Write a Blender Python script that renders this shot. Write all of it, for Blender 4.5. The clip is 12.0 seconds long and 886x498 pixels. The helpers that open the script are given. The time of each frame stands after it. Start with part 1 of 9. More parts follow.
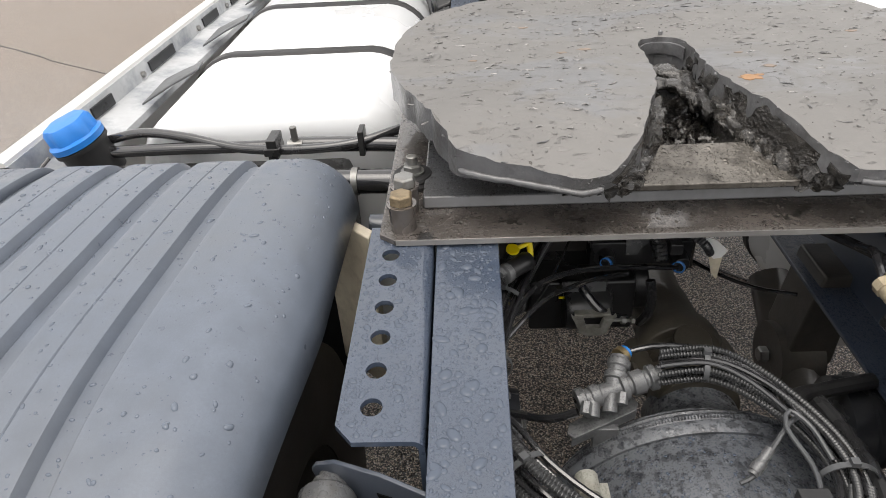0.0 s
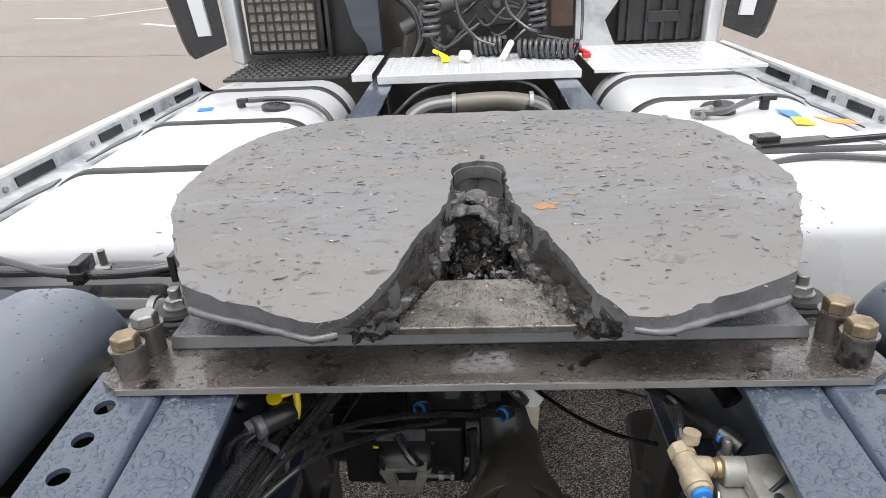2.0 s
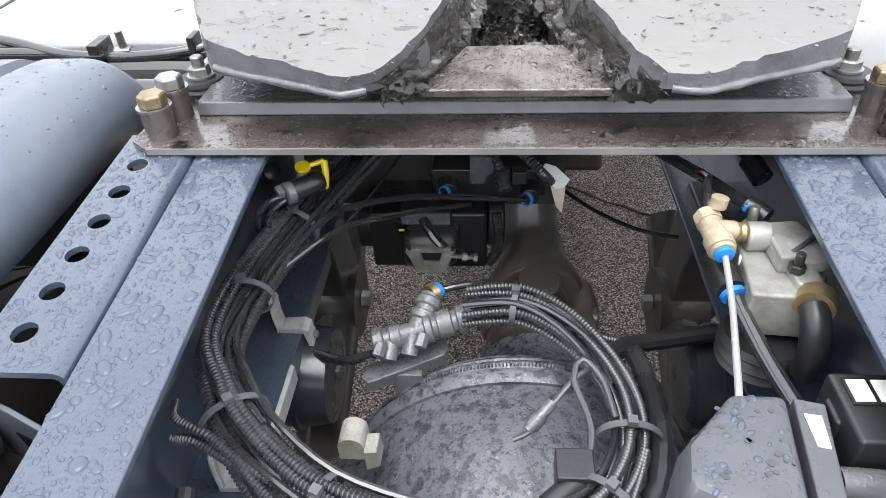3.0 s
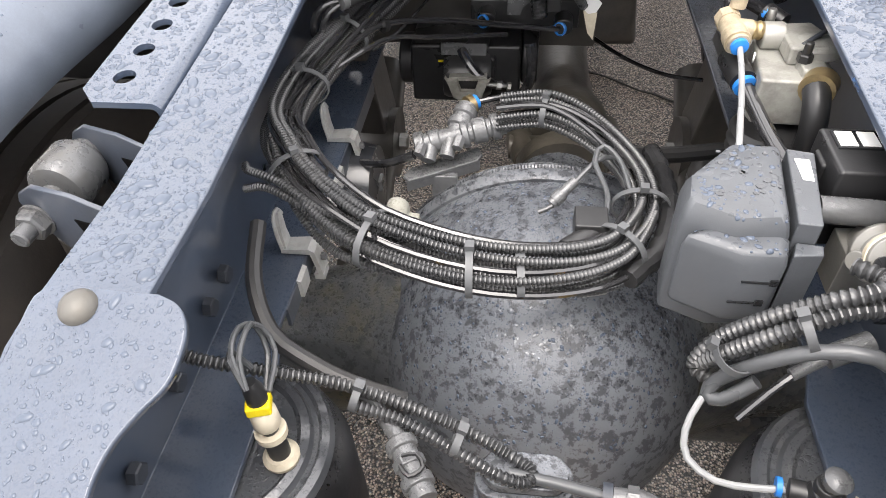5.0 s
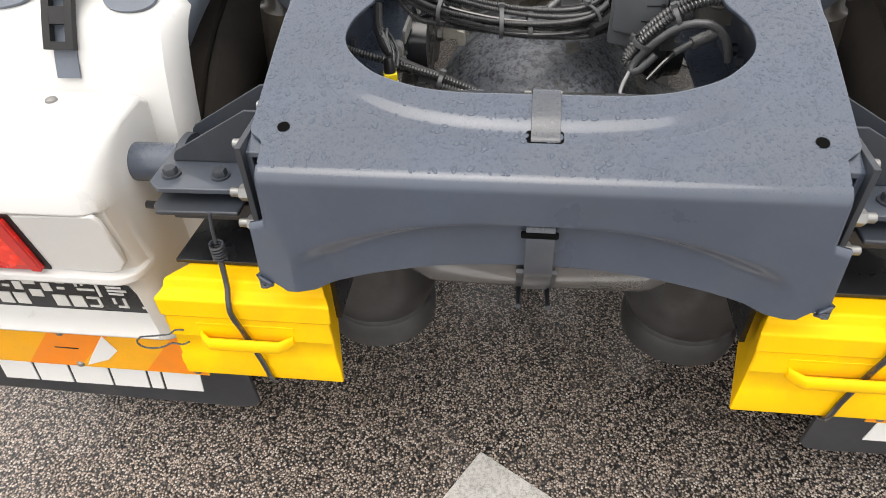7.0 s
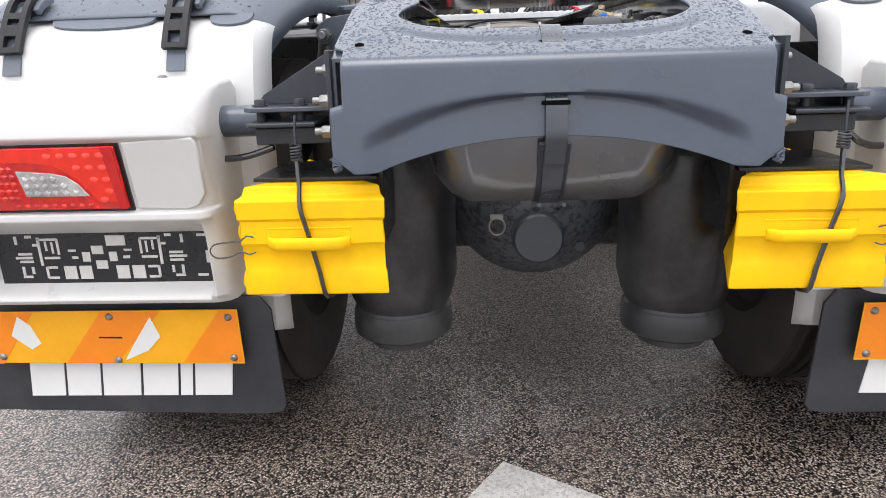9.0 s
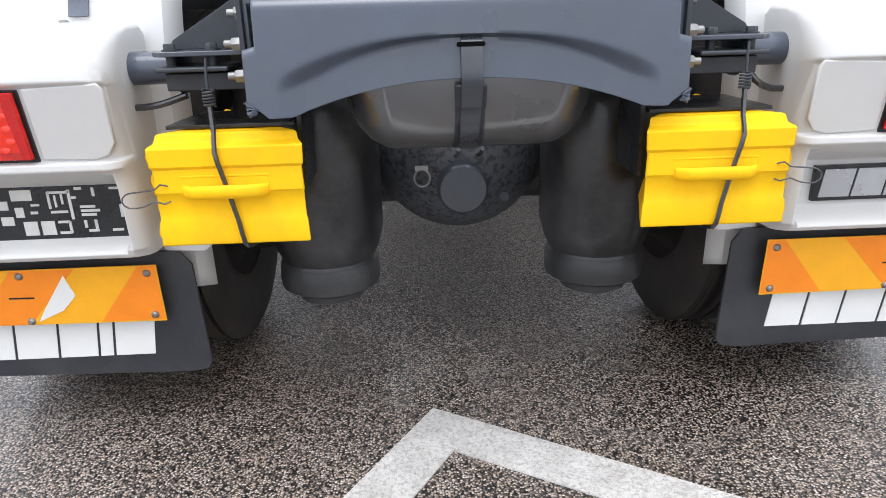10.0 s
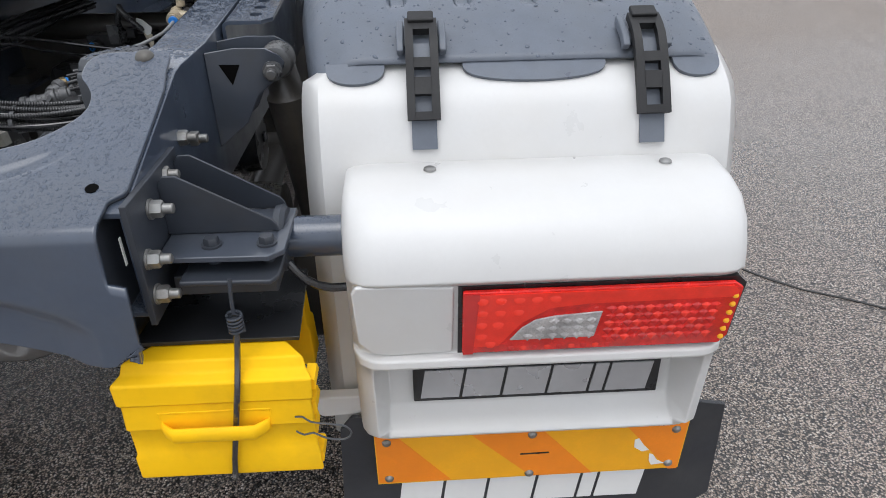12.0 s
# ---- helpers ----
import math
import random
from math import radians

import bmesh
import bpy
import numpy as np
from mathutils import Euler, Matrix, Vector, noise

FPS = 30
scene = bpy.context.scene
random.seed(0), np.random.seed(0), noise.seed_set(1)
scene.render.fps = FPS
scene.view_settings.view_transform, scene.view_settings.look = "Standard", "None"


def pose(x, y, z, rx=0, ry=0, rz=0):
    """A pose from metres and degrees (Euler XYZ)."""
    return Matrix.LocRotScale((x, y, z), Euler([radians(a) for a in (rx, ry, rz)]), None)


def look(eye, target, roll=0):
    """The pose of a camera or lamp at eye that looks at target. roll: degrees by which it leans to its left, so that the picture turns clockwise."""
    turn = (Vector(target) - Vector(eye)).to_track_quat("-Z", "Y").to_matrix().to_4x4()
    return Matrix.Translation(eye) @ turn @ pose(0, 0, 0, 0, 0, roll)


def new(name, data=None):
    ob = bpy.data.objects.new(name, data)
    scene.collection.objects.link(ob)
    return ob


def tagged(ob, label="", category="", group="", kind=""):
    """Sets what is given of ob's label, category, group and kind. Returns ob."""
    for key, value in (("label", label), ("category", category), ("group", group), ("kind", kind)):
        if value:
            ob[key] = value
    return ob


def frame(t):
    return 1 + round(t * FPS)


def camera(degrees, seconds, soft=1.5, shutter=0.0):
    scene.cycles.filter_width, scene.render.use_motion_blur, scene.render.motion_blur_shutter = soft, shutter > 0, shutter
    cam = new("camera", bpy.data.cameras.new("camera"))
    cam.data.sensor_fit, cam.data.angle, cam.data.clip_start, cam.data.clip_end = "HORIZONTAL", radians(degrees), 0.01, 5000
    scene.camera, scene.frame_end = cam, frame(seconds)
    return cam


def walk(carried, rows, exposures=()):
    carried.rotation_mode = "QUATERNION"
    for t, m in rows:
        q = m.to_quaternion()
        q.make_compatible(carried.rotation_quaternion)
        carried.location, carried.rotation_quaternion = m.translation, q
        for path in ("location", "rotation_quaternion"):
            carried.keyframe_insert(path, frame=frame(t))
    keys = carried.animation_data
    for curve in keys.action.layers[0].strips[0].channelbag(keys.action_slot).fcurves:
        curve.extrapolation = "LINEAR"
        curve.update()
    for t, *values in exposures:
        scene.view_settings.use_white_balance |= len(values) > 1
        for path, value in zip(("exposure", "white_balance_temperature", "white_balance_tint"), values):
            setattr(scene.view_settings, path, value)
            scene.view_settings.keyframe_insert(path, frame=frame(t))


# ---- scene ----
cam = camera(66.8, 12.0, soft=0.7)
PATH = [
    (0, (-0.334, 0.154, 1.617), (-0.432, 1.809, 0.499), -3.5),
    (0.5, (-0.225, 0.187, 1.623), (-0.303, 1.943, 0.669), -3.0),
    (1, (-0.129, 0.264, 1.62), (-0.208, 2.058, 0.74), -2.9),
    (1.5, (-0.059, 0.3, 1.626), (-0.143, 2.104, 0.766), -2.8),
    (2, (-0.01, 0.292, 1.577), (-0.101, 2.106, 0.74), -2.6),
    (2.5, (-0.01, 0.272, 1.498), (-0.112, 2.045, 0.578), -2.5),
    (2.7, (-0.0142, 0.2648, 1.4936), (-0.1322, 1.8983, 0.4352), -2.54),
    (3, (-0.024, 0.25, 1.492), (-0.173, 1.821, 0.263), -2.8),
    (3.2, (-0.025, 0.235, 1.49), (-0.18, 1.776, 0.225), -2.9),
    (4.8, (-0.018, 0.102, 1.439), (-0.234, 1.532, 0.057), -3.0),
    (5, (-0.024, 0.061, 1.425), (-0.242, 1.479, 0.032), -3.0),
    (5.5, (-0.027, -0.045, 1.407), (-0.241, 1.344, -0.016), -3.3),
    (5.8, (-0.0173, -0.1396, 1.3949), (-0.2203, 1.2132, 0.0052), -3.2),
    (6, (-0.008, -0.213, 1.391), (-0.21, 1.161, -0.048), -3.1),
    (6.2, (-0.0033, -0.2898, 1.3932), (-0.1969, 1.0374, -0.0223), -2.95),
    (6.5, (-0.0020, -0.4190, 1.4000), (-0.1963, 0.9176, -0.0065), -2.7),
    (6.8, (-0.0144, -0.5752, 1.4085), (-0.2130, 0.8340, 0.0753), -2.58),
    (7, (-0.029, -0.69, 1.427), (-0.238, 0.802, 0.112), -2.5),
    (7.2, (-0.042, -0.805, 1.449), (-0.259, 0.743, 0.201), -2.6),
    (8.8, (-0.121, -1.187, 1.045), (-0.257, 0.721, 0.461), -1.7),
    (9, (-0.128, -1.195, 0.964), (-0.242, 0.714, 0.381), -1.9),
    (9.5, (-0.122, -1.2, 0.917), (-0.133, 0.701, 0.298), -1.6),
    (10, (-0.094, -1.219, 0.917), (-0.033, 0.666, 0.249), -1.7),
    (10.5, (0.053, -1.268, 1.023), (0.157, 0.603, 0.325), -1.8),
    (11, (0.357, -1.286, 1.122), (0.468, 0.547, 0.328), -1.7),
    (11.3, (0.4933, -1.2068, 1.1855), (0.5965, 0.5396, 0.3242), -1.43),
    (11.5, (0.567, -1.094, 1.229), (0.665, 0.658, 0.268), -1.2),
    (12, (0.758, -0.746, 1.323), (0.831, 0.986, 0.326), -1.0),
]
EXPOSURES = [(0, 0.1, 6800, 10), (1.5, 0.15, 6600, 10), (2.0, 0.2, 6450, 10), (2.5, 0.35, 6300, 10), (3, 0.95, 6250, 10), (5, 1.25, 6750, 12), (5.5, 1.32, 6850, 12), (6.0, 1.0, 6950, 13), (6.5, 0.64, 6950, 11), (7.2, 0.16, 6700, 10), (9, 0.17, 6350, 12), (10.5, 0.24, 6050, 10), (11.5, -0.1, 6150, 10), (12, -0.38, 6150, 10)]
walk(cam, [(t, look(eye, target, roll)) for t, eye, target, roll in PATH], EXPOSURES)

# ---- daylight: an overcast sky with a broad, weak sun ----
SUN_ELEV, SUN_TURN = 74.0, 195.0
world = bpy.data.worlds.new("overcast_sky")
scene.world = world
world.use_nodes = True
wn, wl = world.node_tree.nodes, world.node_tree.links
wn.clear()
sky = wn.new("ShaderNodeTexSky")
sky.sky_type, sky.sun_disc = "NISHITA", False
sky.sun_elevation, sky.sun_rotation = radians(SUN_ELEV), radians(SUN_TURN)
sky.air_density, sky.dust_density, sky.ozone_density = 1.0, 6.0, 1.0
cloud = wn.new("ShaderNodeHueSaturation")
cloud.inputs["Saturation"].default_value = 0.28
even = wn.new("ShaderNodeMix")
even.data_type = "RGBA"
even.inputs[0].default_value = 0.55
even.inputs[7].default_value = (11.2, 11.25, 11.5, 1)
back = wn.new("ShaderNodeBackground")
back.inputs["Strength"].default_value = 0.18
out = wn.new("ShaderNodeOutputWorld")
wl.new(sky.outputs[0], cloud.inputs["Color"])
wl.new(cloud.outputs[0], even.inputs[6])
wl.new(even.outputs[2], back.inputs["Color"])
wl.new(back.outputs[0], out.inputs[0])
sun = new("sun", bpy.data.lights.new("sun", "SUN"))
sun.data.energy, sun.data.angle, sun.data.color = 1.0, radians(48), (1.0, 0.97, 0.93)
a, e = radians(SUN_TURN), radians(SUN_ELEV)
sun.matrix_world = look((math.sin(a) * math.cos(e) * 20, math.cos(a) * math.cos(e) * 20, math.sin(e) * 20), (0, 0, 0))

# ---- materials ----
def material(name, color, rough=0.5, metal=0.0, grain=60.0, vary=0.12, bump=0.1, fine=0.0015, drops=0.0, drop_size=75.0,
             dirt=None, dirt_amount=0.35, dirt_scale=6.0, rust=None, rust_amount=0.0, rust_scale=9.0, coat=0.0, spread=0.12, islands=0.0, wet=0.0, coat_rough=0.06, coat_ior=1.5):
    """Colour with variation at two scales, bump, dirt, rust patches and standing water drops."""
    m = bpy.data.materials.new(name)
    m.use_nodes = True
    n, l = m.node_tree.nodes, m.node_tree.links
    bsdf = n["Principled BSDF"]
    bsdf.inputs["Metallic"].default_value = metal
    bsdf.inputs["Coat Weight"].default_value = coat
    bsdf.inputs["Coat Roughness"].default_value, bsdf.inputs["Coat IOR"].default_value = coat_rough, coat_ior
    place = n.new("ShaderNodeTexCoord").outputs["Object"]

    def tex(scale, detail=4.0, rougher=0.55):
        t = n.new("ShaderNodeTexNoise")
        t.inputs["Scale"].default_value, t.inputs["Detail"].default_value, t.inputs["Roughness"].default_value = scale, detail, rougher
        l.new(place, t.inputs["Vector"])
        return t.outputs["Fac"]

    def ramp(value, lo, hi, a=0.0, b=1.0):
        r = n.new("ShaderNodeMapRange")
        for k, v in zip(("From Min", "From Max", "To Min", "To Max"), (lo, hi, a, b)):
            r.inputs[k].default_value = v
        l.new(value, r.inputs["Value"])
        return r.outputs["Result"]

    def blend(fac, a, b):
        x = n.new("ShaderNodeMix")
        x.data_type = "RGBA"
        for sock, v in ((x.inputs[6], a), (x.inputs[7], b)):
            if isinstance(v, tuple):
                sock.default_value = (*v[:3], 1)
            else:
                l.new(v, sock)
        l.new(fac, x.inputs[0])
        return x.outputs[2]

    def calc(op, a, b):
        x = n.new("ShaderNodeMath")
        x.operation = op
        for sock, v in zip(x.inputs, (a, b)):
            if isinstance(v, (int, float)):
                sock.default_value = v
            else:
                l.new(v, sock)
        return x.outputs[0]

    dark = tuple(c * (1 - vary) for c in color)
    light = tuple(min(1, c * (1 + vary)) for c in color)
    g1, g2 = tex(grain), tex(grain * 0.09, 5.0)
    col = blend(ramp(g2, 0.35, 0.65), dark, light)
    col = blend(ramp(g1, 0.3, 0.7, 0, 0.5), col, tuple(c * (1 - vary * 1.3) for c in color))
    rgh = ramp(g2, 0.3, 0.7, max(0.03, rough - spread), min(1, rough + spread))
    if islands:
        geo = n.new("ShaderNodeNewGeometry")
        col = blend(ramp(geo.outputs["Random Per Island"], 0, 1, 0, islands), col, tuple(c * 0.35 for c in color))
    if dirt:
        f = calc("MULTIPLY", ramp(tex(dirt_scale, 8.0, 0.65), 0.45, 0.68), dirt_amount)
        col = blend(f, col, dirt)
        rgh = calc("ADD", rgh, calc("MULTIPLY", f, 0.2))
    if rust:
        f = ramp(tex(rust_scale, 9.0, 0.7), 0.70 - rust_amount, 0.76 - rust_amount)
        col = blend(f, col, rust)
    if wet:
        f = ramp(tex(3.1, 6.0, 0.6), 0.42, 0.60)
        rgh = calc("SUBTRACT", rgh, calc("MULTIPLY", f, wet))
    height = calc("ADD", calc("MULTIPLY", g1, bump), calc("MULTIPLY", tex(grain * 4, 2.0), bump * 0.5))
    if drops:
        total = None
        for size, share in ((drop_size, 0.34), (drop_size * 2.3, 0.55)):
            vo = n.new("ShaderNodeTexVoronoi")
            vo.inputs["Scale"].default_value = size
            vo.inputs["Randomness"].default_value = 1.0
            warp = n.new("ShaderNodeMix")
            warp.data_type = "RGBA"
            warp.inputs[0].default_value = 0.006
            wob = n.new("ShaderNodeTexNoise")
            wob.inputs["Scale"].default_value = size * 1.1
            l.new(place, wob.inputs["Vector"])
            l.new(place, warp.inputs[6])
            l.new(wob.outputs["Color"], warp.inputs[7])
            l.new(warp.outputs[2], vo.inputs["Vector"])
            split = n.new("ShaderNodeSeparateColor")
            l.new(vo.outputs["Color"], split.inputs[0])
            radius = ramp(split.outputs[0], 1 - share * 1.6, 1.0, 0.0, 0.62)
            bead = calc("MAXIMUM", calc("SUBTRACT", radius, vo.outputs["Distance"]), 0.0)
            bead = calc("MULTIPLY", calc("POWER", bead, 0.5), drops * 75.0 / size)
            total = bead if total is None else calc("MAXIMUM", total, bead)
        up = n.new("ShaderNodeNewGeometry")
        axes = n.new("ShaderNodeSeparateXYZ")
        l.new(up.outputs["True Normal"], axes.inputs[0])
        total = calc("MULTIPLY", total, ramp(axes.outputs[2], 0.55, 0.85))
        inside = ramp(total, 0.0, 0.05 * drops, 0.0, 1.0)
        rgh = calc("SUBTRACT", rgh, calc("MULTIPLY", inside, rough * 0.75))
        height = calc("ADD", height, calc("MULTIPLY", total, 1.7))
    b = n.new("ShaderNodeBump")
    b.inputs["Strength"].default_value, b.inputs["Distance"].default_value = 1.0, fine
    l.new(height, b.inputs["Height"])
    l.new(b.outputs[0], bsdf.inputs["Normal"])
    l.new(col, bsdf.inputs["Base Color"])
    l.new(rgh, bsdf.inputs["Roughness"])
    return m


def asphalt(name):
    """Wet asphalt: pale and brown stone chips in dark binder, with damp patches."""
    m = bpy.data.materials.new(name)
    m.use_nodes = True
    n, l = m.node_tree.nodes, m.node_tree.links
    bsdf = n["Principled BSDF"]
    place = n.new("ShaderNodeTexCoord").outputs["Object"]
    vo = n.new("ShaderNodeTexVoronoi")
    vo.inputs["Scale"].default_value = 185
    l.new(place, vo.inputs["Vector"])
    split = n.new("ShaderNodeSeparateColor")
    l.new(vo.outputs["Color"], split.inputs[0])
    chips = n.new("ShaderNodeValToRGB")
    chips.color_ramp.interpolation = "CONSTANT"
    stops = chips.color_ramp.elements
    stops[0].position, stops[0].color = 0.0, (0.13, 0.105, 0.088, 1)
    stops[1].position, stops[1].color = 0.20, (0.30, 0.236, 0.190, 1)
    for p, c in ((0.42, (0.45, 0.358, 0.288, 1)), (0.62, (0.54, 0.448, 0.374, 1)), (0.80, (0.62, 0.53, 0.455, 1)), (0.93, (0.72, 0.65, 0.59, 1))):
        s = stops.new(p)
        s.color = c
    l.new(split.outputs[0], chips.inputs[0])
    joint = n.new("ShaderNodeMapRange")
    joint.inputs["From Min"].default_value, joint.inputs["From Max"].default_value = 0.34, 0.66
    l.new(vo.outputs["Distance"], joint.inputs["Value"])
    mix = n.new("ShaderNodeMix")
    mix.data_type = "RGBA"
    mix.inputs[7].default_value = (0.012, 0.011, 0.0105, 1)
    l.new(joint.outputs[0], mix.inputs[0])
    l.new(chips.outputs[0], mix.inputs[6])
    big = n.new("ShaderNodeTexNoise")
    big.inputs["Scale"].default_value, big.inputs["Detail"].default_value = 0.55, 8
    l.new(place, big.inputs["Vector"])
    damp = n.new("ShaderNodeMapRange")
    for k, v in zip(("From Min", "From Max", "To Min", "To Max"), (0.38, 0.62, 0.24, 0.40)):
        damp.inputs[k].default_value = v
    l.new(big.outputs["Fac"], damp.inputs["Value"])
    tone = n.new("ShaderNodeMix")
    tone.data_type, tone.blend_type = "RGBA", "MULTIPLY"
    tone.inputs[0].default_value = 0.25
    l.new(mix.outputs[2], tone.inputs[6])
    l.new(big.outputs["Fac"], tone.inputs[7])
    # far asphalt blended paler, low-angle sky sheen put into its colour; rougher there too
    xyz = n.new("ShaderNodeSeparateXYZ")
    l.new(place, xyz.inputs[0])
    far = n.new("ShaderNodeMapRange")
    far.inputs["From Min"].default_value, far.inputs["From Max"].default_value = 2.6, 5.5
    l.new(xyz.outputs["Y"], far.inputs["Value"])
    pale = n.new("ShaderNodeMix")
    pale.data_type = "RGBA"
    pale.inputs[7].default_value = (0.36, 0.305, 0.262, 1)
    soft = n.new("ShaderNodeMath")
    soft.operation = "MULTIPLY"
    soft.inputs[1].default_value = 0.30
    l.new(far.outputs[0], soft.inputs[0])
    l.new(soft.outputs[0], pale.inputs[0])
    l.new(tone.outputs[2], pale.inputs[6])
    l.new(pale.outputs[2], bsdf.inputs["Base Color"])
    far_rough = n.new("ShaderNodeMath")
    far_rough.operation = "MULTIPLY_ADD"
    far_rough.inputs[1].default_value = 0.35
    l.new(far.outputs[0], far_rough.inputs[0])
    l.new(damp.outputs[0], far_rough.inputs[2])
    l.new(far_rough.outputs[0], bsdf.inputs["Roughness"])
    sheen = n.new("ShaderNodeMapRange")
    sheen.inputs["To Min"].default_value, sheen.inputs["To Max"].default_value = 0.50, 0.05
    l.new(far.outputs[0], sheen.inputs["Value"])
    l.new(sheen.outputs[0], bsdf.inputs["Coat Weight"])
    b = n.new("ShaderNodeBump")
    b.inputs["Distance"].default_value, b.inputs["Strength"].default_value, b.invert = 0.0042, 1.0, True
    l.new(vo.outputs["Distance"], b.inputs["Height"])
    l.new(b.outputs[0], bsdf.inputs["Normal"])
    bsdf.inputs["Coat Roughness"].default_value, bsdf.inputs["Coat IOR"].default_value = 0.16, 1.40
    return m


GREY = material("grey_chassis_paint", (0.052, 0.068, 0.100), 0.36, 0.0, 90, 0.10, 0.02, drops=0.30, drop_size=260, dirt=(0.068, 0.077, 0.092), dirt_amount=0.40, dirt_scale=9, coat=0.9, coat_rough=0.075, coat_ior=1.55)
GREY_DRY = material("grey_chassis_paint_dry", (0.052, 0.062, 0.082), 0.40, 0.0, 90, 0.06, 0.04, dirt=(0.05, 0.05, 0.05), dirt_amount=0.4, dirt_scale=11, coat=0.6)
# darker copy of the chassis grey: shade put into the colour of sheltered parts
FRAME_DARK = material("grey_frame_shade_copy", (0.032, 0.038, 0.050), 0.5, 0.0, 60, 0.12, 0.06, dirt=(0.030, 0.028, 0.026), dirt_amount=0.5, dirt_scale=9, coat=0.15, coat_rough=0.25)
STEEL_PLATE = material("wet_brown_steel", (0.125, 0.110, 0.100), 0.30, 0.35, 45, 0.30, 0.16, 0.002, drops=1.2, drop_size=120, dirt=(0.040, 0.033, 0.028), dirt_amount=0.8, dirt_scale=9, rust=(0.010, 0.008, 0.007), rust_amount=0.15, rust_scale=16, wet=0.2, coat=0.8, coat_rough=0.08)
GREASE_TOP = material("greased_steel_top", (0.185, 0.178, 0.170), 0.42, 0.25, 55, 0.16, 0.22, 0.0018, drops=0.5, drop_size=110, dirt=(0.13, 0.13, 0.135), dirt_amount=0.6, dirt_scale=7, rust=(0.26, 0.185, 0.13), rust_amount=0.02, rust_scale=13)


def greased_top(name):
    """Grey grease spread over steel: long strokes across, torn flecks, damp bluish patches and rusty tints."""
    m = material(name, (0.185, 0.178, 0.170), 0.42, 0.15, 55, 0.10, 0.10, 0.0016, rust=(0.25, 0.185, 0.135), rust_amount=0.02, rust_scale=11)
    n, l = m.node_tree.nodes, m.node_tree.links
    bsdf = n["Principled BSDF"]
    place = n.new("ShaderNodeTexCoord").outputs["Object"]

    def strokes(x, y, scale, detail, lo, hi):
        mp = n.new("ShaderNodeMapping")
        mp.inputs["Scale"].default_value = (x, y, 1.0)
        l.new(place, mp.inputs["Vector"])
        t = n.new("ShaderNodeTexNoise")
        t.inputs["Scale"].default_value, t.inputs["Detail"].default_value, t.inputs["Roughness"].default_value, t.inputs["Distortion"].default_value = scale, detail, 0.62, 0.6
        l.new(mp.outputs[0], t.inputs["Vector"])
        r = n.new("ShaderNodeMapRange")
        r.inputs["From Min"].default_value, r.inputs["From Max"].default_value = lo, hi
        l.new(t.outputs["Fac"], r.inputs["Value"])
        return r.outputs["Result"]

    def tint(fac, amount, color, socket):
        f = n.new("ShaderNodeMath")
        f.operation = "MULTIPLY"
        f.inputs[1].default_value = amount
        l.new(fac, f.inputs[0])
        x = n.new("ShaderNodeMix")
        x.data_type = "RGBA"
        x.inputs[7].default_value = (*color, 1)
        l.new(f.outputs[0], x.inputs[0])
        l.new(socket, x.inputs[6])
        return x.outputs[2]

    broad = strokes(1.0, 2.0, 4.0, 6.0, 0.38, 0.66)
    thin = strokes(1.0, 2.6, 26.0, 5.0, 0.61, 0.70)
    pale = strokes(1.0, 2.2, 34.0, 4.0, 0.62, 0.72)
    damp = strokes(1.0, 1.6, 3.4, 6.0, 0.54, 0.62)
    col = bsdf.inputs["Base Color"].links[0].from_socket
    col = tint(broad, 0.35, (0.150, 0.147, 0.144), col)
    col = tint(damp, 0.55, (0.155, 0.160, 0.172), col)
    col = tint(thin, 0.45, (0.095, 0.092, 0.088), col)
    col = tint(pale, 0.40, (0.27, 0.262, 0.252), col)
    l.new(col, bsdf.inputs["Base Color"])
    old = bsdf.inputs["Normal"].links[0].from_node
    add = None
    for fac, h in ((broad, 0.9), (thin, -1.4), (pale, 0.9)):
        k = n.new("ShaderNodeMath")
        k.operation = "MULTIPLY"
        k.inputs[1].default_value = h
        l.new(fac, k.inputs[0])
        if add is None:
            add = k.outputs[0]
        else:
            p = n.new("ShaderNodeMath")
            l.new(add, p.inputs[0])
            l.new(k.outputs[0], p.inputs[1])
            add = p.outputs[0]
    b = n.new("ShaderNodeBump")
    b.inputs["Strength"].default_value, b.inputs["Distance"].default_value = 0.9, 0.0012
    l.new(add, b.inputs["Height"])
    l.new(old.outputs[0], b.inputs["Normal"])
    l.new(b.outputs[0], bsdf.inputs["Normal"])
    wet = n.new("ShaderNodeMapRange")
    wet.inputs["To Min"].default_value, wet.inputs["To Max"].default_value = 0.60, 0.36
    l.new(damp, wet.inputs["Value"])
    l.new(wet.outputs[0], bsdf.inputs["Roughness"])
    return m


GREASE_SPREAD = greased_top("spread_grease_on_steel")
CAST_SIDE = material("oily_cast_side", (0.150, 0.150, 0.154), 0.34, 0.2, 40, 0.3, 0.5, 0.003, dirt=(0.035, 0.032, 0.029), dirt_amount=0.75, dirt_scale=16, coat=0.3)
GREASE = material("black_grease", (0.014, 0.012, 0.010), 0.14, 0.0, 55, 0.5, 1.8, 0.009, dirt=(0.06, 0.05, 0.04), dirt_amount=0.5, dirt_scale=30, coat=0.6)
WHITE = material("white_paint", (0.65, 0.66, 0.67), 0.30, 0.0, 30, 0.015, 0.02, dirt=(0.55, 0.53, 0.50), dirt_amount=0.25, dirt_scale=3, coat=0.4)
WHITE_PLASTIC = material("white_plastic", (0.63, 0.627, 0.615), 0.36, 0.0, 140, 0.02, 0.05, dirt=(0.60, 0.575, 0.53), dirt_amount=0.30, dirt_scale=5)
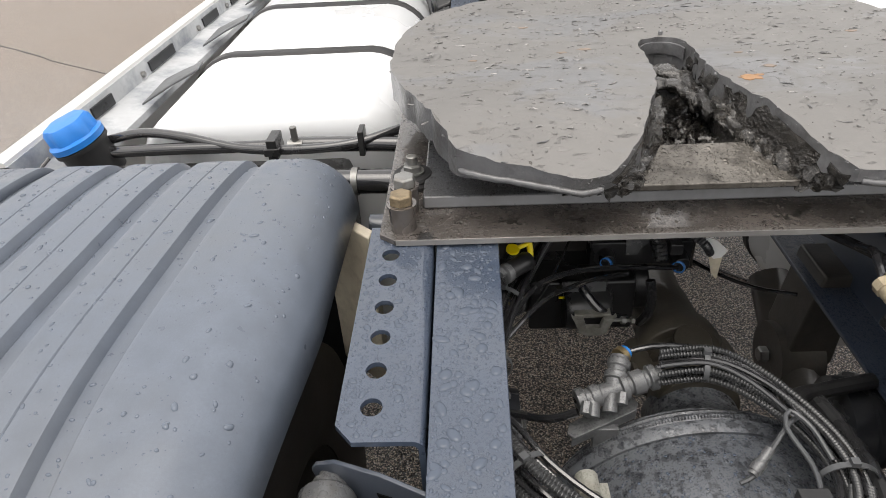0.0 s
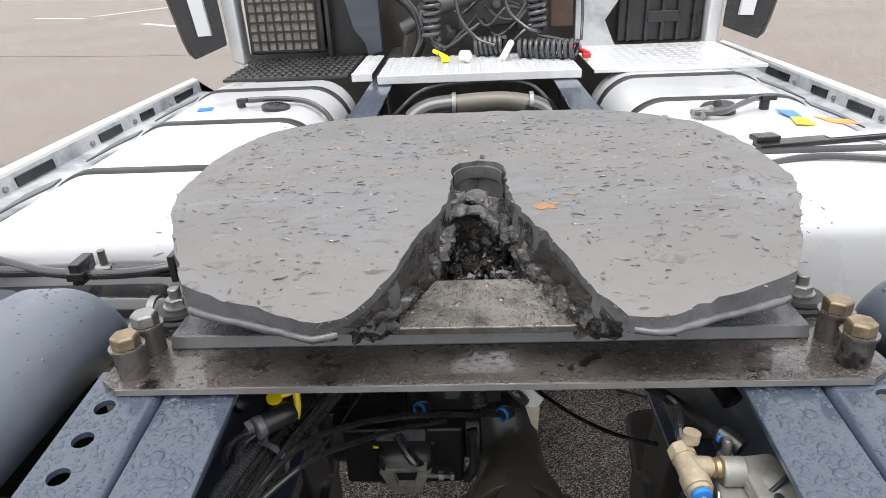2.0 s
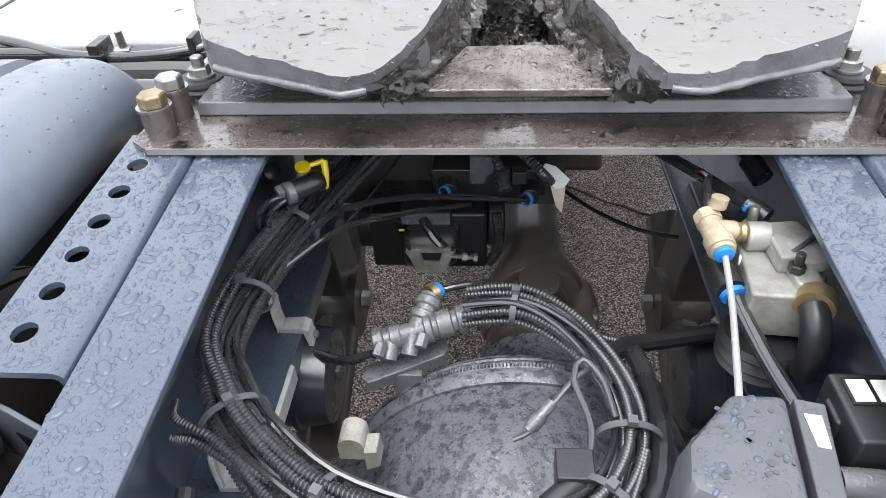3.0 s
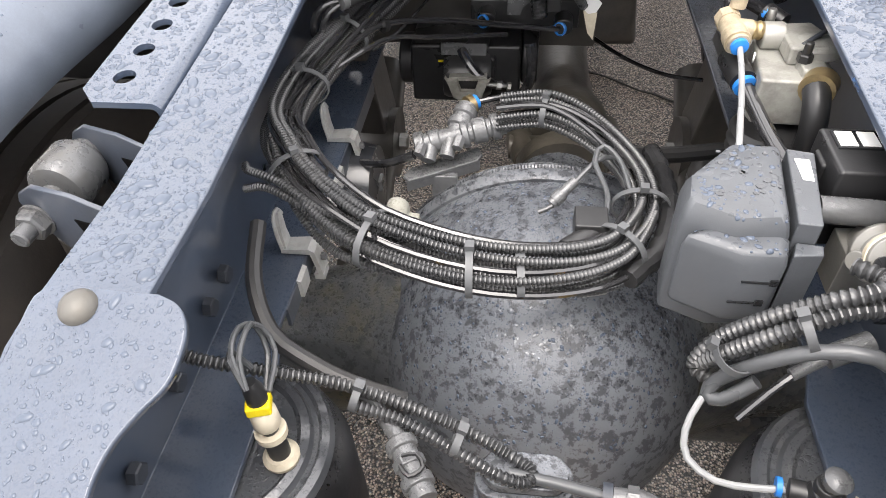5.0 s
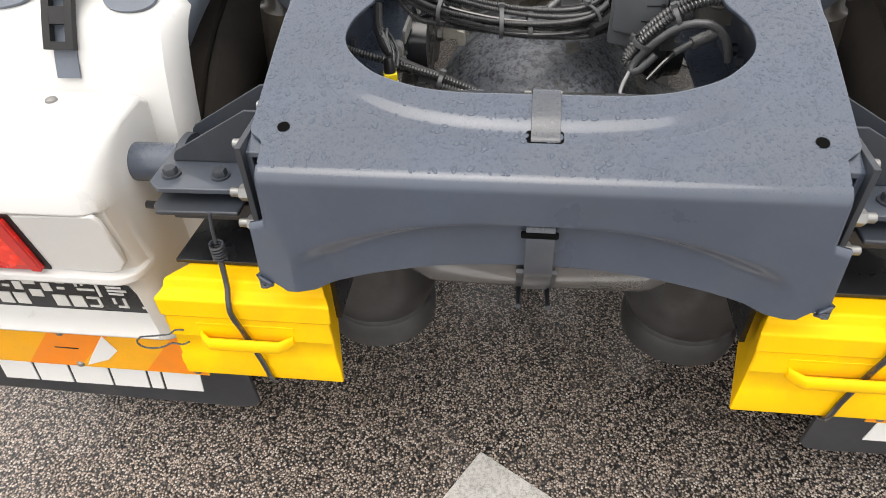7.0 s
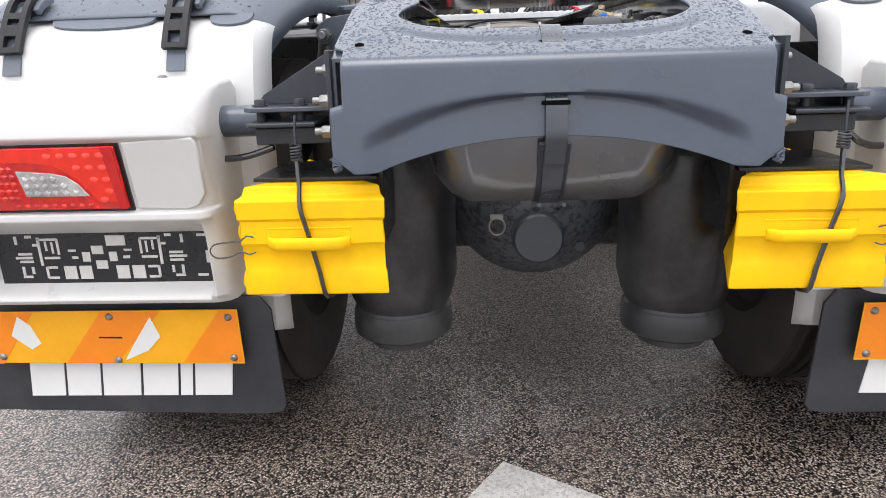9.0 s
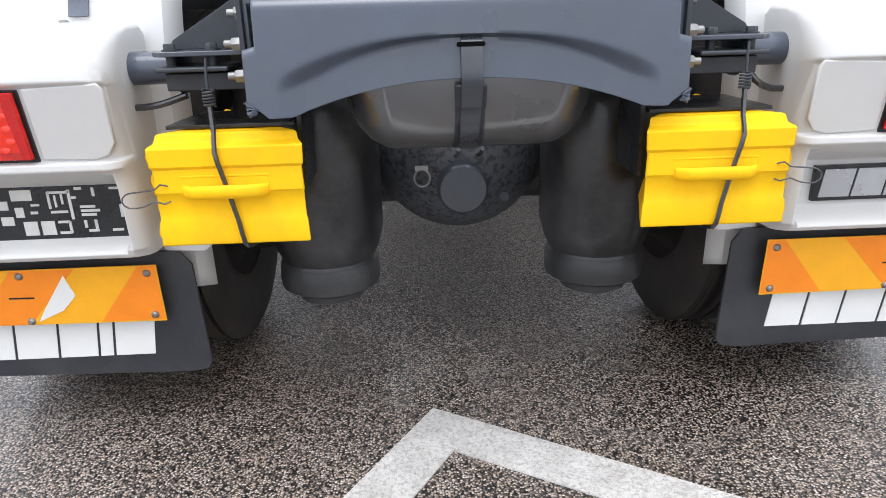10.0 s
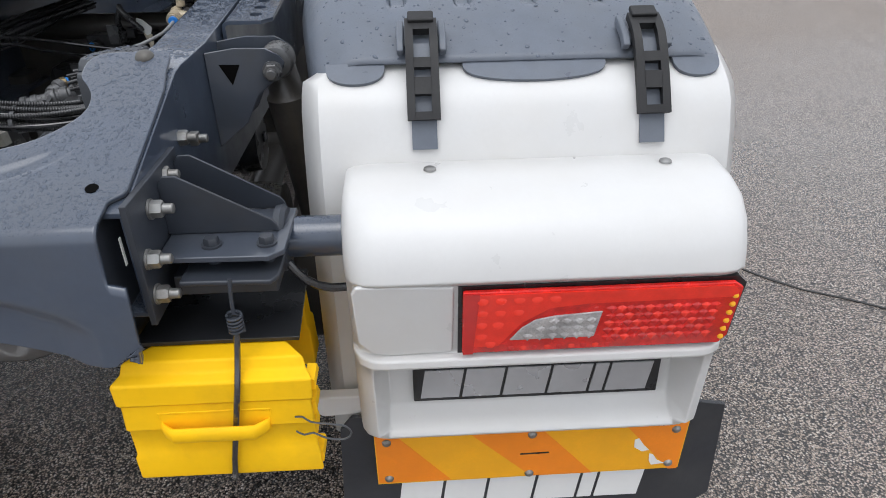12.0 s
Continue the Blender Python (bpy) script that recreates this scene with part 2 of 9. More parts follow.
FENDER = material("grey_plastic", (0.118, 0.137, 0.170), 0.38, 0.0, 320, 0.10, 0.16, 0.0010, dirt=(0.14, 0.145, 0.15), dirt_amount=0.35, dirt_scale=3)
RUBBER = material("black_rubber", (0.018, 0.018, 0.019), 0.50, 0.0, 60, 0.2, 0.15, dirt=(0.07, 0.065, 0.06), dirt_amount=0.4, dirt_scale=5)
TYRE = material("tyre_rubber", (0.030, 0.026, 0.023), 0.68, 0.0, 40, 0.25, 0.2, dirt=(0.070, 0.056, 0.045), dirt_amount=0.6, dirt_scale=4)
BELLOWS = material("dusty_bellows_rubber", (0.016, 0.016, 0.018), 0.45, 0.0, 50, 0.25, 0.15, dirt=(0.065, 0.065, 0.068), dirt_amount=0.8, dirt_scale=7, drops=0.6, drop_size=90, coat=0.35, coat_rough=0.14)
PLASTIC = material("black_plastic", (0.017, 0.017, 0.018), 0.30, 0.0, 80, 0.15, 0.1, dirt=(0.05, 0.05, 0.05), dirt_amount=0.4)
HOSE = material("black_hose", (0.022, 0.022, 0.024), 0.14, 0.0, 90, 0.2, 0.04, dirt=(0.055, 0.055, 0.055), dirt_amount=0.3, dirt_scale=12, coat=1.0, coat_rough=0.07, coat_ior=1.5)
HOSE_GREY = material("grey_hose", (0.070, 0.073, 0.077), 0.30, 0.0, 90, 0.15, 0.1)
BOLT = material("zinc_bolt", (0.33, 0.33, 0.32), 0.42, 0.8, 80, 0.2, 0.15, dirt=(0.15, 0.12, 0.09), dirt_amount=0.5, dirt_scale=30)
BRONZE = material("yellow_zinc_bolt", (0.32, 0.25, 0.16), 0.40, 0.7, 80, 0.25, 0.15, dirt=(0.08, 0.06, 0.04), dirt_amount=0.6, dirt_scale=40)
ALU = material("cast_aluminium", (0.36, 0.355, 0.325), 0.5, 0.35, 90, 0.15, 0.25, dirt=(0.12, 0.11, 0.10), dirt_amount=0.6, dirt_scale=25)
# darker than the plate: the relief's shading put into the ridges' colour
TREAD_SHADED = material("shaded_tread_ridge", (0.42, 0.43, 0.44), 0.45, 0.2, 60, 0.1, 0.1)
TREAD = material("chequer_aluminium", (0.72, 0.73, 0.74), 0.42, 0.25, 60, 0.05, 0.1, dirt=(0.45, 0.44, 0.42), dirt_amount=0.4, dirt_scale=10)
YELLOW = material("yellow_chock_plastic", (0.98, 0.56, 0.002), 0.62, 0.0, 90, 0.03, 0.08, dirt=(0.55, 0.34, 0.02), dirt_amount=0.3, dirt_scale=9)
YELLOW_CLIP = material("yellow_connector", (0.95, 0.74, 0.01), 0.40, 0.0, 60, 0.05, 0.05)
BLUE = material("blue_plastic", (0.02, 0.20, 0.62), 0.38, 0.0, 60, 0.1, 0.05)
RED_PLASTIC = material("red_plastic", (0.62, 0.03, 0.025), 0.4, 0.0, 60, 0.1, 0.05)
BRASS = material("brass_fitting", (0.50, 0.38, 0.20), 0.35, 0.8, 60, 0.2, 0.1, dirt=(0.2, 0.17, 0.12), dirt_amount=0.5, dirt_scale=40)
CREAM = material("cream_fitting", (0.60, 0.54, 0.42), 0.45, 0.0, 60, 0.12, 0.1, dirt=(0.25, 0.2, 0.14), dirt_amount=0.4, dirt_scale=40)
LABEL = material("white_label", (0.80, 0.80, 0.78), 0.5, 0.0, 50, 0.03, 0.02)
AXLE = material("wet_axle_paint", (0.130, 0.140, 0.158), 0.46, 0.1, 38, 0.15, 0.15, 0.002, drops=0.4, drop_size=130, dirt=(0.10, 0.098, 0.09), dirt_amount=0.4, dirt_scale=5, rust=(0.046, 0.049, 0.056), rust_amount=0.20, rust_scale=62, coat=0.15, coat_rough=0.2)
AXLE_OIL = material("oily_axle_arm", (0.070, 0.074, 0.080), 0.32, 0.1, 38, 0.3, 0.3, 0.003, drops=0.4, drop_size=130, dirt=(0.13, 0.105, 0.035), dirt_amount=0.45, dirt_scale=9, rust=(0.034, 0.036, 0.040), rust_amount=0.18, rust_scale=55)
PAINT_MARK = material("worn_white_road_paint", (0.60, 0.585, 0.56), 0.5, 0.0, 140, 0.12, 0.7, 0.003, dirt=(0.17, 0.155, 0.14), dirt_amount=0.65, dirt_scale=130)
ORANGE = material("orange_reflector", (0.95, 0.27, 0.012), 0.40, 0.0, 200, 0.05, 0.05)
AMBER = material("amber_reflector", (0.95, 0.44, 0.010), 0.40, 0.0, 200, 0.05, 0.05)
ASPHALT = asphalt("wet_asphalt")
YELLOW.node_tree.nodes["Principled BSDF"].inputs["Specular IOR Level"].default_value = 0.2
GREY.node_tree.nodes["Principled BSDF"].inputs["Specular IOR Level"].default_value = 0.3
# matte black without gloss, stands for the shade inside openings
HOLE = material("hole_shade_black", (0.006, 0.006, 0.006), 1.0, 0.0, 60, 0.1, 0.0)
HOLE.node_tree.nodes["Principled BSDF"].inputs["Specular IOR Level"].default_value = 0.0


# ---- mesh helpers ----
def thing(name, label, category, at=(0, 0, 0), group=""):
    ob = new(name)
    ob.location = at
    return tagged(ob, label, category, group)


def smooth(bm, angle=35):
    for f in bm.faces:
        f.smooth = True
    for e in bm.edges:
        if len(e.link_faces) == 2 and e.calc_face_angle(0) > radians(angle):
            e.smooth = False
    return bm


def part(name, bm, mat, parent=None, label="", bevel=0.0, sharp=35):
    """One mesh object, its points in world metres, under a thing or a part."""
    bmesh.ops.recalc_face_normals(bm, faces=bm.faces)
    smooth(bm, sharp)
    me = bpy.data.meshes.new(name)
    bm.to_mesh(me)
    bm.free()
    me.materials.append(mat)
    ob = new(name, me)
    if parent:
        ob.parent = parent
        at = parent.location if parent.type == "EMPTY" else Vector((0, 0, 0))
        if parent.parent:
            at = Vector((0, 0, 0))
        ob.matrix_parent_inverse = Matrix.Translation(-at)
        root = parent
        while root.parent:
            root = root.parent
        if root != parent:
            ob.matrix_parent_inverse = Matrix()
    if label:
        ob["label"] = label
    if bevel:
        b = ob.modifiers.new("edges", "BEVEL")
        b.width, b.segments, b.limit_method, b.angle_limit = bevel, 2, "ANGLE", radians(40)
        b.harden_normals = True
    return ob


def join(*bms):
    out = bmesh.new()
    for bm in bms:
        me = bpy.data.meshes.new("piece")
        bm.to_mesh(me)
        bm.free()
        out.from_mesh(me)
        bpy.data.meshes.remove(me)
    return out


def box(lo, hi, m=None):
    bm = bmesh.new()
    bmesh.ops.create_cube(bm, size=1)
    for v in bm.verts:
        v.co = Vector([lo[i] + (v.co[i] + 0.5) * (hi[i] - lo[i]) for i in range(3)])
    if m:
        bmesh.ops.transform(bm, matrix=m, verts=bm.verts)
    return bm


def loft(loops, closed=False, caps=True):
    """Skin over loops of points, all of one length."""
    bm = bmesh.new()
    rings = [[bm.verts.new(p) for p in loop] for loop in loops]
    k = len(rings[0])
    pairs = list(zip(rings, rings[1:])) + ([(rings[-1], rings[0])] if closed else [])
    for a, b in pairs:
        for i in range(k):
            j = (i + 1) % k
            bm.faces.new((a[i], a[j], b[j], b[i]))
    if caps and not closed:
        bm.faces.new(rings[0][::-1])
        bm.faces.new(rings[-1])
    return bm


def prism(poly, axis, lo, hi):
    """A flat outline pushed out along axis x, y or z."""
    def put(p, h):
        return {"x": (h, p[0], p[1]), "y": (p[0], h, p[1]), "z": (p[0], p[1], h)}[axis]
    return loft([[put(p, lo) for p in poly], [put(p, hi) for p in poly]])


def frames_along(pts):
    pts = [Vector(p) for p in pts]
    tang = [(pts[min(i + 1, len(pts) - 1)] - pts[max(i - 1, 0)]).normalized() for i in range(len(pts))]
    up = Vector((0, 0, 1)) if abs(tang[0].z) < 0.9 else Vector((1, 0, 0))
    side = tang[0].cross(up).normalized()
    res = []
    for p, t in zip(pts, tang):
        side = (side - t * side.dot(t)).normalized()
        res.append((p, side, t.cross(side)))
    return res


def curve(pts, step=0.02):
    """A smooth line through the points (Catmull-Rom), in even steps."""
    pts = [Vector(p) for p in pts]
    ext = [pts[0] * 2 - pts[1]] + pts + [pts[-1] * 2 - pts[-2]]
    res = []
    for a, b, c, d in zip(ext, ext[1:], ext[2:], ext[3:]):
        k = max(2, int((c - b).length / step))
        for i in range(k):
            t = i / k
            res.append(0.5 * (2 * b + (c - a) * t + (2 * a - 5 * b + 4 * c - d) * t * t + (3 * b - a - 3 * c + d) * t ** 3))
    return res + [pts[-1]]


def tube(pts, r, seg=10, step=0.015, through_points=True, radii=None):
    line = curve(pts, step) if through_points else [Vector(p) for p in pts]
    loops = []
    for i, (p, s, u) in enumerate(frames_along(line)):
        rr = radii(i / (len(line) - 1)) if radii else r
        loops.append([p + rr * (math.cos(2 * math.pi * j / seg) * s + math.sin(2 * math.pi * j / seg) * u) for j in range(seg)])
    return loft(loops)


def ribbed(pts, r, pitch=0.0046, seg=9):
    """Corrugated conduit."""
    line = curve(pts, pitch / 4)
    loops = []
    for i, (p, s, u) in enumerate(frames_along(line)):
        rr = r * (1.0, 1.0, 0.70, 0.86)[i % 4]
        loops.append([p + rr * (math.cos(2 * math.pi * j / seg) * s + math.sin(2 * math.pi * j / seg) * u) for j in range(seg)])
    return loft(loops)


def cyl(p0, p1, r0, r1=None, seg=24):
    r1 = r0 if r1 is None else r1
    p0, p1 = Vector(p0), Vector(p1)
    return tube([p0, p1], r0, seg, through_points=False, radii=lambda t: r0 + (r1 - r0) * t)


def lathe(profile, origin, axis, seg=32):
    """Turned shape: profile of (distance along axis, radius)."""
    o, ax = Vector(origin), Vector(axis).normalized()
    s = ax.cross(Vector((0, 0, 1)) if abs(ax.z) < 0.9 else Vector((1, 0, 0))).normalized()
    u = ax.cross(s)
    return loft([[o + ax * h + max(r, 0.0005) * (math.cos(2 * math.pi * j / seg) * s + math.sin(2 * math.pi * j / seg) * u) for j in range(seg)] for h, r in profile])


def bolt(at, axis, r=0.011, head=0.010, washer=0.0, stud=0.0):
    """Hexagon head with washer and, on request, a stud end."""
    ax = Vector(axis).normalized()
    at = Vector(at)
    bits = []
    if washer:
        bits.append(lathe([(0, washer), (0.003, washer)], at, ax, 20))
    bits.append(lathe([(0.0 if not washer else 0.003, r), (head * 0.85, r), (head, r * 0.86)], at, ax, 6))
    if stud:
        bits.append(lathe([(head, r * 0.58), (head + stud * 0.9, r * 0.58), (head + stud, r * 0.46)], at, ax, 12))
    return join(*bits)


def rounded(w, h, r, k=5):
    """Outline of a rectangle with round corners, round the origin."""
    pts = []
    for cx, cy, a0 in ((w / 2 - r, h / 2 - r, 0), (-w / 2 + r, h / 2 - r, 90), (-w / 2 + r, -h / 2 + r, 180), (w / 2 - r, -h / 2 + r, 270)):
        for i in range(k + 1):
            t = radians(a0 + 90 * i / k)
            pts.append((cx + r * math.cos(t), cy + r * math.sin(t)))
    return pts


def holed_plate(outline, holes, lo, hi):
    """A plate in the xy plane with holes through it, by triangle fill."""
    bm = bmesh.new()
    edges = []
    for loop in [outline] + holes:
        vs = [bm.verts.new((x, y, lo)) for x, y in loop]
        edges += [bm.edges.new((vs[i], vs[(i + 1) % len(vs)])) for i in range(len(vs))]
    bmesh.ops.triangle_fill(bm, edges=edges, use_beauty=True, normal=(0, 0, 1))
    res = bmesh.ops.extrude_face_region(bm, geom=bm.faces[:])
    for v in [g for g in res["geom"] if isinstance(g, bmesh.types.BMVert)]:
        v.co.z = hi
    return bm


def moved(bm, m):
    bmesh.ops.transform(bm, matrix=m, verts=bm.verts)
    return bm


def water(name, under):
    """Thin standing water: glossy, with the tone of what lies under it."""
    m = bpy.data.materials.new(name)
    m.use_nodes = True
    b = m.node_tree.nodes["Principled BSDF"]
    b.inputs["Base Color"].default_value = (*under, 1)
    b.inputs["Roughness"].default_value, b.inputs["IOR"].default_value = 0.06, 1.40
    return m


WATER = water("rain_water", (0.074, 0.090, 0.120))
WATER_PALE = water("rain_water_on_plastic", (0.118, 0.137, 0.170))
WATER_DARK = water("rain_water_on_steel", (0.075, 0.068, 0.062))


def rain(on, count, small, large, seed, facing=0.8, inside=lambda p: True, parent=None, flat=0.36, wet=None, lift=0.0, rare=4.5):
    """Standing drops strewn over the upward faces of a part."""
    rnd = random.Random(seed)
    me = on.data
    faces = [f for f in me.polygons if f.normal.z > facing]
    total, sums = 0.0, []
    for f in faces:
        total += f.area
        sums.append(total)
    # open edges of the wetted faces, which no drop may overhang
    uses = {}
    for f in faces:
        for e in f.edge_keys:
            uses[e] = uses.get(e, 0) + 1
    rim = [e for e, c in uses.items() if c == 1]
    ea = np.array([me.vertices[i].co[:] for i, _ in rim] or [(0, 0, -99)])
    ed = np.array([me.vertices[j].co[:] for _, j in rim] or [(0, 0, -98)]) - ea
    el = np.maximum((ed ** 2).sum(1), 1e-12)
    verts, polys = [], []
    tries = 0
    made = 0
    while made < count and tries < count * 30:
        tries += 1
        want = rnd.random() * total
        lo, hi = 0, len(sums) - 1
        while lo < hi:
            mid = (lo + hi) // 2
            if sums[mid] < want:
                lo = mid + 1
            else:
                hi = mid
        f = faces[lo]
        vs = [me.vertices[i].co for i in f.vertices]
        k = rnd.randrange(1, len(vs) - 1)
        a, b = rnd.random(), rnd.random()
        if a + b > 1:
            a, b = 1 - a, 1 - b
        p = vs[0] + (vs[k] - vs[0]) * a + (vs[k + 1] - vs[0]) * b + f.normal * lift
        if not inside(p):
            continue
        n = f.normal
        s = n.cross(Vector((0, 1, 0))).normalized()
        u = n.cross(s)
        r = small + (large - small) * rnd.random() ** rare
        off = np.array(p[:]) - ea
        along = np.clip((off * ed).sum(1) / el, 0, 1)
        if ((off - ed * along[:, None]) ** 2).sum(1).min() < (1.15 * r) ** 2:
            continue
        turn, stretch = rnd.uniform(0, math.pi), rnd.uniform(0.85, 1.2 if r < 0.5 * large else 1.6)
        wob = [rnd.uniform(0.94, 1.05) for _ in range(9)] if r < 0.5 * large else [rnd.uniform(0.88, 1.10) for _ in range(9)]
        base = len(verts)
        for ring, (rr, h) in enumerate(((1.0, -0.05), (0.90, 0.45), (0.55, 0.86))):
            for j in range(9):
                t = 2 * math.pi * j / 9
                x, y = rr * math.cos(t) * stretch * wob[j], rr * math.sin(t) / math.sqrt(stretch) * wob[j]
                x, y = x * math.cos(turn) - y * math.sin(turn), x * math.sin(turn) + y * math.cos(turn)
                verts.append(p + (s * x + u * y) * r + n * h * r * flat)
        verts.append(p + n * r * flat)
        for ring in range(2):
            for j in range(9):
                q = (j + 1) % 9
                polys.append((base + ring * 9 + j, base + ring * 9 + q, base + ring * 9 + 9 + q, base + ring * 9 + 9 + j))
        for j in range(9):
            polys.append((base + 18 + j, base + 18 + (j + 1) % 9, base + 27))
        made += 1
    mesh = bpy.data.meshes.new("rain")
    mesh.from_pydata([tuple(v) for v in verts], [], polys)
    mesh.polygons.foreach_set("use_smooth", [True] * len(polys))
    mesh.materials.append(wet or WATER)
    ob = new("rain", mesh)
    ob.parent = parent or on
    return tagged(ob, "standing rain drops", kind="stuff")


def ring_pts(cx, cy, r, seg=14):
    return [(cx + r * math.cos(2 * math.pi * i / seg), cy + r * math.sin(2 * math.pi * i / seg)) for i in range(seg)]

# ---- ground ----
def ground_sheet():
    bm = bmesh.new()
    bmesh.ops.create_grid(bm, x_segments=2, y_segments=2, size=600)
    return bm


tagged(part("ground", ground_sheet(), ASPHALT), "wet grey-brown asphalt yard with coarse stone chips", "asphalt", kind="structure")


def road_mark(pts, label):
    return tagged(part("road_marking", prism(pts, "z", 0.0, 0.004), PAINT_MARK), label, "road marking", kind="structure")


CORNER, INNER = Vector((-0.084, 0.200)), Vector((-0.043, 0.029))
LEG_A, LEG_B = Vector((-0.187, -0.304)).normalized(), Vector((0.592, -0.364)).normalized()
road_mark([CORNER, INNER, INNER + LEG_A * 3.0, CORNER + LEG_A * 3.2], "worn white painted leg of a road marking")
road_mark([CORNER, CORNER + LEG_B * 3.2, INNER + LEG_B * 3.0, INNER], "worn white painted leg of a road marking")

TAR = material("tar_joint", (0.020, 0.019, 0.018), 0.45, 0.0, 60, 0.3, 0.3)


def tar_joint(a, b, w=0.012, wobble=0.02, seed=1):
    rnd = random.Random(seed)
    a, b = Vector(a), Vector(b)
    n = 40
    side = Vector((-(b - a).y, (b - a).x)).normalized()
    left, right = [], []
    off = 0.0
    for i in range(n + 1):
        off = off * 0.8 + rnd.uniform(-wobble, wobble)
        p = a.lerp(b, i / n) + side * off
        ww = w * rnd.uniform(0.5, 1.2) / 2
        left.append(p + side * ww)
        right.append(p - side * ww)
    return tagged(part("tar_joint", prism([(p.x, p.y) for p in left + right[::-1]], "z", 0.0, 0.003), TAR), "dark tar-filled crack in the asphalt", "road joint", kind="structure")


tar_joint((-9.0, 9.0), (-2.2, 4.38), seed=2)
tar_joint((1.75, 1.50), (5.5, -1.65), seed=3)
tar_joint((-0.3, 2.96), (1.6, 1.59), seed=4)
tar_joint((-14.0, 13.6), (-2.0, 11.0), 0.03, seed=5)
for q in ([(-12.4, 20.0), (-10.6, 19.3), (-10.5, 19.45), (-12.3, 20.15)], [(-8.0, 17.2), (-6.2, 15.8), (-6.05, 15.9), (-7.85, 17.32)], [(-10.6, 19.9), (-9.0, 22.8), (-8.8, 22.8), (-10.4, 19.9)]):
    road_mark(q, "faded white parking bay line")

# ---- the truck: one thing; all that is bolted to it are its parts ----
truck = thing("truck", "white tractor unit with grey chassis, wet from rain, standing on asphalt", "truck")
Z_RAIL = 1.086


def rail_drop(y):
    """How far the rail's top falls towards the rear."""
    return 0.080 * max(0.0, 0.95 - y)


def rail(s):
    x0, x1 = 0.390 * s, 0.302 * s
    t = 0.009
    # C section, tapering down at its rear end
    def section(y):
        top = Z_RAIL - rail_drop(max(y, 0.50)) if y > 0.345 else 0.936 + 0.345 * y
        low = 0.786
        lip = 0.291 if y < 0.53 else 0.306
        return [(x0, y, low), (x0, y, top), (x1, y, top), (x1, y, top - t), (x0 - t * s, y, top - t), (x0 - t * s, y, low + t), (lip * s, y, low + t), (lip * s, y, low)]
    return loft([section(y) for y in (0.03, 0.32, 0.352, 0.50, 0.551, 0.95, 3.3)])


rails = [part("chassis_rail", rail(s), GREY, truck, "grey painted steel frame rail with rain drops", bevel=0.002) for s in (-1, 1)]


def angle_rail(s):
    """Perforated angle bolted along the outside of the rail, its outer rear corner cut off."""
    xo, xi, y0, y1 = 0.490, 0.393, 0.618, 0.990
    holes = [ring_pts(0.453, y, 0.0125) for y in [0.663 + 0.0525 * i for i in range(6)]]
    holes = [[(x * s, y) for x, y in h] for h in holes]
    top = holed_plate([((xo - 0.020) * s, y0), (xo * s, y0 + 0.022), ((xo - 0.004) * s, y1), ((xi + 0.014) * s, y1), ((xi + 0.014) * s, y0)], holes, Z_RAIL - 0.003, Z_RAIL + 0.004)
    bend = []
    for k in range(6):
        a = radians(90 * k / 5)
        bend.append((math.sin(a), math.cos(a)))
    outer = [((xi + 0.014 - 0.014 * sa) * s, Z_RAIL + 0.004 - 0.014 * (1 - ca)) for sa, ca in bend] + [(xi * s, 0.98)]
    inner = [((xi + 0.014 - 0.007 * sa) * s, Z_RAIL - 0.003 - 0.007 * (1 - ca)) for sa, ca in bend] + [((xi + 0.007) * s, 0.98)]
    bm = join(top, prism(outer + inner[::-1], "y", y0, y1))
    for v in bm.verts:
        v.co.z -= 0.080 * (0.95 - v.co.y)
    return bm


for s in (-1, 1):
    part("perforated_angle", angle_rail(s), GREY, truck, "grey perforated steel angle beside the frame rail")


def plate_z(y):
    """Height of the rear cross-member's top."""
    return 0.945 + 0.345 * min(y, 0.368)


# half outline of the cross-member's top from above: front arm, cut-out, rear bend
BEND_X = []


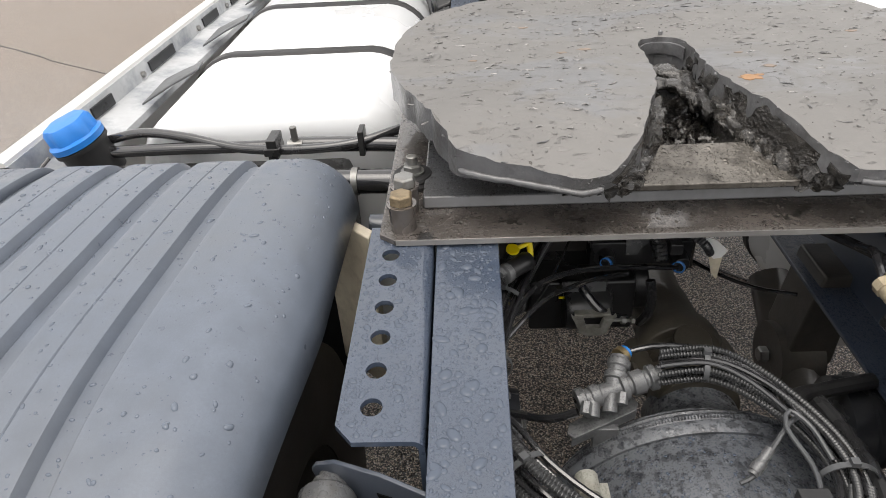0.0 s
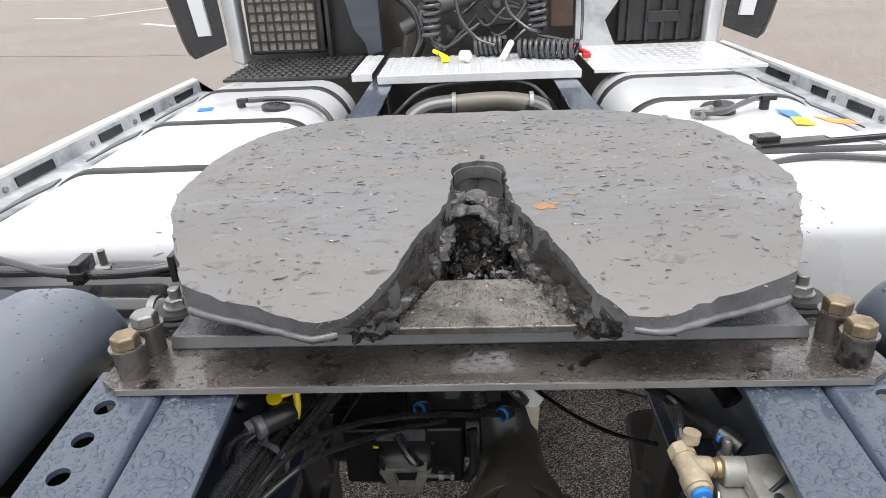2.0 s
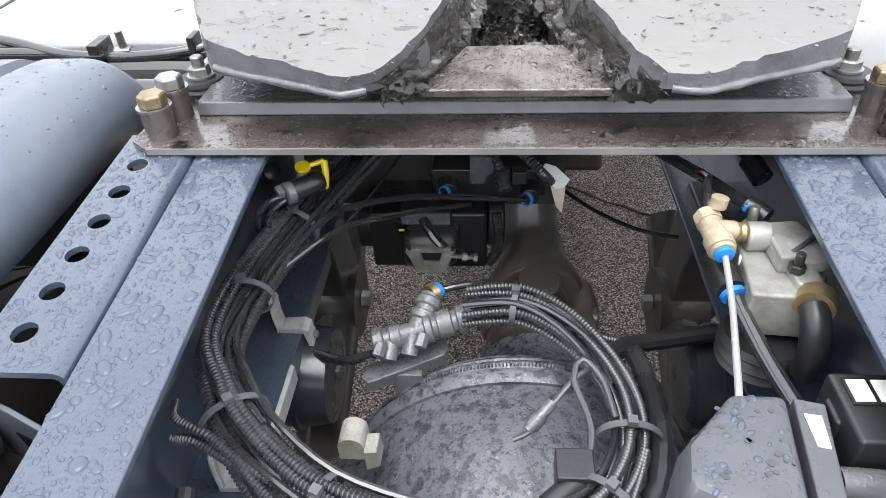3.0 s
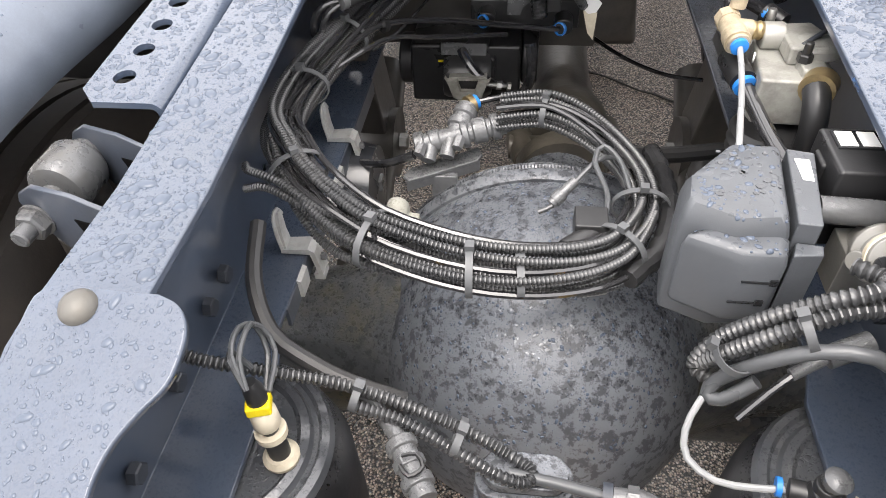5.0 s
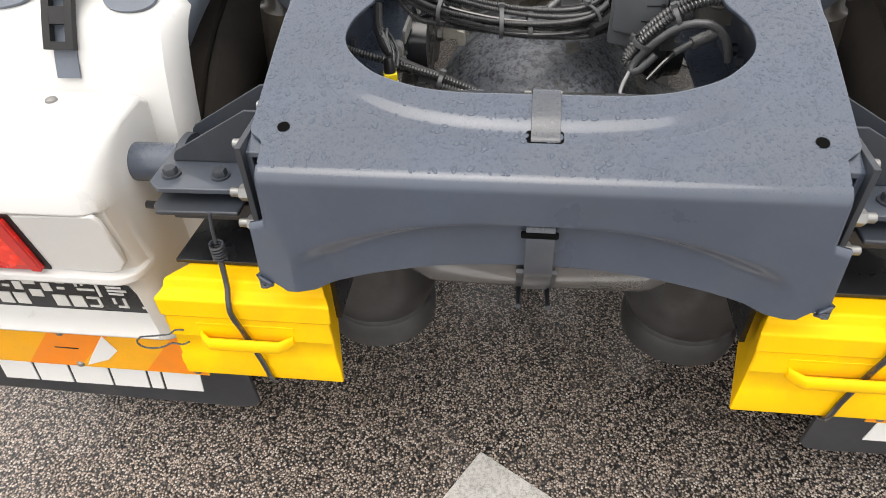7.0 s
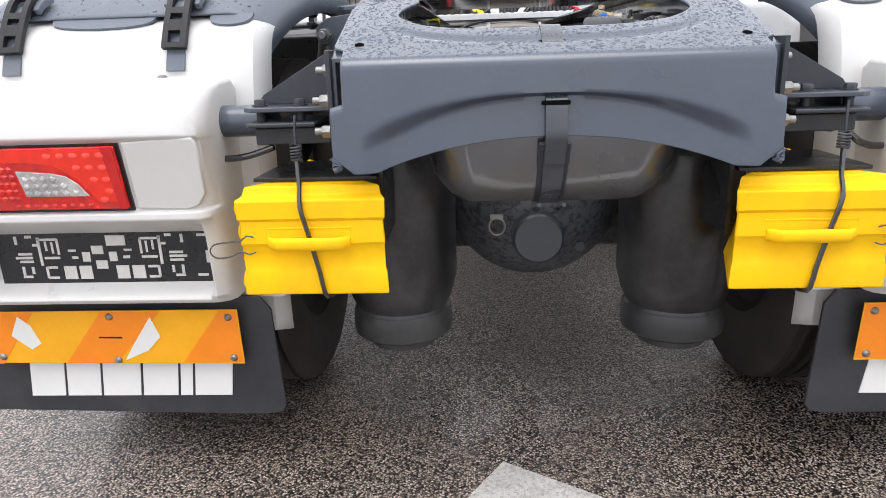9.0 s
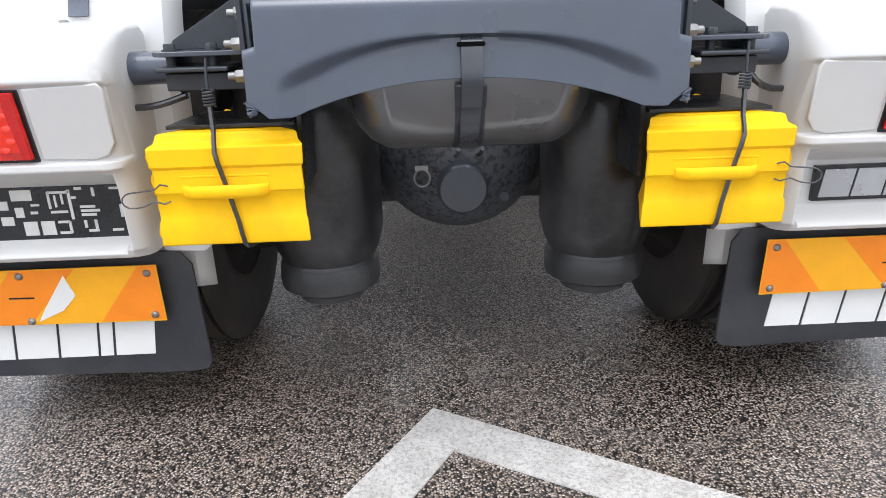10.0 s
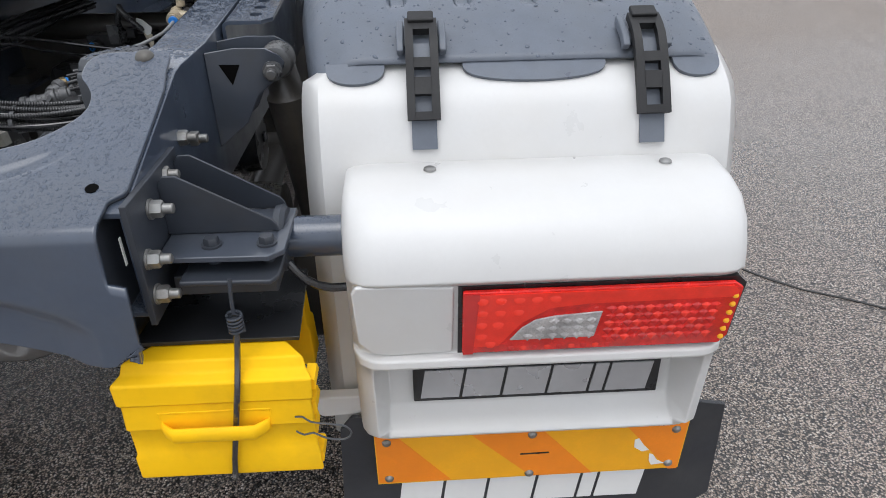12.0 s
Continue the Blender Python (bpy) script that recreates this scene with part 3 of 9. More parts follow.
def cross_member():
    hole = [(0.280, 0.360), (0.263, 0.353), (0.253, 0.337), (0.252, 0.318), (0.256, 0.298), (0.270, 0.279), (0.283, 0.255), (0.287, 0.228), (0.280, 0.205),
            (0.262, 0.182), (0.235, 0.160), (0.200, 0.145), (0.160, 0.134), (0.110, 0.1285), (0.055, 0.128), (0.0, 0.128)]
    # columns run from the outer rim to the cut-out; rows follow the cut-out's edge
    rim = [(0.352, 0.363), (0.367, 0.361), (0.375, 0.354), (0.377, 0.345), (0.379, 0.31), (0.386, 0.265), (0.387, 0.21), (0.387, 0.16),
           (0.387, 0.11), (0.387, 0.062), (0.385, 0.053), (0.376, 0.047), (0.367, 0.040), (0.365, 0.004), (0.300, 0.004), (0.200, 0.004), (0.100, 0.004), (0.0, 0.004)]
    hole = curve([(x, y, 0) for x, y in hole], 0.006)
    rim = [Vector((x, y, 0)) for x, y in rim]
    # resample both by share of length
    def resample(line, k):
        d = [0.0]
        for a, b in zip(line, line[1:]):
            d.append(d[-1] + (b - a).length)
        out = []
        for i in range(k):
            want = d[-1] * i / (k - 1)
            j = max(1, min(len(d) - 1, next((q for q in range(len(d)) if d[q] >= want - 1e-9), len(d) - 1)))
            f = (want - d[j - 1]) / max(d[j] - d[j - 1], 1e-9)
            out.append(line[j - 1].lerp(line[j], f))
        return out
    k = 140
    hole, rim = resample(hole, k), resample(rim, k)
    BEND_X[:] = [p.x for p in rim if abs(p.y - 0.004) < 1e-5]
    # distances from the cut-out: flat land, soft slope, channel floor, crisp outer wall
    stops = [(0.0, 0), (0.03, 0), (0.25, 0), (0.42, 0), (0.50, 0.04), (0.56, 0.22), (0.62, 0.55), (0.68, 0.85), (0.74, 0.98), (0.82, 1.0), (0.92, 1.0), (0.95, 0.96), (0.973, 0.55), (0.99, 0.12), (1.01, 0.0)]

    bm = bmesh.new()
    grids = {}
    for s in (1, -1):
        g = []
        for i in range(k):
            row = []
            gap = (rim[i] - hole[i]).length
            wide = min(0.080 - 0.026 * min(1.0, abs(hole[i].x) / 0.27) ** 2, gap * 0.8)
            fade = max(0.0, min(1.0, (0.198 - hole[i].y) / 0.062))
            fade = fade * fade * (3 - 2 * fade)
            spots = [(q * wide, h) for q, h in stops] + [(1.01 * wide + (gap - 1.01 * wide) * q / 16, 0) for q in range(1, 16)] + [(gap - min(0.0015, gap * 0.02), 0), (gap, 0)]
            for d, h in spots:
                p = hole[i].lerp(rim[i], d / gap if gap > 1e-6 else 0.0)
                row.append(bm.verts.new((p.x * s, p.y, plate_z(p.y) - 0.0055 * h * fade)))
            g.append(row)
        for i in range(k - 1):
            for c in range(len(stops) + 16):
                bm.faces.new((g[i][c], g[i + 1][c], g[i + 1][c + 1], g[i][c + 1]))
        grids[s] = g
    bmesh.ops.remove_doubles(bm, verts=bm.verts, dist=0.0004)
    return bm


def low_edge(x):
    """Lower edge of the rear apron: two ears and an arch between them."""
    ax = abs(x)
    if ax > 0.355:
        return 0.752 + (ax - 0.355) * 0.8
    if ax > 0.31:
        return 0.748
    u = ax / 0.31
    return 0.748 + 0.056 * (1 - u ** 2.2)


def apron():
    """Round bend and rear face below the top plate."""
    rows, bm = [], bmesh.new()
    half = sorted(BEND_X + [0.3655, 0.368, 0.371, 0.375, 0.379, 0.383, 0.3865, 0.387])
    for x in [-x for x in half[::-1] if x > 1e-6] + half:
        inside = max(0.0, min(1.0, (0.335 - abs(x)) / 0.05))
        low = low_edge(x)
        line = [(0.004, plate_z(0.004))]
        r, a0 = 0.026, math.atan(0.345)
        for q in range(1, 11):
            a = a0 + (radians(86) - a0) * q / 10
            line.append((0.004 - r * (math.sin(a) - math.sin(a0)), plate_z(0.004) - r * (math.cos(a0) - math.cos(a))))
        y0, z0 = line[-1]
        # a pressed step, crisp in the middle and soft towards the ears, leads to the recessed lip
        arch = 0.880 - 0.052 * (abs(x) / 0.31) ** 2.6
        soft = 0.007 + 0.026 * min(1.0, abs(x) / 0.27) ** 2
        levels = [z0 + (arch - z0) * q / 9 for q in range(1, 10)] + [arch - soft * q / 8 for q in range(1, 9)]
        levels += [levels[-1] + (low - levels[-1]) * q for q in (0.11, 0.22, 0.33, 0.44, 0.56, 0.67, 0.78, 0.89, 0.975, 1.0)]
        for z in levels:
            f = max(0.0, min(1.0, (arch - z) / soft))
            f = f * f * (3 - 2 * f) * inside
            line.append((y0 - 0.014 * (z0 - z) / 0.16 + 0.0155 * f, z))
        rows.append([bm.verts.new((x, y, z)) for y, z in line])
    for a, b in zip(rows, rows[1:]):
        for j in range(len(a) - 1):
            if min(abs(a[0].co.x), abs(b[0].co.x)) > 0.364 and a[j].co.z > 0.872 + 6.0 * max(0.0, 0.378 - abs(a[0].co.x)) ** 1.5 * 1.2:
                continue
            bm.faces.new((a[j], b[j], b[j + 1], a[j + 1]))
    return bm


sheet = join(cross_member(), apron())
bmesh.ops.remove_doubles(sheet, verts=sheet.verts, dist=0.0003)
cross = part("rear_cross_member", sheet, GREY, truck, "grey pressed steel rear cross-member with a wide round cut-out, covered in rain drops")
sol = cross.modifiers.new("sheet", "SOLIDIFY")
sol.thickness, sol.offset = 0.007, -1


# ---- fifth wheel ----
def fifth_outline():
    half = [(0.0, 1.716), (0.205, 1.708), (0.262, 1.697), (0.318, 1.672), (0.414, 1.592), (0.461, 1.487), (0.473, 1.419), (0.476, 1.330), (0.470, 1.262), (0.452, 1.208), (0.437, 1.168),
            (0.366, 1.004), (0.358, 0.990), (0.345, 0.980), (0.205, 0.934), (0.185, 0.930), (0.160, 0.934), (0.138, 0.952), (0.112, 0.990), (0.085, 1.050), (0.062, 1.12), (0.047, 1.180), (0.042, 1.25), (0.042, 1.335), (0.030, 1.362), (0.0, 1.372)]
    return half


def top_z(x, y):
    z = 1.241
    if y < 1.06:
        z -= 0.046 * ((1.06 - y) / 0.13) ** 1.25
    if abs(x) > 0.40:
        z -= 0.010 * ((abs(x) - 0.40) / 0.08) ** 2
    return z


def fifth_plate():
    half = fifth_outline()
    dense = []
    for (xa, ya), (xb, yb) in zip(half, half[1:]):
        k = max(1, int(math.hypot(xb - xa, yb - ya) / 0.014))
        dense += [Vector((xa + (xb - xa) * i / k, ya + (yb - ya) * i / k, 0)) for i in range(k)]
    dense.append(Vector((*half[-1], 0)))
    right = [(p.x, p.y) for p in dense]
    loop = right + [(-x, y) for x, y in right[::-1] if x > 0.0005]
    rnd = random.Random(4)
    loop = [(x + rnd.uniform(-0.0025, 0.0025), y + rnd.uniform(-0.0025, 0.0025)) for x, y in loop]
    bm = bmesh.new()
    vs = [bm.verts.new((x, y, 0)) for x, y in loop]
    es = [bm.edges.new((vs[i], vs[(i + 1) % len(vs)])) for i in range(len(vs))]
    bmesh.ops.triangle_fill(bm, edges=es, use_beauty=True, normal=(0, 0, 1))
    for _ in range(2):
        long = [e for e in bm.edges if e.calc_length() > 0.05 and not e.is_boundary]
        bmesh.ops.subdivide_edges(bm, edges=long, cuts=1)
        bmesh.ops.triangulate(bm, faces=bm.faces)
    rim_edges = [e for e in bm.edges if e.is_boundary]
    for v in bm.verts:
        on_rim = v.is_boundary
        v.co.z = top_z(v.co.x, v.co.y) + (0.0012 * noise.noise(v.co * 14)) - (0.002 * rnd.random() if on_rim else 0)
    # sides
    tops = set(bm.faces)
    res = bmesh.ops.extrude_edge_only(bm, edges=rim_edges)
    low = [g for g in res["geom"] if isinstance(g, bmesh.types.BMVert)]
    for v in low:
        v.co.z = max(v.co.z - 0.050, 1.176) + 0.003 * noise.noise(v.co * 22)
    res = bmesh.ops.extrude_edge_only(bm, edges=[e for e in bm.edges if e.is_boundary])
    for v in [g for g in res["geom"] if isinstance(g, bmesh.types.BMVert)]:
        v.co.x *= 0.955
        v.co.y = 1.32 + (v.co.y - 1.32) * 0.955
        v.co.z -= 0.006
    for f in bm.faces:
        f.material_index = 0 if f in tops else 1
    return bm


fifth = part("fifth_wheel", fifth_plate(), GREASE_SPREAD, truck, "greased cast steel fifth wheel plate with a slotted throat and small rust marks", sharp=30)


fifth.data.materials.append(CAST_SIDE)

def mount_plate():
    out = [(-0.448, 0.944), (0.448, 0.944), (0.472, 0.962), (0.472, 1.62), (-0.472, 1.62), (-0.472, 0.962)]
    return prism(out, "z", Z_RAIL + 0.005, Z_RAIL + 0.014)


LEDGE = material("damp_grey_steel", (0.10, 0.102, 0.108), 0.38, 0.1, 60, 0.2, 0.1, drops=0.7, drop_size=190, dirt=(0.04, 0.036, 0.033), dirt_amount=0.7, dirt_scale=9, coat=0.4)
part("plate_edge", box((-0.447, 0.9425, Z_RAIL + 0.0055), (0.447, 0.9437, Z_RAIL + 0.0135)), material("bright_edge_strip", (0.30, 0.29, 0.28), 0.35, 0.5, 60, 0.2, 0.1), fifth, "thin bright strip along the edge")
part("mounting_plate", mount_plate(), STEEL_PLATE, fifth, "wet brown-stained steel mounting plate", bevel=0.0015)
# raised bed between mounting plate and fifth wheel
part("pedestal", prism([(1.028, 1.100), (1.036, 1.117), (1.58, 1.117), (1.60, 1.100)], "x", -0.412, 0.412), LEDGE, fifth, "dark steel pedestal ledge", bevel=0.003)
for x0, x1 in ((-0.36, -0.075), (0.075, 0.36)):
    part("saddle", prism([(1.12, 1.114), (1.15, 1.185), (1.54, 1.185), (1.56, 1.114)], "x", x0, x1), CAST_SIDE, fifth, bevel=0.004)


# ---- fuel tanks ----
def tank_body(s, y0, y1, x_in=0.452, x_out=1.06, z0=0.40, z1=1.088):
    w, h = x_out - x_in, z1 - z0
    cx, cz = s * (x_in + x_out) / 2, (z0 + z1) / 2
    loops = []
    for y, g in ((y0, 0.050), (y0 + 0.006, 0.026), (y0 + 0.02, 0.010), (y0 + 0.045, 0.0), (y1 - 0.045, 0.0), (y1 - 0.02, 0.010), (y1 - 0.006, 0.026), (y1, 0.050)):
        loops.append([(cx + x, y, cz + z + 0.018 * (1 - (2 * x / w) ** 2) * (z > 0)) for x, z in rounded(w - 2 * g, h - 2 * g, 0.13 - g * 0.5, 8)])
    return loft(loops)


def strap_over(s, y, width=0.042, x_in=0.452, x_out=1.06, z0=0.40, z1=1.088):
    w, h = x_out - x_in + 0.010, z1 - z0 + 0.010
    cx, cz = s * (x_in + x_out) / 2, (z0 + z1) / 2
    loops = []
    for yy, g in ((y, 0.004), (y + 0.006, 0.0), (y + width - 0.006, 0.0), (y + width, 0.004)):
        loops.append([(cx + x, yy, cz + z + 0.018 * (1 - (2 * x / w) ** 2) * (z > 0)) for x, z in rounded(w - 2 * g, h - 2 * g, 0.132, 8)])
    return loft(loops)


TANKS = []
for s in (-1, 1):
    tk = part("fuel_tank", tank_body(s, 1.43, 2.96), WHITE, truck, "white painted fuel tank with black rubber straps")
    TANKS.append(tk)
    for y in ((1.80, 2.26, 2.74) if s < 0 else (1.80, 2.36, 2.74)):
        part("strap", strap_over(s, y), RUBBER, tk, "black rubber-lined tank strap")


# ---- wheels and axle ----
DRUM = material("dusty_drum_iron", (0.030, 0.027, 0.025), 0.55, 0.1, 40, 0.3, 0.3, dirt=(0.05, 0.043, 0.036), dirt_amount=0.6, dirt_scale=8)
AX_Y, AX_Z, TYRE_R = 0.74, 0.470, 0.470


def tyre(xc, width=0.285):
    h = width / 2
    prof = [(-h * 0.86, 0.285), (-h, 0.34), (-h * 1.02, 0.39), (-h * 0.97, 0.44), (-h * 0.86, TYRE_R - 0.004), (-h * 0.5, TYRE_R)]
    for k in range(-2, 3):
        x = k * h * 0.36
        prof += [(x - 0.006, TYRE_R), (x - 0.004, TYRE_R - 0.014), (x + 0.004, TYRE_R - 0.014), (x + 0.006, TYRE_R)]
    prof += [(h * 0.86, TYRE_R - 0.004), (h * 0.97, 0.44), (h * 1.02, 0.39), (h, 0.34), (h * 0.86, 0.285), (0, 0.280)]
    prof = sorted(prof[:-1], key=lambda p: 0) + []
    o, res = (xc, AX_Y, AX_Z), []
    prof.append(prof[0])
    ring = lathe(prof, o, (1, 0, 0), 72)
    bmesh.ops.delete(ring, geom=[f for f in ring.faces if len(f.verts) > 8], context="FACES_ONLY")
    return ring


for s in (-1, 1):
    for xc in (0.74, 1.075):
        w = part("wheel", lathe([(-0.08, 0.002), (-0.10, 0.12), (-0.09, 0.26), (-0.12, 0.286), (0.12, 0.286), (0.09, 0.26), (0.10, 0.12)], (s * xc, AX_Y, AX_Z), (1, 0, 0), 40), TYRE, truck, "twin rear wheel under the mudguard")
        part("tyre", tyre(s * xc), TYRE, w, "dusty brown-black truck tyre")

for s in (-1, 1):
    drum = part("brake_drum", lathe([(0, 0.06), (0.0, 0.19), (0.012, 0.205), (0.10, 0.210), (0.13, 0.22), (0.14, 0.08)], (s * 0.475, AX_Y, AX_Z), (s, 0, 0), 40), DRUM, truck, "dusty dark brake drum beside the inner wheel")
axle = part("drive_axle", join(cyl((-0.62, AX_Y, AX_Z), (0.62, AX_Y, AX_Z), 0.085)), AXLE_OIL, truck, "grey drive axle housing, wet and oil-stained")


# ---- mudguards ----
RIBS = (0.690, 0.805, 0.922, 1.040, 1.155)
LINES = (0.7475, 0.8635, 0.981, 1.0975)


def fender_top(s):
    """Ribbed cover over the wheel: flat top, rounded front and inner edge."""
    loops = []
    k = 64
    for i in range(k + 1):
        # outline along the wheel
        yy = 0.345 + (1.192 - 0.345) * i / k
        u = (yy - 0.78) / 0.42
        zz = 1.150 - 0.098 * abs(u) ** 2.6 if u < 0 else 1.150 - 0.030 * abs(u) ** 4
        loops.append((yy, zz))
    res = []
    for yy, zz in loops:
        f = max(0.0, min(1.0, (1.192 - yy) / 0.060))
        inset = 0.050 * (1 - math.sqrt(max(0.0, 1 - (1 - f) ** 2)))
        drop = 0.045 * (1 - math.sqrt(max(0.0, 1 - (1 - f) ** 2)))
        sec = []
        x_in = 0.532 + 0.062 * max(0.0, (0.80 - yy) / 0.45) ** 1.3
        splay = 0.070 * (1.15 - yy)
        start = x_in + inset
        outer = sorted({0.664 + 0.0095 * q for q in range(66)} | {xr + o for xr in RIBS for o in (-0.020, -0.0195, -0.013, -0.0125, 0.0125, 0.013, 0.0195, 0.020)} | {xm + o for xm in LINES for o in (-0.0025, -0.0005, 0.0005, 0.0025)})
        xs = [min(x + splay, 1.28 - 0.0002 * (len(outer) - k)) for k, x in enumerate(outer)]
        for x in [start + (xs[0] - start) * q / 16 for q in range(16)] + xs + [1.285]:
            d = min(x - x_in - inset, 0.085) / 0.085
            edge = 0.095 * (1 - math.sqrt(max(0.0, 1 - (1 - d) ** 2)))
            d2 = min(1.285 - x, 0.07) / 0.07
            edge += 0.06 * (1 - math.sqrt(max(0.0, 1 - (1 - d2) ** 2)))
            rib = 0.0
            for xr in RIBS:
                q = abs(x - splay - xr)
                rib -= 0.013 * max(0.0, min(1.0, (0.0195 - q) / 0.0065)) * max(0.0, min(1.0, (yy - 0.47) / 0.03))
            for xm in LINES:
                rib -= 0.0022 * max(0.0, min(1.0, (0.0025 - abs(x - splay - xm)) / 0.002)) * max(0.0, min(1.0, (yy - 0.47) / 0.03))
            sec.append((s * x, yy, zz - edge - drop + rib))
        res.append(sec)
    bm = bmesh.new()
    grid = [[bm.verts.new(p) for p in sec] for sec in res]
    for a, b in zip(grid, grid[1:]):
        for j in range(len(a) - 1):
            quad = (a[j], a[j + 1], b[j + 1], b[j])
            bm.faces.new(quad if s > 0 else quad[::-1])
    return bm


for s in (-1, 1):
    ft = part("mudguard_cover", fender_top(s), FENDER, truck, "ribbed grey plastic mudguard cover with rain drops")
    so = ft.modifiers.new("sheet", "SOLIDIFY")
    so.thickness, so.offset = 0.004, 0


def guard_rear(s):
    """White rear mudguard shell behind the wheel."""
    prof = [(0.40, 1.046), (0.33, 1.020), (0.290, 0.985), (0.262, 0.90), (0.245, 0.80), (0.235, 0.60), (0.235, 0.46), (0.238, 0.335)]
    line = curve([(0, y, z) for y, z in prof], 0.03)
    loops = []
    for p in line:
        sec = []
        for j in range(25):
            x_in = 0.580 + 0.045 * max(0.0, min(1.0, (p.z - 1.022) / 0.015))
            x = x_in + (1.30 - x_in) * j / 24
            d = min(x - x_in, 0.035) / 0.035
            d2 = min(1.30 - x, 0.05) / 0.05
            e = 0.03 * (1 - math.sqrt(max(0, 1 - (1 - d) ** 2))) + 0.05 * (1 - math.sqrt(max(0, 1 - (1 - d2) ** 2)))
            sec.append((s * x, p.y + e, p.z - e * 0.3))
        loops.append(sec)
    bm = bmesh.new()
    grid = [[bm.verts.new(p) for p in sec] for sec in loops]
    for a, b in zip(grid, grid[1:]):
        for j in range(len(a) - 1):
            bm.faces.new((a[j], a[j + 1], b[j + 1], b[j]))
    return bm


GUARDS = []
for s in (-1, 1):
    gr = part("rear_mudguard", guard_rear(s), WHITE_PLASTIC, truck, "white plastic rear mudguard with lamp housing")
    so = gr.modifiers.new("sheet", "SOLIDIFY")
    so.thickness, so.offset = 0.006, 0
    GUARDS.append(gr)


# ---- rear lamp housings, plates, reflectors and flaps ----
LAMP_RED = material("red_lamp_lens", (0.80, 0.018, 0.012), 0.16, 0.0, 420, 0.25, 0.9, 0.0012, coat=0.25)
LED_RED = material("lit_red_dome", (0.95, 0.038, 0.016), 0.18, 0.0, 300, 0.1, 0.2, coat=0.5)
LED_DARK = material("dark_red_dome", (0.62, 0.012, 0.010), 0.18, 0.0, 300, 0.1, 0.2, coat=0.5)
LAMP_RED2 = material("bright_red_lens", (0.93, 0.035, 0.016), 0.14, 0.0, 420, 0.1, 0.4, 0.0008, coat=0.25)
LAMP_CLEAR = material("clear_lamp_lens", (0.60, 0.58, 0.57), 0.14, 0.35, 260, 0.35, 1.2, 0.002, coat=1.0)
SILVER = material("silver_letter", (0.50, 0.51, 0.53), 0.30, 0.6, 80, 0.06, 0.05)
SIGN_BLACK = material("black_sign", (0.016, 0.017, 0.019), 0.28, 0.0, 80, 0.2, 0.05)
CATCH = material("dull_black_rubber", (0.009, 0.009, 0.010), 0.55, 0.0, 80, 0.2, 0.15, dirt=(0.03, 0.03, 0.03), dirt_amount=0.4, dirt_scale=30)
FLAP = material("mud_flap_rubber", (0.030, 0.032, 0.038), 0.5, 0.0, 60, 0.2, 0.2, drops=0.25, dirt=(0.07, 0.07, 0.07), dirt_amount=0.5, dirt_scale=6)

HOUSING = [(0.262, 0.900), (0.235, 0.917), (0.150, 0.914), (0.098, 0.903), (0.062, 0.878), (0.043, 0.845), (0.036, 0.816), (0.043, 0.809),
           (0.048, 0.806), (0.074, 0.668), (0.058, 0.664), (0.056, 0.650), (0.068, 0.640), (0.128, 0.612), (0.146, 0.600), (0.150, 0.555), (0.146, 0.500),
           (0.128, 0.482), (0.106, 0.476), (0.098, 0.466), (0.106, 0.455), (0.262, 0.452)]


def lamp_housing(s):
    loops = []
    x0, x1 = 0.648, 1.238
    for x, g in ((x0, 1.0), (x0 + 0.004, 0.62), (x0 + 0.014, 0.28), (x0 + 0.032, 0.06), (x0 + 0.05, 0.0), (x1 - 0.05, 0.0), (x1 - 0.032, 0.06), (x1 - 0.014, 0.28), (x1 - 0.004, 0.62), (x1, 1.0)):
        sec = []
        for y, z in HOUSING:
            # corners round towards the ends; the recess closes with side cheeks
            yy = y
            if 0.47 < z < 0.645 and (x < x0 + 0.05 or x > x1 - 0.05):
                yy = 0.085 + (z - 0.47) * -0.10
            yy = yy + (0.235 - yy) * g * 0.30
            zz = z + (0.70 - z) * g * (0.055 if z > 0.6 else 0.012)
            sec.append((s * x, yy, zz))
        loops.append(sec)
    return loft(loops)


def face_y(z):
    """The lamp face's place at a height."""
    return 0.048 + (0.806 - z) * (0.026 / 0.138)


def face_panel(s, outline, proud, thick):
    """A flat piece on the lamp face, outline in x and z."""
    return loft([[(s * x, face_y(z) - proud, z) for x, z in outline], [(s * x, face_y(z) - proud - thick, z) for x, z in outline]])


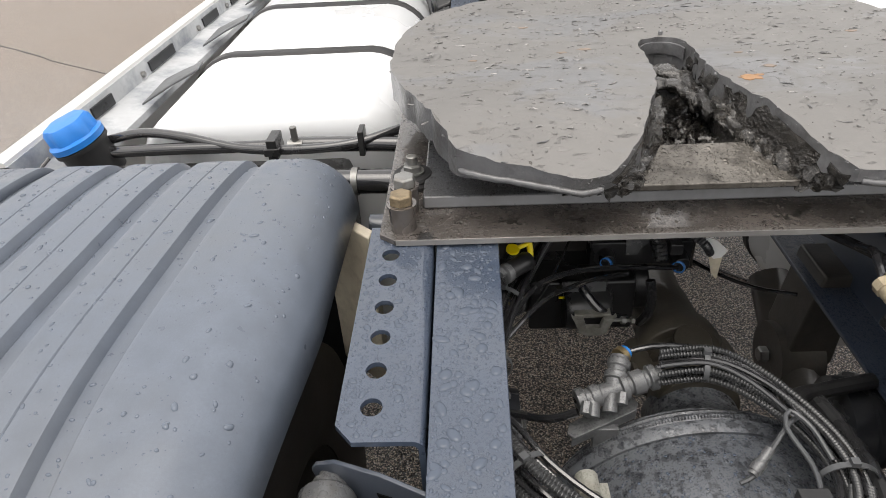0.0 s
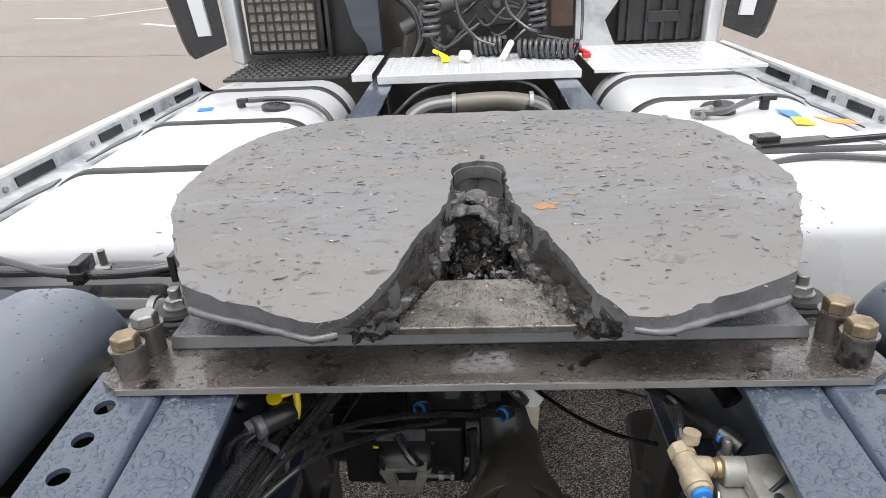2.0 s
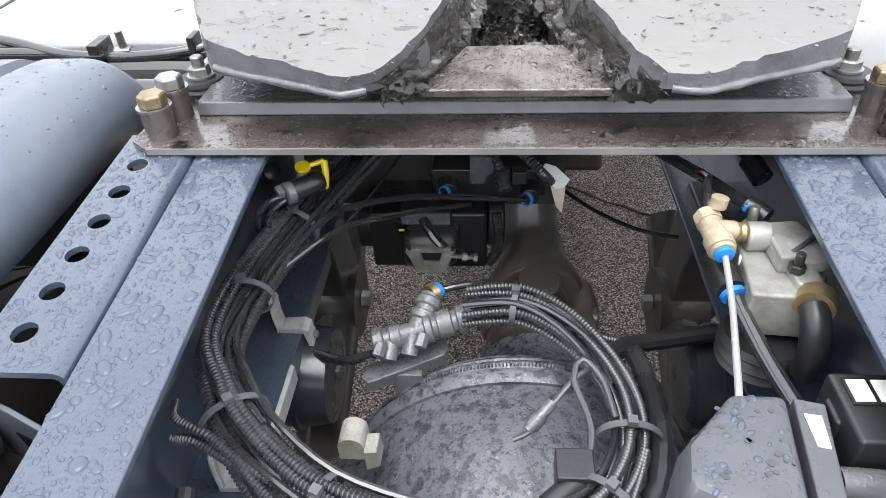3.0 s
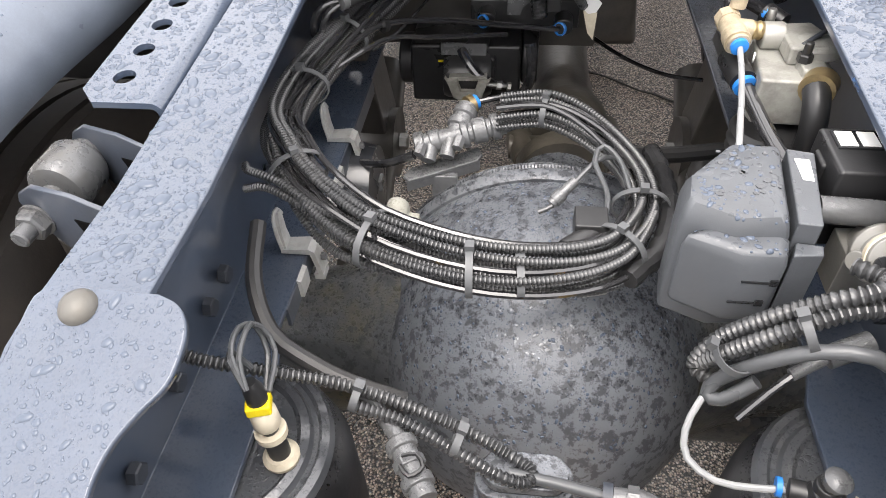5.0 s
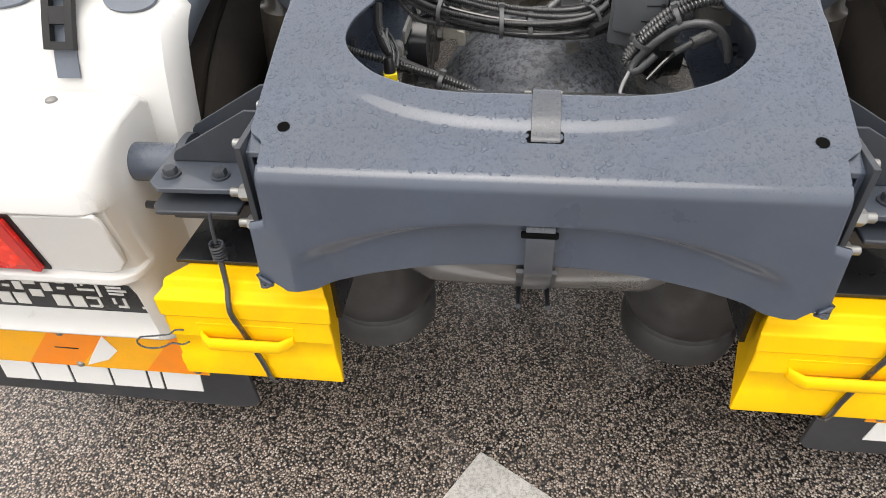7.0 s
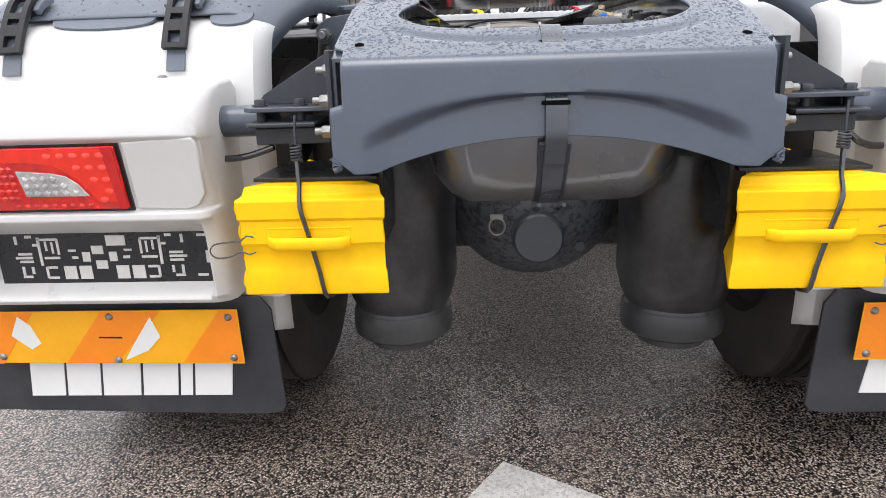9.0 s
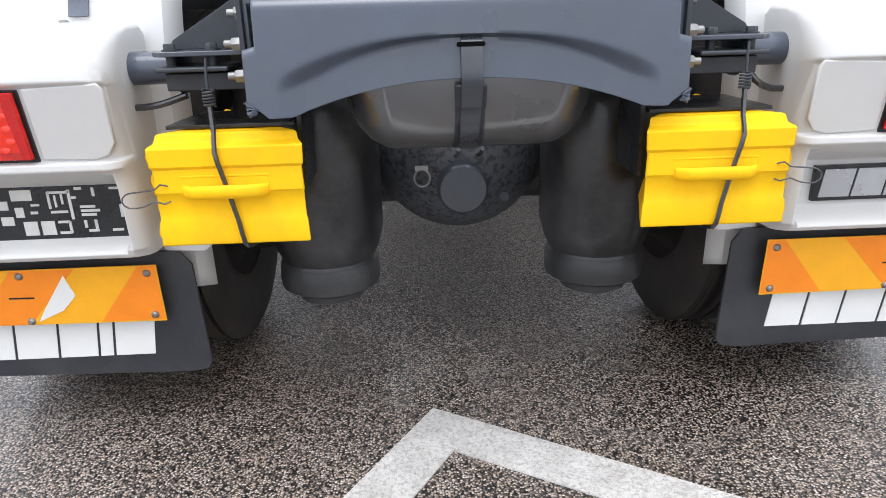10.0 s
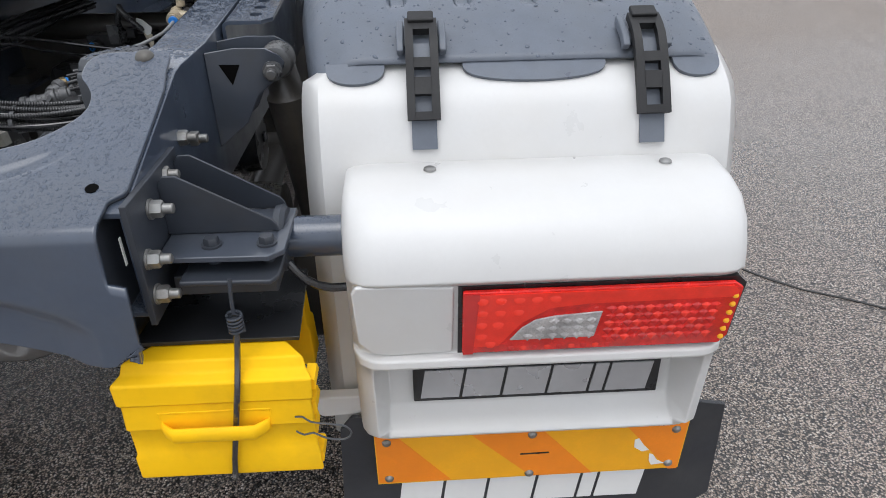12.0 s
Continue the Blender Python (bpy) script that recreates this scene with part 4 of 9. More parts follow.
def lamp(s, gr):
    out = [(0.818, 0.800), (1.208, 0.800), (1.222, 0.790), (1.224, 0.690), (1.214, 0.674), (0.818, 0.674)]
    body = part("tail_lamp", face_panel(s, [(0.812, 0.805), (1.216, 0.805), (1.229, 0.792), (1.230, 0.682), (1.218, 0.668), (0.812, 0.668)], -0.006, 0.010), SIGN_BLACK, truck, "red tail lamp with a clear reversing segment")
    part("lens", face_panel(s, out, 0.004, 0.010), LAMP_RED, body, "red tail lamp lens", bevel=0.003)
    part("light_bar", face_panel(s, [(0.822, 0.796), (1.205, 0.796), (1.216, 0.786), (1.214, 0.774), (1.00, 0.772), (0.945, 0.766), (0.905, 0.738), (0.872, 0.690), (0.826, 0.690)], 0.0135, 0.0025), LAMP_RED2, body, "brighter red light band")
    part("reversing_lens", face_panel(s, [(0.888, 0.702), (0.905, 0.728), (0.925, 0.744), (0.952, 0.750), (1.022, 0.756), (1.016, 0.703)], 0.0135, 0.004), LAMP_CLEAR, body, "clear reversing lamp lens", bevel=0.002)
    for i in range(12):
        for j in range(5):
            x, z = 1.036 + 0.0138 * i, 0.759 - 0.0148 * j
            part("led", lathe([(0, 0.0088), (0.0016, 0.0066), (0.0036, 0.0008)], (s * x, face_y(z) - 0.0138, z), (0, -1, 0.2), 4), (LED_DARK, LAMP_RED2, LAMP_RED)[(i + 2 * j) % 3], body)
    for i in range(9):
        part("led", lathe([(0, 0.0058), (0.0012, 0.0045), (0.0018, 0.002)], (s * (0.892 + 0.0185 * i), face_y(0.684) - 0.0135, 0.684), (0, -1, 0.2), 8), LED_RED if i % 2 else LED_DARK, body)
    for x, z in ((0.846, 0.786), (0.872, 0.786), (0.898, 0.786), (0.924, 0.786), (0.950, 0.786), (0.846, 0.762), (0.872, 0.762), (0.898, 0.762), (0.846, 0.738), (0.870, 0.738), (0.846, 0.714), (0.860, 0.697)):
        part("led", lathe([(0, 0.0085), (0.0010, 0.006), (0.0016, 0.002)], (s * x, face_y(z) - 0.0158, z), (0, -1, 0.2), 12), LED_RED, body)
    part("dark_strip", face_panel(s, [(0.819, 0.799), (0.842, 0.799), (0.834, 0.675), (0.819, 0.675)], 0.0138, 0.0032), LED_DARK, body, "dark red end strip")
    for i in range(6):
        for j in range(3):
            x, z = 0.915 + 0.0185 * i, 0.711 + 0.0145 * j
            if x > 0.905 + 0.02 * j:
                part("facet", lathe([(0, 0.0085), (0.002, 0.006), (0.003, 0.001)], (s * x, face_y(z) - 0.0172, z), (0, -1, 0.2), 4), LAMP_CLEAR, body)
    for j in range(6):
        z = 0.690 + 0.017 * j
        part("led", lathe([(0, 0.005), (0.003, 0.004), (0.004, 0.002)], (s * (1.213 - 0.0 * j), face_y(z) - 0.0135, z), (0, -1, 0.2), 10), AMBER, body, "amber marker")
    part("blank_panel", face_panel(s, [(0.668, 0.812), (0.806, 0.806), (0.805, 0.672), (0.705, 0.668), (0.680, 0.676), (0.662, 0.700), (0.660, 0.800)], -0.004, 0.010), WHITE_PLASTIC, gr, bevel=0.004)
    return body


def letter_blocks(s, x0, x1, z0, z1, y, mat, parent):
    """A maker's mark as a row of plain slanted shapes."""
    w, h = x1 - x0, z1 - z0

    def quad(a, b, c, d):
        return [(x0 + a * w, z0), (x0 + b * w, z0), (x0 + c * w, z1), (x0 + d * w, z1)]

    for a, b in ((0.000, 0.165), (0.178, 0.340), (0.353, 0.535), (0.548, 0.715), (0.728, 0.785), (0.798, 0.975)):
        out = quad(a, b, b + 0.022, a + 0.022)
        part("plain_block", loft([[(xx, yy, zz) for xx, zz in out] for yy in (y, y - 0.0022)]), mat, parent, "pale block of a maker's mark")


def reflector(s, gr):
    y = 0.148
    tilt = lambda z: y + (0.42 - z) * 0.06
    x0, x1, z0, z1 = 0.664, 1.245, 0.290, 0.424
    def slab(pts, a, b):
        return loft([[(s * px, tilt(pz) - a, pz) for px, pz in pts], [(s * px, tilt(pz) - b, pz) for px, pz in pts]])
    board = part("reflector_board", slab([(x0, z0), (x1, z0 + 0.006), (x1, z1), (x0, z1)], 0.0, 0.003), AMBER, truck, "orange and amber striped reflective board, scuffed")
    h = z1 - z0 - 0.004
    for ta, tb, ba, bb in ((0.002, 0.040, 0.002, 0.140), (0.172, 0.308, 0.294, 0.413), (0.463, 0.579, 0.562, 0.579)):
        part("orange_stripe", slab([(x0 + ta, z1 - 0.002), (x0 + tb, z1 - 0.002), (x0 + bb, z1 - h), (x0 + ba, z1 - h)], 0.003, 0.0036), ORANGE, board, "orange reflective stripe")
    torn = [[(1.148, 0.382), (1.156, 0.386), (1.168, 0.366), (1.180, 0.352), (1.166, 0.349), (1.150, 0.362)], [(1.182, 0.342), (1.190, 0.338), (1.200, 0.322), (1.216, 0.312), (1.190, 0.309), (1.184, 0.322)]] if s > 0 else \
        [[(0.905, 0.402), (0.935, 0.370), (0.930, 0.345), (0.985, 0.300), (0.975, 0.330), (0.925, 0.345)], [(1.165, 0.412), (1.190, 0.365), (1.150, 0.330), (1.125, 0.345), (1.140, 0.390)]]
    if s < 0:
        torn[0] = [(0.862, 0.408), (0.846, 0.360), (0.880, 0.325), (0.938, 0.300), (0.915, 0.335)]
    for pts in torn:
        part("torn_patch", slab(pts, 0.0037, 0.0043), LABEL, board, "bare patch where the film has torn off")
    mark = [(0.934, 0.360), (0.988, 0.361), (0.988, 0.357), (0.934, 0.356)]
    part("maker_mark", slab(mark, 0.0037, 0.0041), SIGN_BLACK, board)
    for px, pz in ((x0 + 0.022, z1 - 0.018), (x0 + 0.022, z0 + 0.016), (x1 - 0.022, z1 - 0.018), (x1 - 0.022, z0 + 0.022), (x0 + 0.29, z1 - 0.014), (x0 + 0.29, z0 + 0.012)):
        part("screw", lathe([(0, 0.009), (0.003, 0.008), (0.006, 0.004)], (s * px, tilt(pz) - 0.003, pz), (0, -1, 0), 12), BOLT, board)
    return board


def plate_marks(s, y, parent):
    """Number plate carrier: raised frames and clips, alike on both sides of its middle, and small print as bars."""
    k = 0.00066
    bits = []

    def bar(x, z, w, h, keep=bits):
        cx, cz = 0.690 + (680 - x) * k, 0.606 - (z - 88) * 0.00066
        keep.append(box((s * cx - w * k / 2, y - 0.006, cz - h * k / 2), (s * cx + w * k / 2, y - 0.0035, cz + h * k / 2)))

    one_side = ((97, 150, 9, 95), (128, 110, 66, 8), (160, 135, 8, 52), (135, 172, 52, 8), (128, 205, 36, 8), (110, 222, 8, 38), (128, 240, 36, 8), (120, 132, 7, 32), (141, 138, 7, 38), (205, 148, 26, 7), (212, 172, 22, 9),
                (66, 100, 22, 9), (22, 112, 9, 28), (46, 158, 46, 8), (40, 171, 58, 8), (46, 184, 46, 8), (62, 214, 9, 24), (30, 216, 9, 30), (40, 236, 32, 8), (84, 128, 16, 8))
    for x, z, w, h in one_side:
        bar(x, z, w, h)
        bar(596 - x, z, w, h)
    for x, z, w, h in ((355, 116, 64, 34), (290, 147, 38, 28), (250, 170, 26, 32), (340, 170, 26, 32), (298, 197, 38, 28), (188, 223, 42, 45), (240, 223, 42, 45), (365, 223, 42, 45), (418, 223, 42, 45), (640, 102, 30, 8), (655, 175, 16, 40), (630, 236, 34, 8)):
        bar(x, z, w, h)
    tagged(part("raised_pattern", join(*bits), CARRIER_PALE, parent, "pale raised pattern on the plate carrier"), kind="stuff")
    words = []
    for x0, x1 in ((68, 122), (130, 140), (150, 218), (228, 262), (272, 370), (380, 388), (395, 440), (448, 505), (513, 522), (532, 590), (600, 645)):
        bar((x0 + x1) / 2, 284, x1 - x0, 14, words)
    tagged(part("print_bar", join(*words), LABEL, parent, "small print as plain bars"), kind="stuff")


CARRIER_PALE = material("pale_carrier_clip", (0.66, 0.65, 0.62), 0.5, 0.0, 120, 0.1, 0.1)
for s, gr in zip((-1, 1), GUARDS):
    part("lamp_housing", lamp_housing(s), WHITE_PLASTIC, gr, "white moulded lamp housing", sharp=50, bevel=0.006)
    lamp(s, gr)
    reflector(s, gr)
    if s > 0:
        sign = part("name_plate", box((0.740, 0.136, 0.511), (1.166, 0.148, 0.588)), SIGN_BLACK, truck, "black name plate with silver marks", bevel=0.002)
        letter_blocks(s, 0.752, 1.154, 0.520, 0.580, 0.136, SILVER, sign)
    else:
        sign = part("plate_carrier", box((-1.172, 0.139, 0.457), (-0.684, 0.148, 0.608)), SIGN_BLACK, truck, "empty black number plate carrier", bevel=0.002)
        plate_marks(s, 0.1435, sign)
    # mud flap with its printed mark
    flap_out = [(0.588, 0.170), (0.600, 0.410), (0.622, 0.440), (0.70, 0.446), (1.24, 0.446), (1.325, 0.430), (1.335, 0.190), (1.300, 0.160), (0.64, 0.146), (0.60, 0.152)]
    flap = part("mud_flap", prism([(s * x, z) for x, z in flap_out], "y", 0.178, 0.187), FLAP, truck, "black rubber mud flap with pale marks along its foot", bevel=0.002)
    letter_blocks(s, *((0.700, 1.195) if s > 0 else (-1.195, -0.700)), 0.198, 0.284, 0.178, LABEL, flap)
    # small pale bracket behind the flap's inner corner
    part("flap_bracket", prism([(s * 0.554, 0.447), (s * 0.557, 0.480), (s * 0.66, 0.480), (s * 0.66, 0.438), (s * 0.570, 0.434)], "y", 0.19, 0.215), WHITE_PLASTIC, gr, bevel=0.004)
    # rubber strap catches from the cover down to the housing
    for x in (0.775, 1.140):
        xs = s * x
        track = [(0.405, 1.088), (0.355, 1.066), (0.318, 1.020), (0.284, 0.965), (0.266, 0.925)]
        line = curve([(xs, y, z) for y, z in track], 0.012)
        fr = frames_along(line)
        def band(w0, w1, off, thick, a, b):
            loops = []
            for i in range(int(a * (len(line) - 1)), int(b * (len(line) - 1)) + 1):
                p = line[i]
                j0, j1 = max(i - 1, 0), min(i + 1, len(line) - 1)
                t = (line[j1] - line[j0]).normalized()
                nrm = Vector((0, t.z, -t.y))
                if nrm.y > 0:
                    nrm = -nrm
                q0, q1 = p + nrm * off, p + nrm * (off + thick)
                loops.append([q0 + Vector((w0, 0, 0)), q0 + Vector((w1, 0, 0)), q1 + Vector((w1, 0, 0)), q1 + Vector((w0, 0, 0))])
            return loft(loops)
        base = part("strap_catch", band(-0.020, 0.020, 0.004, 0.004, 0.30, 1.0), FENDER, truck, "black rubber strap catch with two oblong holes")
        part("catch_frame", join(band(-0.026, -0.013, 0.012, 0.012, 0.12, 0.86), band(0.013, 0.026, 0.012, 0.012, 0.12, 0.86), *[band(-0.014, 0.014, 0.012, 0.012, f, f + 0.09) for f in (0.10, 0.40, 0.56, 0.78)]), CATCH, base, "black rubber loop")
        part("hook", join(band(-0.021, 0.021, 0.020, 0.010, 0.0, 0.16)), CATCH, base, bevel=0.003)
        part("screw", lathe([(0, 0.010), (0.003, 0.009), (0.005, 0.005)], (xs + 0.005 * s, 0.205, 0.9165), (0, 0, 1), 14), BOLT, base)
        part("catch_seat", join(band(-0.040, -0.028, -0.004, 0.017, 0.0, 0.34), band(0.028, 0.040, -0.004, 0.017, 0.0, 0.34), band(-0.030, 0.030, -0.004, 0.008, 0.0, 0.30)), FENDER, base, bevel=0.003)
    # lower lobes of the grey cover
    for xa, xb in ((0.62, 0.715), (0.84, 1.075), (1.185, 1.262)):
        m, w = (xa + xb) / 2, (xb - xa) / 2
        pts = [(m - w * math.cos(math.pi * q / 18), -0.023 * math.sin(math.pi * q / 18) ** 0.6) for q in range(19)]
        part("cover_lobe", loft([[(s * x, 0.352 + d * 1.55 - o * 0.6, 1.0385 + d * 1.0 + o * 0.8) for x, d in pts] for o in (0.0, 0.006)]), FENDER, gr, "grey lip of the mudguard cover")

# ---- outrigger brackets for the mudguards ----
for s in (-1, 1):
    X = lambda v: s * v
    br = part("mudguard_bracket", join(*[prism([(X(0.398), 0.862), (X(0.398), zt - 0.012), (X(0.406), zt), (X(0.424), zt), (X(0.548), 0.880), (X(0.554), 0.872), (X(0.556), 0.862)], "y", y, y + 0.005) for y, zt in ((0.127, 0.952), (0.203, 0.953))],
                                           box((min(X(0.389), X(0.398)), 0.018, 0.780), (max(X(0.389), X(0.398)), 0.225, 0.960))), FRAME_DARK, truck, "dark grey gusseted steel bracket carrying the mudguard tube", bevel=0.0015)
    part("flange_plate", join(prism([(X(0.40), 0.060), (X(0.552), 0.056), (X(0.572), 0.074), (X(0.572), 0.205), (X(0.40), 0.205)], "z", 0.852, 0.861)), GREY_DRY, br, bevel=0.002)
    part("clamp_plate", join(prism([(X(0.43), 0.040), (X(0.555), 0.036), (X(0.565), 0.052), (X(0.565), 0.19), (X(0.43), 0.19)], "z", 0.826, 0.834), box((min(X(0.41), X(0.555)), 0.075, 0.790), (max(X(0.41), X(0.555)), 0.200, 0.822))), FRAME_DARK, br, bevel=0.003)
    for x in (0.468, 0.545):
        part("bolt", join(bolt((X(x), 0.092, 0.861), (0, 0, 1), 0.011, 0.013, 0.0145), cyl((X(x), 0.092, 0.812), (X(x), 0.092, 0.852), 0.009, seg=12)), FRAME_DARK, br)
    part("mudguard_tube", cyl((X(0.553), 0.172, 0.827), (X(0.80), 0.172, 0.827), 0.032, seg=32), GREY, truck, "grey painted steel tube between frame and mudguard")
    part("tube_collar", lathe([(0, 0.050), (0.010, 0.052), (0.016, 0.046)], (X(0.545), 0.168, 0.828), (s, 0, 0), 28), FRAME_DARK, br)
    for y, z in ((0.085, 0.924), (0.040, 0.872), (0.040, 0.817), (0.165, 0.940), (0.275, 0.955), (0.325, 0.935)):
        part("nut_and_stud", bolt((X(0.386 if y > 0.16 else 0.3985), y, z), (s, 0, 0), 0.0125, 0.018, 0.0145, 0.014), BOLT, br, "zinc-plated nut on a stud")
    # cable from bracket into the housing
    part("lamp_cable", tube([(X(0.545), 0.150, 0.775), (X(0.585), 0.150, 0.762), (X(0.62), 0.150, 0.755), (X(0.68), 0.155, 0.752)] if s < 0 else [(X(0.56), 0.14, 0.80), (X(0.585), 0.135, 0.770), (X(0.62), 0.14, 0.752), (X(0.68), 0.15, 0.750)], 0.007), HOSE, truck, "black corrugated lamp cable")

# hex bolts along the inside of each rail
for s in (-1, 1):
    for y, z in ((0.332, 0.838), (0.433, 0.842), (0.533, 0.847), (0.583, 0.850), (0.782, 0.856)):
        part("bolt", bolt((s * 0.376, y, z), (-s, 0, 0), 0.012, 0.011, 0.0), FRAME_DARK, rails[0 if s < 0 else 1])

RIVET = material("dull_rivet_steel", (0.11, 0.105, 0.095), 0.42, 0.3, 70, 0.15, 0.1, dirt=(0.09, 0.08, 0.065), dirt_amount=0.5, dirt_scale=60)
# added dark plates that block light behind the open ends of the bend
for s in (-1, 1):
    part("notch_light_block", prism([(-0.010, 0.79), (-0.012, 0.895), (0.004, 0.925), (0.10, 0.962), (0.10, 0.79)], "x", min(s * 0.350, s * 0.356), max(s * 0.350, s * 0.356)), FRAME_DARK, cross)
part("end_label", box((0.3775, 0.020, 0.875), (0.3785, 0.026, 0.915)), LABEL, cross, "small white label")
# domed rivets and holes on the cross-member
for s in (-1, 1):
    part("rivet", lathe([(-0.003, 0.0150), (0.001, 0.0147), (0.006, 0.0115), (0.0086, 0.0065), (0.0094, 0.001)], (s * 0.338, 0.347, plate_z(0.347)), (0, -0.33, 1), 24), RIVET, cross, "dull steel domed rivet")

TANK_GREY = material("dusty_tank_paint", (0.068, 0.075, 0.086), 0.34, 0.0, 70, 0.08, 0.04, drops=0.3, drop_size=180, dirt=(0.085, 0.078, 0.070), dirt_amount=0.6, dirt_scale=5, coat=1.0, coat_rough=0.12, coat_ior=2.0)
BEAD = material("wet_bead_plate", (0.060, 0.064, 0.072), 0.3, 0.1, 60, 0.2, 0.1, drops=0.8, drop_size=130, dirt=(0.12, 0.12, 0.12), dirt_amount=0.4, dirt_scale=16, coat=1.0, coat_rough=0.1)
STRAP_GREY = material("wet_strap_paint", (0.050, 0.058, 0.072), 0.32, 0.0, 70, 0.1, 0.05, drops=0.3, drop_size=120, dirt=(0.10, 0.098, 0.095), dirt_amount=0.4, dirt_scale=12, coat=0.4, coat_rough=0.14)
LINING = material("pale_grey_lining", (0.34, 0.335, 0.32), 0.5, 0.0, 60, 0.1, 0.1)
# ---- air reservoir below the cross-member ----
TX, TY, TZ, TR = 0.010, 0.168, 0.802, 0.150
tank = part("air_tank", lathe([(-0.245, 0.02), (-0.240, 0.06), (-0.225, 0.10), (-0.195, 0.134), (-0.165, 0.148), (-0.150, TR), (0.150, TR), (0.165, 0.148), (0.195, 0.134), (0.225, 0.10), (0.240, 0.06), (0.245, 0.02)], (TX, TY, TZ), (1, 0, 0), 64), TANK_GREY, truck, "grey painted air reservoir slung across the frame")


def ribbon(path, x0, x1, thick):
    """A flat band along a path in the yz plane."""
    line = curve([(0, y, z) for y, z in path], 0.012)
    loops = []
    for i, p in enumerate(line):
        t = (line[min(i + 1, len(line) - 1)] - line[max(i - 1, 0)]).normalized()
        nrm = Vector((0, -t.z, t.y))
        q = p + nrm * thick
        loops.append([(x0, p.y, p.z), (x1, p.y, p.z), (x1, q.y, q.z), (x0, q.y, q.z)])
    return loft(loops)


def round_tank(a0, a1, r):
    return [(TY + r * math.cos(radians(a)), TZ + r * math.sin(radians(a))) for a in range(a0, a1 + (1 if a1 > a0 else -1), 12 if a1 > a0 else -12)]


part("strap", join(ribbon(round_tank(10, 78, TR + 0.003) + [(0.172, 0.966), (0.142, 0.990), (0.128, 0.9930), (0.112, 0.9880), (0.096, 0.9820), (0.084, 0.9765), (0.072, 0.9680), (0.062, 0.9635), (0.057, 0.9600), (0.053, 0.948)], -0.014, 0.024, 0.002),
                   ribbon([(-0.004, 0.876), (-0.0125, 0.868), (-0.0170, 0.852), (-0.0190, 0.830), (-0.0205, 0.805), (-0.0160, 0.792), (-0.002, 0.772), (0.008, 0.752)] + round_tank(198, 290, TR + 0.004), -0.014, 0.024, 0.002)), STRAP_GREY, tank, "grey steel tank strap", bevel=0.0008)
for x in (-0.020, 0.026):
    part("strap_lining", ribbon(round_tank(10, 80, TR + 0.0015), x - 0.004, x + 0.006, 0.006), LINING, tank, "pale strap lining")
    part("strap_lining", ribbon([(-0.010, 0.790), (0.003, 0.772), (0.012, 0.752)] + round_tank(200, 270, TR + 0.001), x - 0.004, x + 0.006, 0.006), FRAME_DARK, tank)
    part("strap_bolt", tube([(x + 0.002, 0.16, 0.632), (x + 0.002, 0.09, 0.648), (x + 0.002, 0.045, 0.668)], 0.004), FRAME_DARK, tank)
part("type_label", ribbon(round_tank(44, 56, TR + 0.001), -0.125, -0.090, 0.001), LABEL, tank, "small white type label")
for x0, x1 in ((-0.15, -0.03), (0.045, 0.15)):
    part("weld_seam", ribbon(round_tank(100, 112, TR + 0.001), x0, x1, 0.002), FRAME_DARK, tank)

# black patches for the shade in the slots where the strap passes the cross-member
part("slot", moved(prism(rounded(0.049, 0.020, 0.005, 4), "z", -0.003, 0.003), pose(0.004, 0.0655, 0.9595, 21, 0, 0)), HOLE, cross, "black patch for the shade in a strap slot")
part("slot", moved(prism(rounded(0.049, 0.008, 0.003, 4), "z", -0.003, 0.003), pose(0.004, -0.0130, 0.862, 87, 0, 0)), HOLE, cross, "black patch for the shade in a strap slot")
for s in (-1, 1):
    part("hole", lathe([(-0.004, 0.0085), (0.0012, 0.0085)], (s * 0.342, 0.063, plate_z(0.063)), (0, -0.33, 1), 20), HOLE, cross, "black disc for the shade in a drilled hole")

# ---- air springs ----
PISTON = material("dusty_piston", (0.042, 0.043, 0.045), 0.45, 0.1, 50, 0.2, 0.15, dirt=(0.10, 0.098, 0.095), dirt_amount=0.6, dirt_scale=6)
for s in (-1, 1):
    cx, cy = s * 0.338 + 0.008, 0.40
    sp = part("air_spring", lathe([(0.268, 0.09), (0.270, 0.112), (0.335, 0.120), (0.345, 0.116), (0.372, 0.128), (0.42, 0.140), (0.60, 0.141), (0.715, 0.138), (0.748, 0.128), (0.764, 0.112), (0.770, 0.095), (0.772, 0.02)], (cx, cy, 0), (0, 0, 1), 56), BELLOWS, truck, "dusty black rubber air spring on its piston")
    part("piston_foot", lathe([(0.232, 0.070), (0.240, 0.084), (0.262, 0.086), (0.266, 0.110), (0.275, 0.1235), (0.300, 0.1260), (0.330, 0.1235), (0.338, 0.118)], (cx, cy, 0), (0, 0, 1), 48), PISTON, sp, "dusty grey piston foot")
    part("bead_plate", lathe([(0.780, 0.120), (0.788, 0.1225), (0.796, 0.118), (0.799, 0.110), (0.795, 0.106), (0.795, 0.101), (0.801, 0.097), (0.804, 0.088), (0.800, 0.083), (0.801, 0.06), (0.803, 0.02)], (cx, cy, -0.0195), (0, 0, 1), 56), BEAD, sp, "wet grey bead plate")

